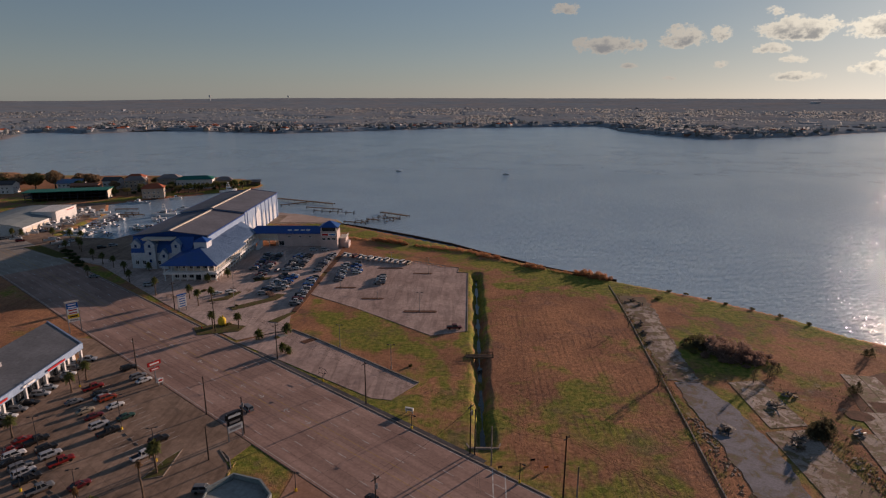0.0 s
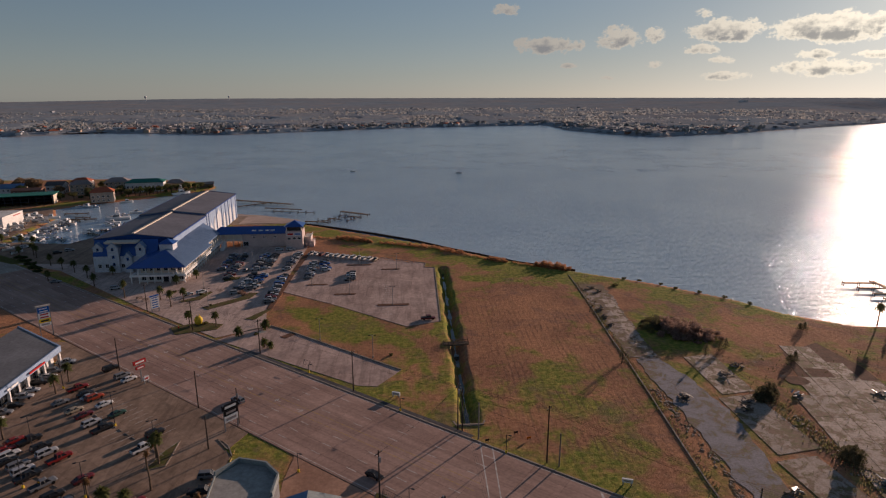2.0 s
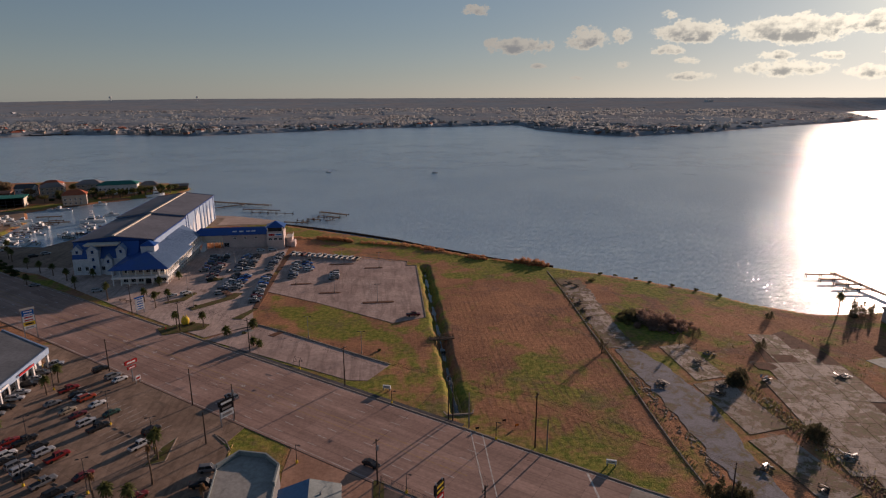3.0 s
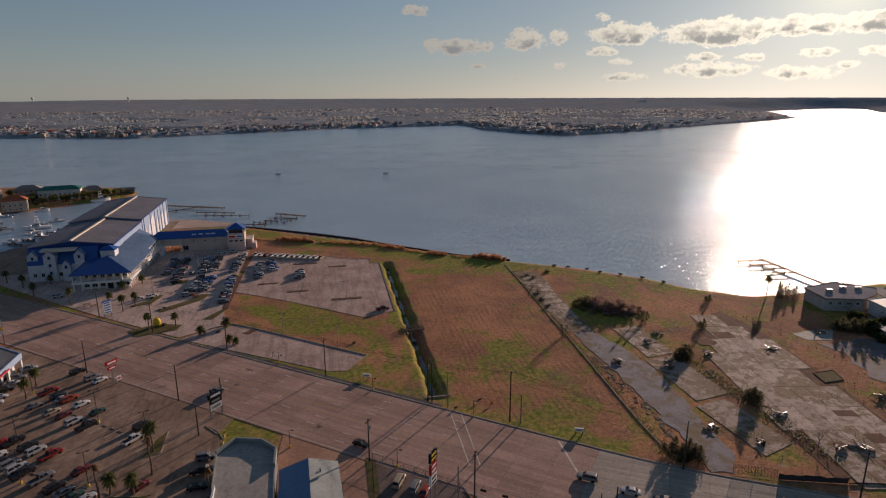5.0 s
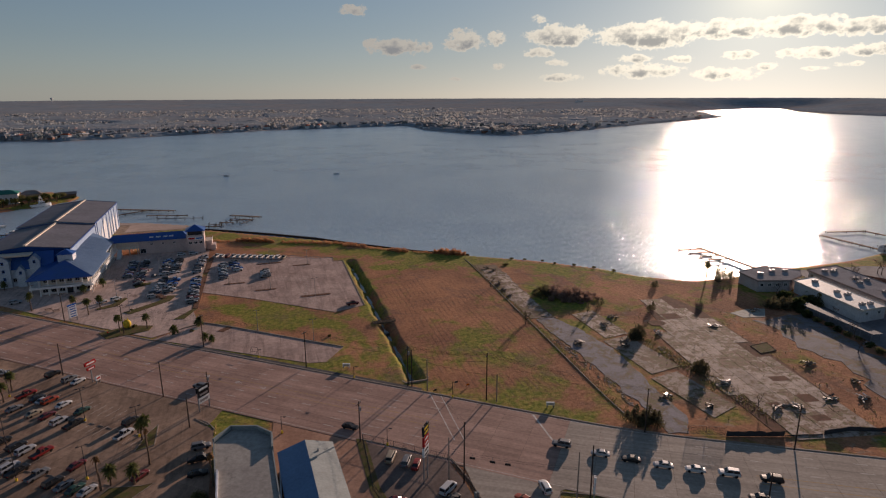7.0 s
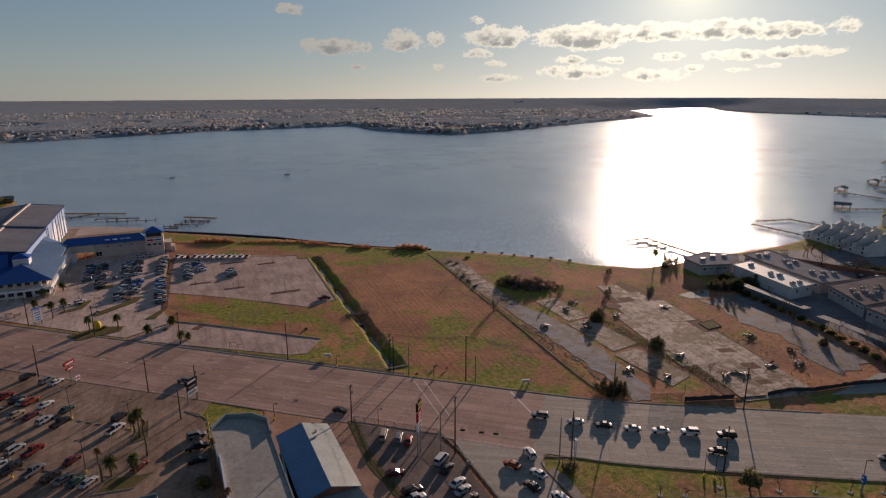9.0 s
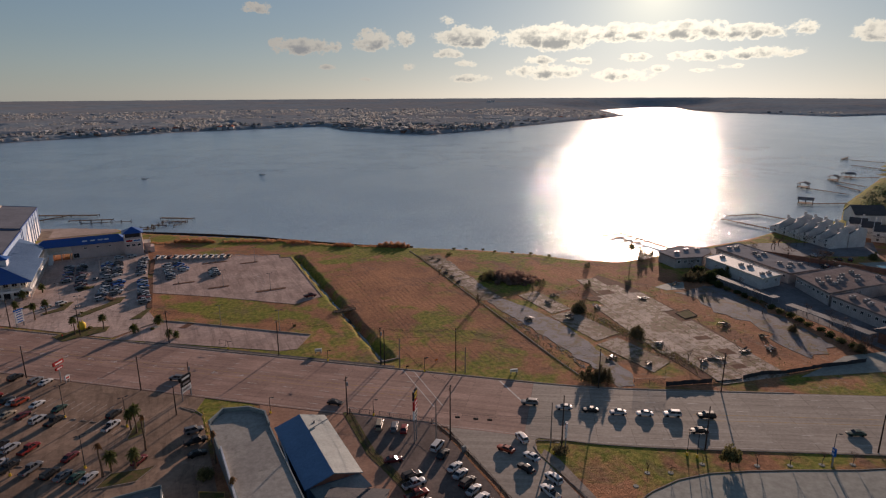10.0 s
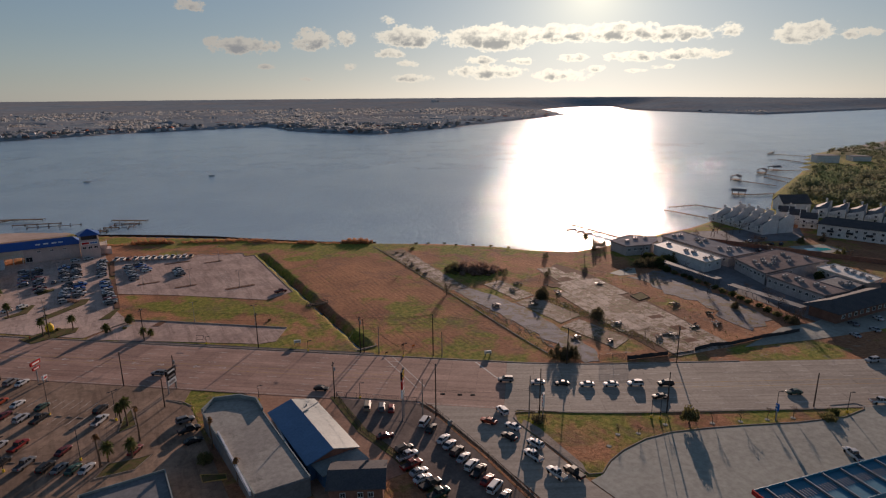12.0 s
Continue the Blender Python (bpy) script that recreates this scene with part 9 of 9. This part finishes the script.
    for q, d in spots:
        px, py = d * math.sin(q), d * math.cos(q)
        zz, ss = land_height(np.array([px]), np.array([py]))
        if ss[0] > 12 and py > 850:
            w, h, turn = rng.uniform(7, 17), rng.uniform(5.0, 8.5) + (2.0 if d > 1500 else 0), rng.uniform(0, 90)
            g = float(zz[0])
            town.box((px, py, g + h / 2), (w, w * .7, h), turn)
            if rng.random() < .8:
                tiles.box((px, py, g + h + 1.1), (w + 1, w * .7 + 1, 2.2), turn, taper=.35)
            else:
                town.box((px, py, g + h + .8), (w * 1.6, w * .9, 1.6), turn)
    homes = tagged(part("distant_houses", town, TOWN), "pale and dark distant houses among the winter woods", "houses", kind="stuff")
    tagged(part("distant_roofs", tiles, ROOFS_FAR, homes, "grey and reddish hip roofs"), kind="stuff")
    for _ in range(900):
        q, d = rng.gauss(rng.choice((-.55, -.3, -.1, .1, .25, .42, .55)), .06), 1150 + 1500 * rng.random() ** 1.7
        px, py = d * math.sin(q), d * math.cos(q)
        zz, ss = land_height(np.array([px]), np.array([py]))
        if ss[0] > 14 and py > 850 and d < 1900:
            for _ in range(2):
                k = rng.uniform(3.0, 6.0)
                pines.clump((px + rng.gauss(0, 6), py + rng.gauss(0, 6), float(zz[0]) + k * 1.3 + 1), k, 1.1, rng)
    tagged(part("distant_pines", pines, PINES_FAR), "pine groups beyond the lake, their colour lightened for haze", "trees", kind="stuff")
    # houses scattered along the shore and behind it
    walls = [WHITE_WALL, TAN_WALL, WHITE_WALL, CREAM, BRICK_WALL]
    roofs = [DARK_ROOF, BROWN_ROOF, RED_ROOF, DARK_ROOF, GREY_ROOF]
    protos = []
    for i in range(5):
        w, d, h = 14 + 3 * (i % 3), 10 + 2 * (i % 2), 5.5 + 1.5 * (i % 3)
        t = simple_house(0, 0, 0, w, d, h, roofs[i], walls[i], ("white lakeside house with dark roof", "tan lakeside house with brown roof", "white lakeside house with red roof", "cream lakeside house with dark roof", "brick lakeside house with grey roof")[i], 3.2, 0 if i % 2 else 4, group="houses beyond the lake", wins=False)
        protos.append(t)
    placed, used = 0, set()
    shore = [Vector(p) for p in FAR_SHORE[8:24]]
    while placed < 190:
        i = rng.randrange(len(shore) - 1)
        a, b = shore[i], shore[i + 1]
        p = a.lerp(b, rng.random())
        q = p + Vector((rng.uniform(-1, 1), rng.uniform(.2, 1))).normalized() * abs(rng.gauss(20, 150))
        z, sd = land_height(np.array([q.x]), np.array([q.y]))
        cell = (int(q.x / 22), int(q.y / 22))
        if sd[0] < 14 or cell in used:
            continue
        used.add(cell)
        k = rng.randrange(5)
        m = pose(q.x, q.y, float(z[0]) - .2, 0, 0, rng.uniform(0, 360))
        if protos[k].name in used:
            copy_thing(protos[k], m)
        else:
            used.add(protos[k].name)
            protos[k].matrix_basis = m
        placed += 1
    jetty = thing("breakwater", -877, 1394, 0, 0, "long low dark breakwater before the far marina", "breakwater")
    part("wall", Shape().wall_strip([(0, 0), (70, 42), (146, 85), (170, 98)], 5, -3, 1.6), POLE_WOOD, jetty)
    # marina masts and pale sheds
    masts = Shape()
    for cx, cy, w, d, n in ((-790, 1520, 70, 50, 120), (-640, 1560, 80, 40, 110), (-500, 1500, 60, 60, 90), (-300, 1560, 60, 60, 140)):
        for _ in range(n):
            px, py = cx + rng.uniform(-w, w), cy + rng.uniform(-d, d)
            masts.tube((px, py, -1), (px, py, rng.uniform(9, 14)), .16, n=3, caps=False)
            masts.box((px, py, -.2), (rng.uniform(8, 11), 2.6, 1.4), rng.choice((10, 100)))
    tagged(part("sailing_boats", masts, TOWN), "crowded white sailing boats with bare masts", "sailing boats", kind="stuff")
    for px, py, w, d, h in ((-640, 1620, 70, 24, 9), (-420, 1640, 50, 22, 8), (-760, 1560, 40, 20, 8), (620, 1420, 60, 30, 9), (-200, 1640, 40, 18, 8), (720, 1480, 46, 22, 12), (560, 1320, 30, 20, 8), (250, 1820, 60, 20, 8), (1000, 1700, 50, 30, 14)):
        t = thing("lakeside_building", px, py, 0, rng.uniform(-20, 20), "pale flat-roofed building beyond the lake", "building", "buildings beyond the lake")
        part("wall", Shape().box((0, 0, h / 2), (w, d, h)), WHITE_WALL, t)
        part("roof", Shape().box((0, 0, h + .2), (w + 1, d + 1, .5)), GREY_ROOF, t)
    tower = thing("office_tower", 2060, 3480, 20, 30, "grey multi-storey office block on the horizon", "office block")
    part("wall", Shape().box((0, 0, 18), (60, 26, 36)), WHITE_WALL, tower)
    for z in range(6):
        part("window_band", Shape().box((0, -13.2, 5 + z * 5.4), (54, .6, 1.6)), GREY_METAL, tower)
    for az, dist in ((-21.9, 4500), (-15.2, 4500)):
        x, y = dist * math.sin(radians(az)), dist * math.cos(radians(az))
        w = thing("water_tower", x, y, 45, 0, "pale water tower on the horizon", "water tower", "water towers")
        part("stem", Shape().tube((0, 0, 0), (0, 0, 30), 3.0, 2.4, 10), WHITE_WALL, w)
        part("tank", Shape().tube((0, 0, 28), (0, 0, 33), 3, 8, 14).tube((0, 0, 33), (0, 0, 38), 8, 8, 14).tube((0, 0, 38), (0, 0, 41), 8, 2, 14), WHITE_WALL, w)


build_far_shore()

# ---- the cleared site ----
def ragged(poly, seed, amount=0.8, step=2.2):
    """The same outline with broken, overgrown edges."""
    rng, out = random.Random(seed), []
    for n, a in enumerate(poly):
        a, b = Vector(a), Vector(poly[(n + 1) % len(poly)])
        side = Vector((-(b - a).y, (b - a).x)).normalized()
        m = max(1, int((b - a).length / step))
        for i in range(m):
            p = a.lerp(b, i / m) + side * rng.gauss(0, amount * .6)
            out.append((p.x, p.y))
    return out


paved("old_drive", ragged([(70, 166), (78, 166.5), (81, 154), (82.5, 140), (81.8, 125), (80, 112), (77.3, 98), (76, 84), (71, 79.4), (66, 80), (67, 87), (68.2, 95), (68, 104), (69, 117), (69.2, 130), (69.2, 146)], 1), OLD_ASPHALT, "cracked grey asphalt drive of the cleared site", .05)
paved("old_path", ragged([(68, 168), (78.6, 166), (79.4, 190), (83.4, 222), (85.4, 246), (74.4, 248), (72.6, 224), (69.6, 190)], 3), DIRTY_SLAB, "broken dirty concrete path towards the lake", .05)
paved("old_lane", ragged([(78.4, 226), (83, 224), (79.2, 192), (78, 168), (74, 168.4), (75.6, 192)], 4, .5), OLD_SLAB, "paler strip of the old path", .056)
for poly in ([(86, 141), (96.4, 142.4), (97, 168.4), (86.6, 166.6)], [(83.6, 111), (96, 112.8), (95, 140.4), (83.8, 139)], [(83.3, 82.8), (93.8, 86), (92.4, 109.7), (81.6, 108.3)]):
    s = structure("building_slab", Shape().prism(poly, -.2, .055), OLD_SLAB, "bare raised concrete floor slab of a removed building", "floor slab")
    edge = list(poly) + [poly[0]]
    part("slab_edge", Shape().wall_strip(edge, .3, -.1, .066), OLD_SLAB, s)
paved("site_asphalt", ragged([(152, 136), (179, 138), (168, 100), (156, 68), (138, 66), (140, 80), (150, 98), (146, 112), (152, 126)], 2, 1.6, 4), OLD_ASPHALT, "cracked grey asphalt by the motel fence", .04)
paved("puddled_patch", [(149.5, 147.3), (159.3, 148.7), (167.4, 146.6), (159.8, 139.1), (150.9, 141.4)], LOT_GREY, "pale puddled concrete patch", .06)
structure("boundary_wall", Shape().wall_strip([(74.2, 262), (73.4, 246), (71, 216), (68, 186), (66.5, 164), (64.6, 143), (63, 127), (61.8, 114), (60.8, 102), (60.4, 92.5)], 0.35, -.1, .17), KERB, "low grey boundary wall with weeds at its foot", "low wall")


def debris(x, y, turn, seed, label, pale=True, n=9, size=1.0):
    rng = random.Random(seed)
    d = thing("debris_pile", x, y, .1, turn, label, "debris", "debris on the cleared site")
    heap = Shape()
    for _ in range(7):
        heap.clump((rng.gauss(0, 1.1) * size, rng.gauss(0, .7) * size, .15), rng.uniform(.4, .8) * size, .5, rng)
    part("rubble", heap, OLD_SLAB, d, "broken brown rubble", kind="stuff")
    for i in range(n):
        s = Shape().box((0, 0, 0), (rng.uniform(1.2, 3.4) * size, rng.uniform(.2, .5), .10))
        part("board", s, (LIGHT_METAL, GREY_METAL, WOOD, DARK_METAL, WHITE_PAINT)[i % 5] if pale else (WOOD if i % 2 else DARK_METAL), d, at=pose(rng.gauss(0, 1.0) * size, rng.gauss(0, .7) * size, rng.uniform(.25, .8), rng.uniform(-12, 12), rng.uniform(-20, 20), rng.choice((0, 20, 90, 110)) + rng.uniform(-12, 12)))
    return d


for n, (x, y, t, pale) in enumerate(((107.4, 138, 10, True), (132.6, 137.4, 15, True), (161.6, 146, 25, True), (101.6, 98.2, 20, True), (123.3, 80.4, 0, False), (109.2, 80.4, -30, True), (103.4, 80.6, 20, False), (171.7, 106, 10, True),
                                     (137.3, 99.9, 0, False), (133, 77.4, 10, True), (87.6, 132, 0, False), (73.6, 139.8, 40, False), (100.4, 159, 0, False), (90.8, 136, 20, False), (93, 152, 60, False), (78.6, 241, 20, False), (80.4, 236, 70, False),
                                     (74, 214, 60, False), (72.6, 205, 80, False), (71.8, 196, 60, False), (86.4, 88, 20, False), (141, 86, 30, False), (78, 97, 30, True))):
    debris(x, y, t, 100 + n, "heap of pale boards and broken sheeting on a slab" if pale else "dark heap of broken timber and rubble", pale, size=1.0 if n < 15 else .8)
rng = random.Random(44)
bits = Shape()
for i in range(150):
    t = rng.random()
    x, y = 67.4 - 2.4 * max(0, t - .7) * 3 + rng.gauss(0, .8), 146 - 52 * t
    bits.box((x, y, rng.uniform(-.04, .06)), (rng.uniform(.15, .45), rng.uniform(.3, 1.0), .14), rng.uniform(-20, 30))
for i in range(170):
    bits.box((97.5 + rng.gauss(0, 1.2) + rng.random() * 3, rng.uniform(80, 128), rng.uniform(0, .15)), (rng.uniform(.2, .6), rng.uniform(.2, .8), .15), rng.uniform(0, 180))
tagged(part("rubble_strip", bits, OLD_SLAB), "scattered broken kerb stones and concrete rubble", "rubble", kind="stuff")
weeds = Shape()
for i in range(2600):
    t = rng.random()
    side = rng.random()
    if side < .35:
        x, y = 73.2 - 16 * t + rng.gauss(0, 1.0), 249 - 157 * t
    elif side < .7:
        x, y = rng.uniform(96, 101) + rng.gauss(0, .8), rng.uniform(76, 140)
    else:
        x, y = rng.uniform(86, 150), rng.uniform(64, 168)
    if side < .35:
        x = 74.2 - 0.085 * (249 - y) + rng.gauss(0, .9)
    h, a = rng.uniform(.2, .7), rng.uniform(0, 6.28)
    weeds.add([(x - .16 * math.cos(a), y - .16 * math.sin(a), -.05), (x + .16 * math.cos(a), y + .16 * math.sin(a), -.05), (x + rng.gauss(0, .2), y + rng.gauss(0, .2), h)], [(0, 1, 2)])
tagged(part("weeds", weeds, OLIVE), "tufts of weeds in the joints of the slabs", "weeds", kind="stuff")
field = structure("slab_field", Shape().prism([(122, 167.5), (139, 174.5), (140.6, 154), (135.6, 128), (131.6, 106), (123, 73.6), (92.8, 70.6), (99, 106), (112, 140)], -.2, .02), TERRACOTTA, "weathered concrete yard of large joined slabs", "pavement")
DIR, ACROSS = Vector((-.214, -.977)), Vector((.977, -.214))
variants = [Shape().box((0, 0, 0), (w, 12.14, .12)).mesh("slab", OLD_SLAB) for w in (4.9, 4.9)]
for i in range(0, 17, 2):
    for j in range(-6, 2):
        if j == 1 and i < 4:
            continue
        p = Vector((139, 170)) + DIR * (6.2 + i * 6.12) + ACROSS * (j * 5.0 - 2.6)
        left = -13.5 - .1 * i * 6 if i < 5 else -24 - .02 * i
        if j * 5.0 - 2.6 < left - 2 or (i * 7 + j * 13) % 23 == 0:
            continue
        if p.x < 98 and p.y < 86:
            continue
        part("slab", variants[0], None, field, at=pose(p.x, p.y, .034 + .005 * ((i * 3 + j * 5) % 4), 0, 0, math.degrees(math.atan2(ACROSS.y, ACROSS.x))))
for x, y, w, d in ((117.4, 82.8, 5, 4.6), (104.9, 82.2, 3.4, 3.4), (111.2, 73, 4.8, 3), (119.9, 95.2, 6, 3.2), (124, 152, 7, 6)):
    structure("brick_patch", Shape().box((x, y, .08), (w, d, .06), -12), TERRACOTTA, "reddish bare patch among the slabs", "bare patch")
structure("round_patch", Shape().prism([(113.5 + 3.6 * math.cos(a * .524) * (1 + .12 * math.sin(3 * a)), 147.6 + 3.0 * math.sin(a * .524)) for a in range(12)], -.1, .10), TERRACOTTA, "round brown bed among the slabs", "bare patch")
bed = structure("planter_bed", Shape().prism([(131.3, 118.2), (139.1, 118.6), (136.8, 112.2), (129.7, 111.8)], -.1, .14), TURF_BED, "overgrown planter bed on the cleared site", "planting bed")
part("planter_edge", Shape().wall_strip([(131.3, 118.2), (139.1, 118.6), (136.8, 112.2), (129.7, 111.8), (131.3, 118.2)], .3, -.1, .22), POLE_WOOD, bed, "dark timber edge")
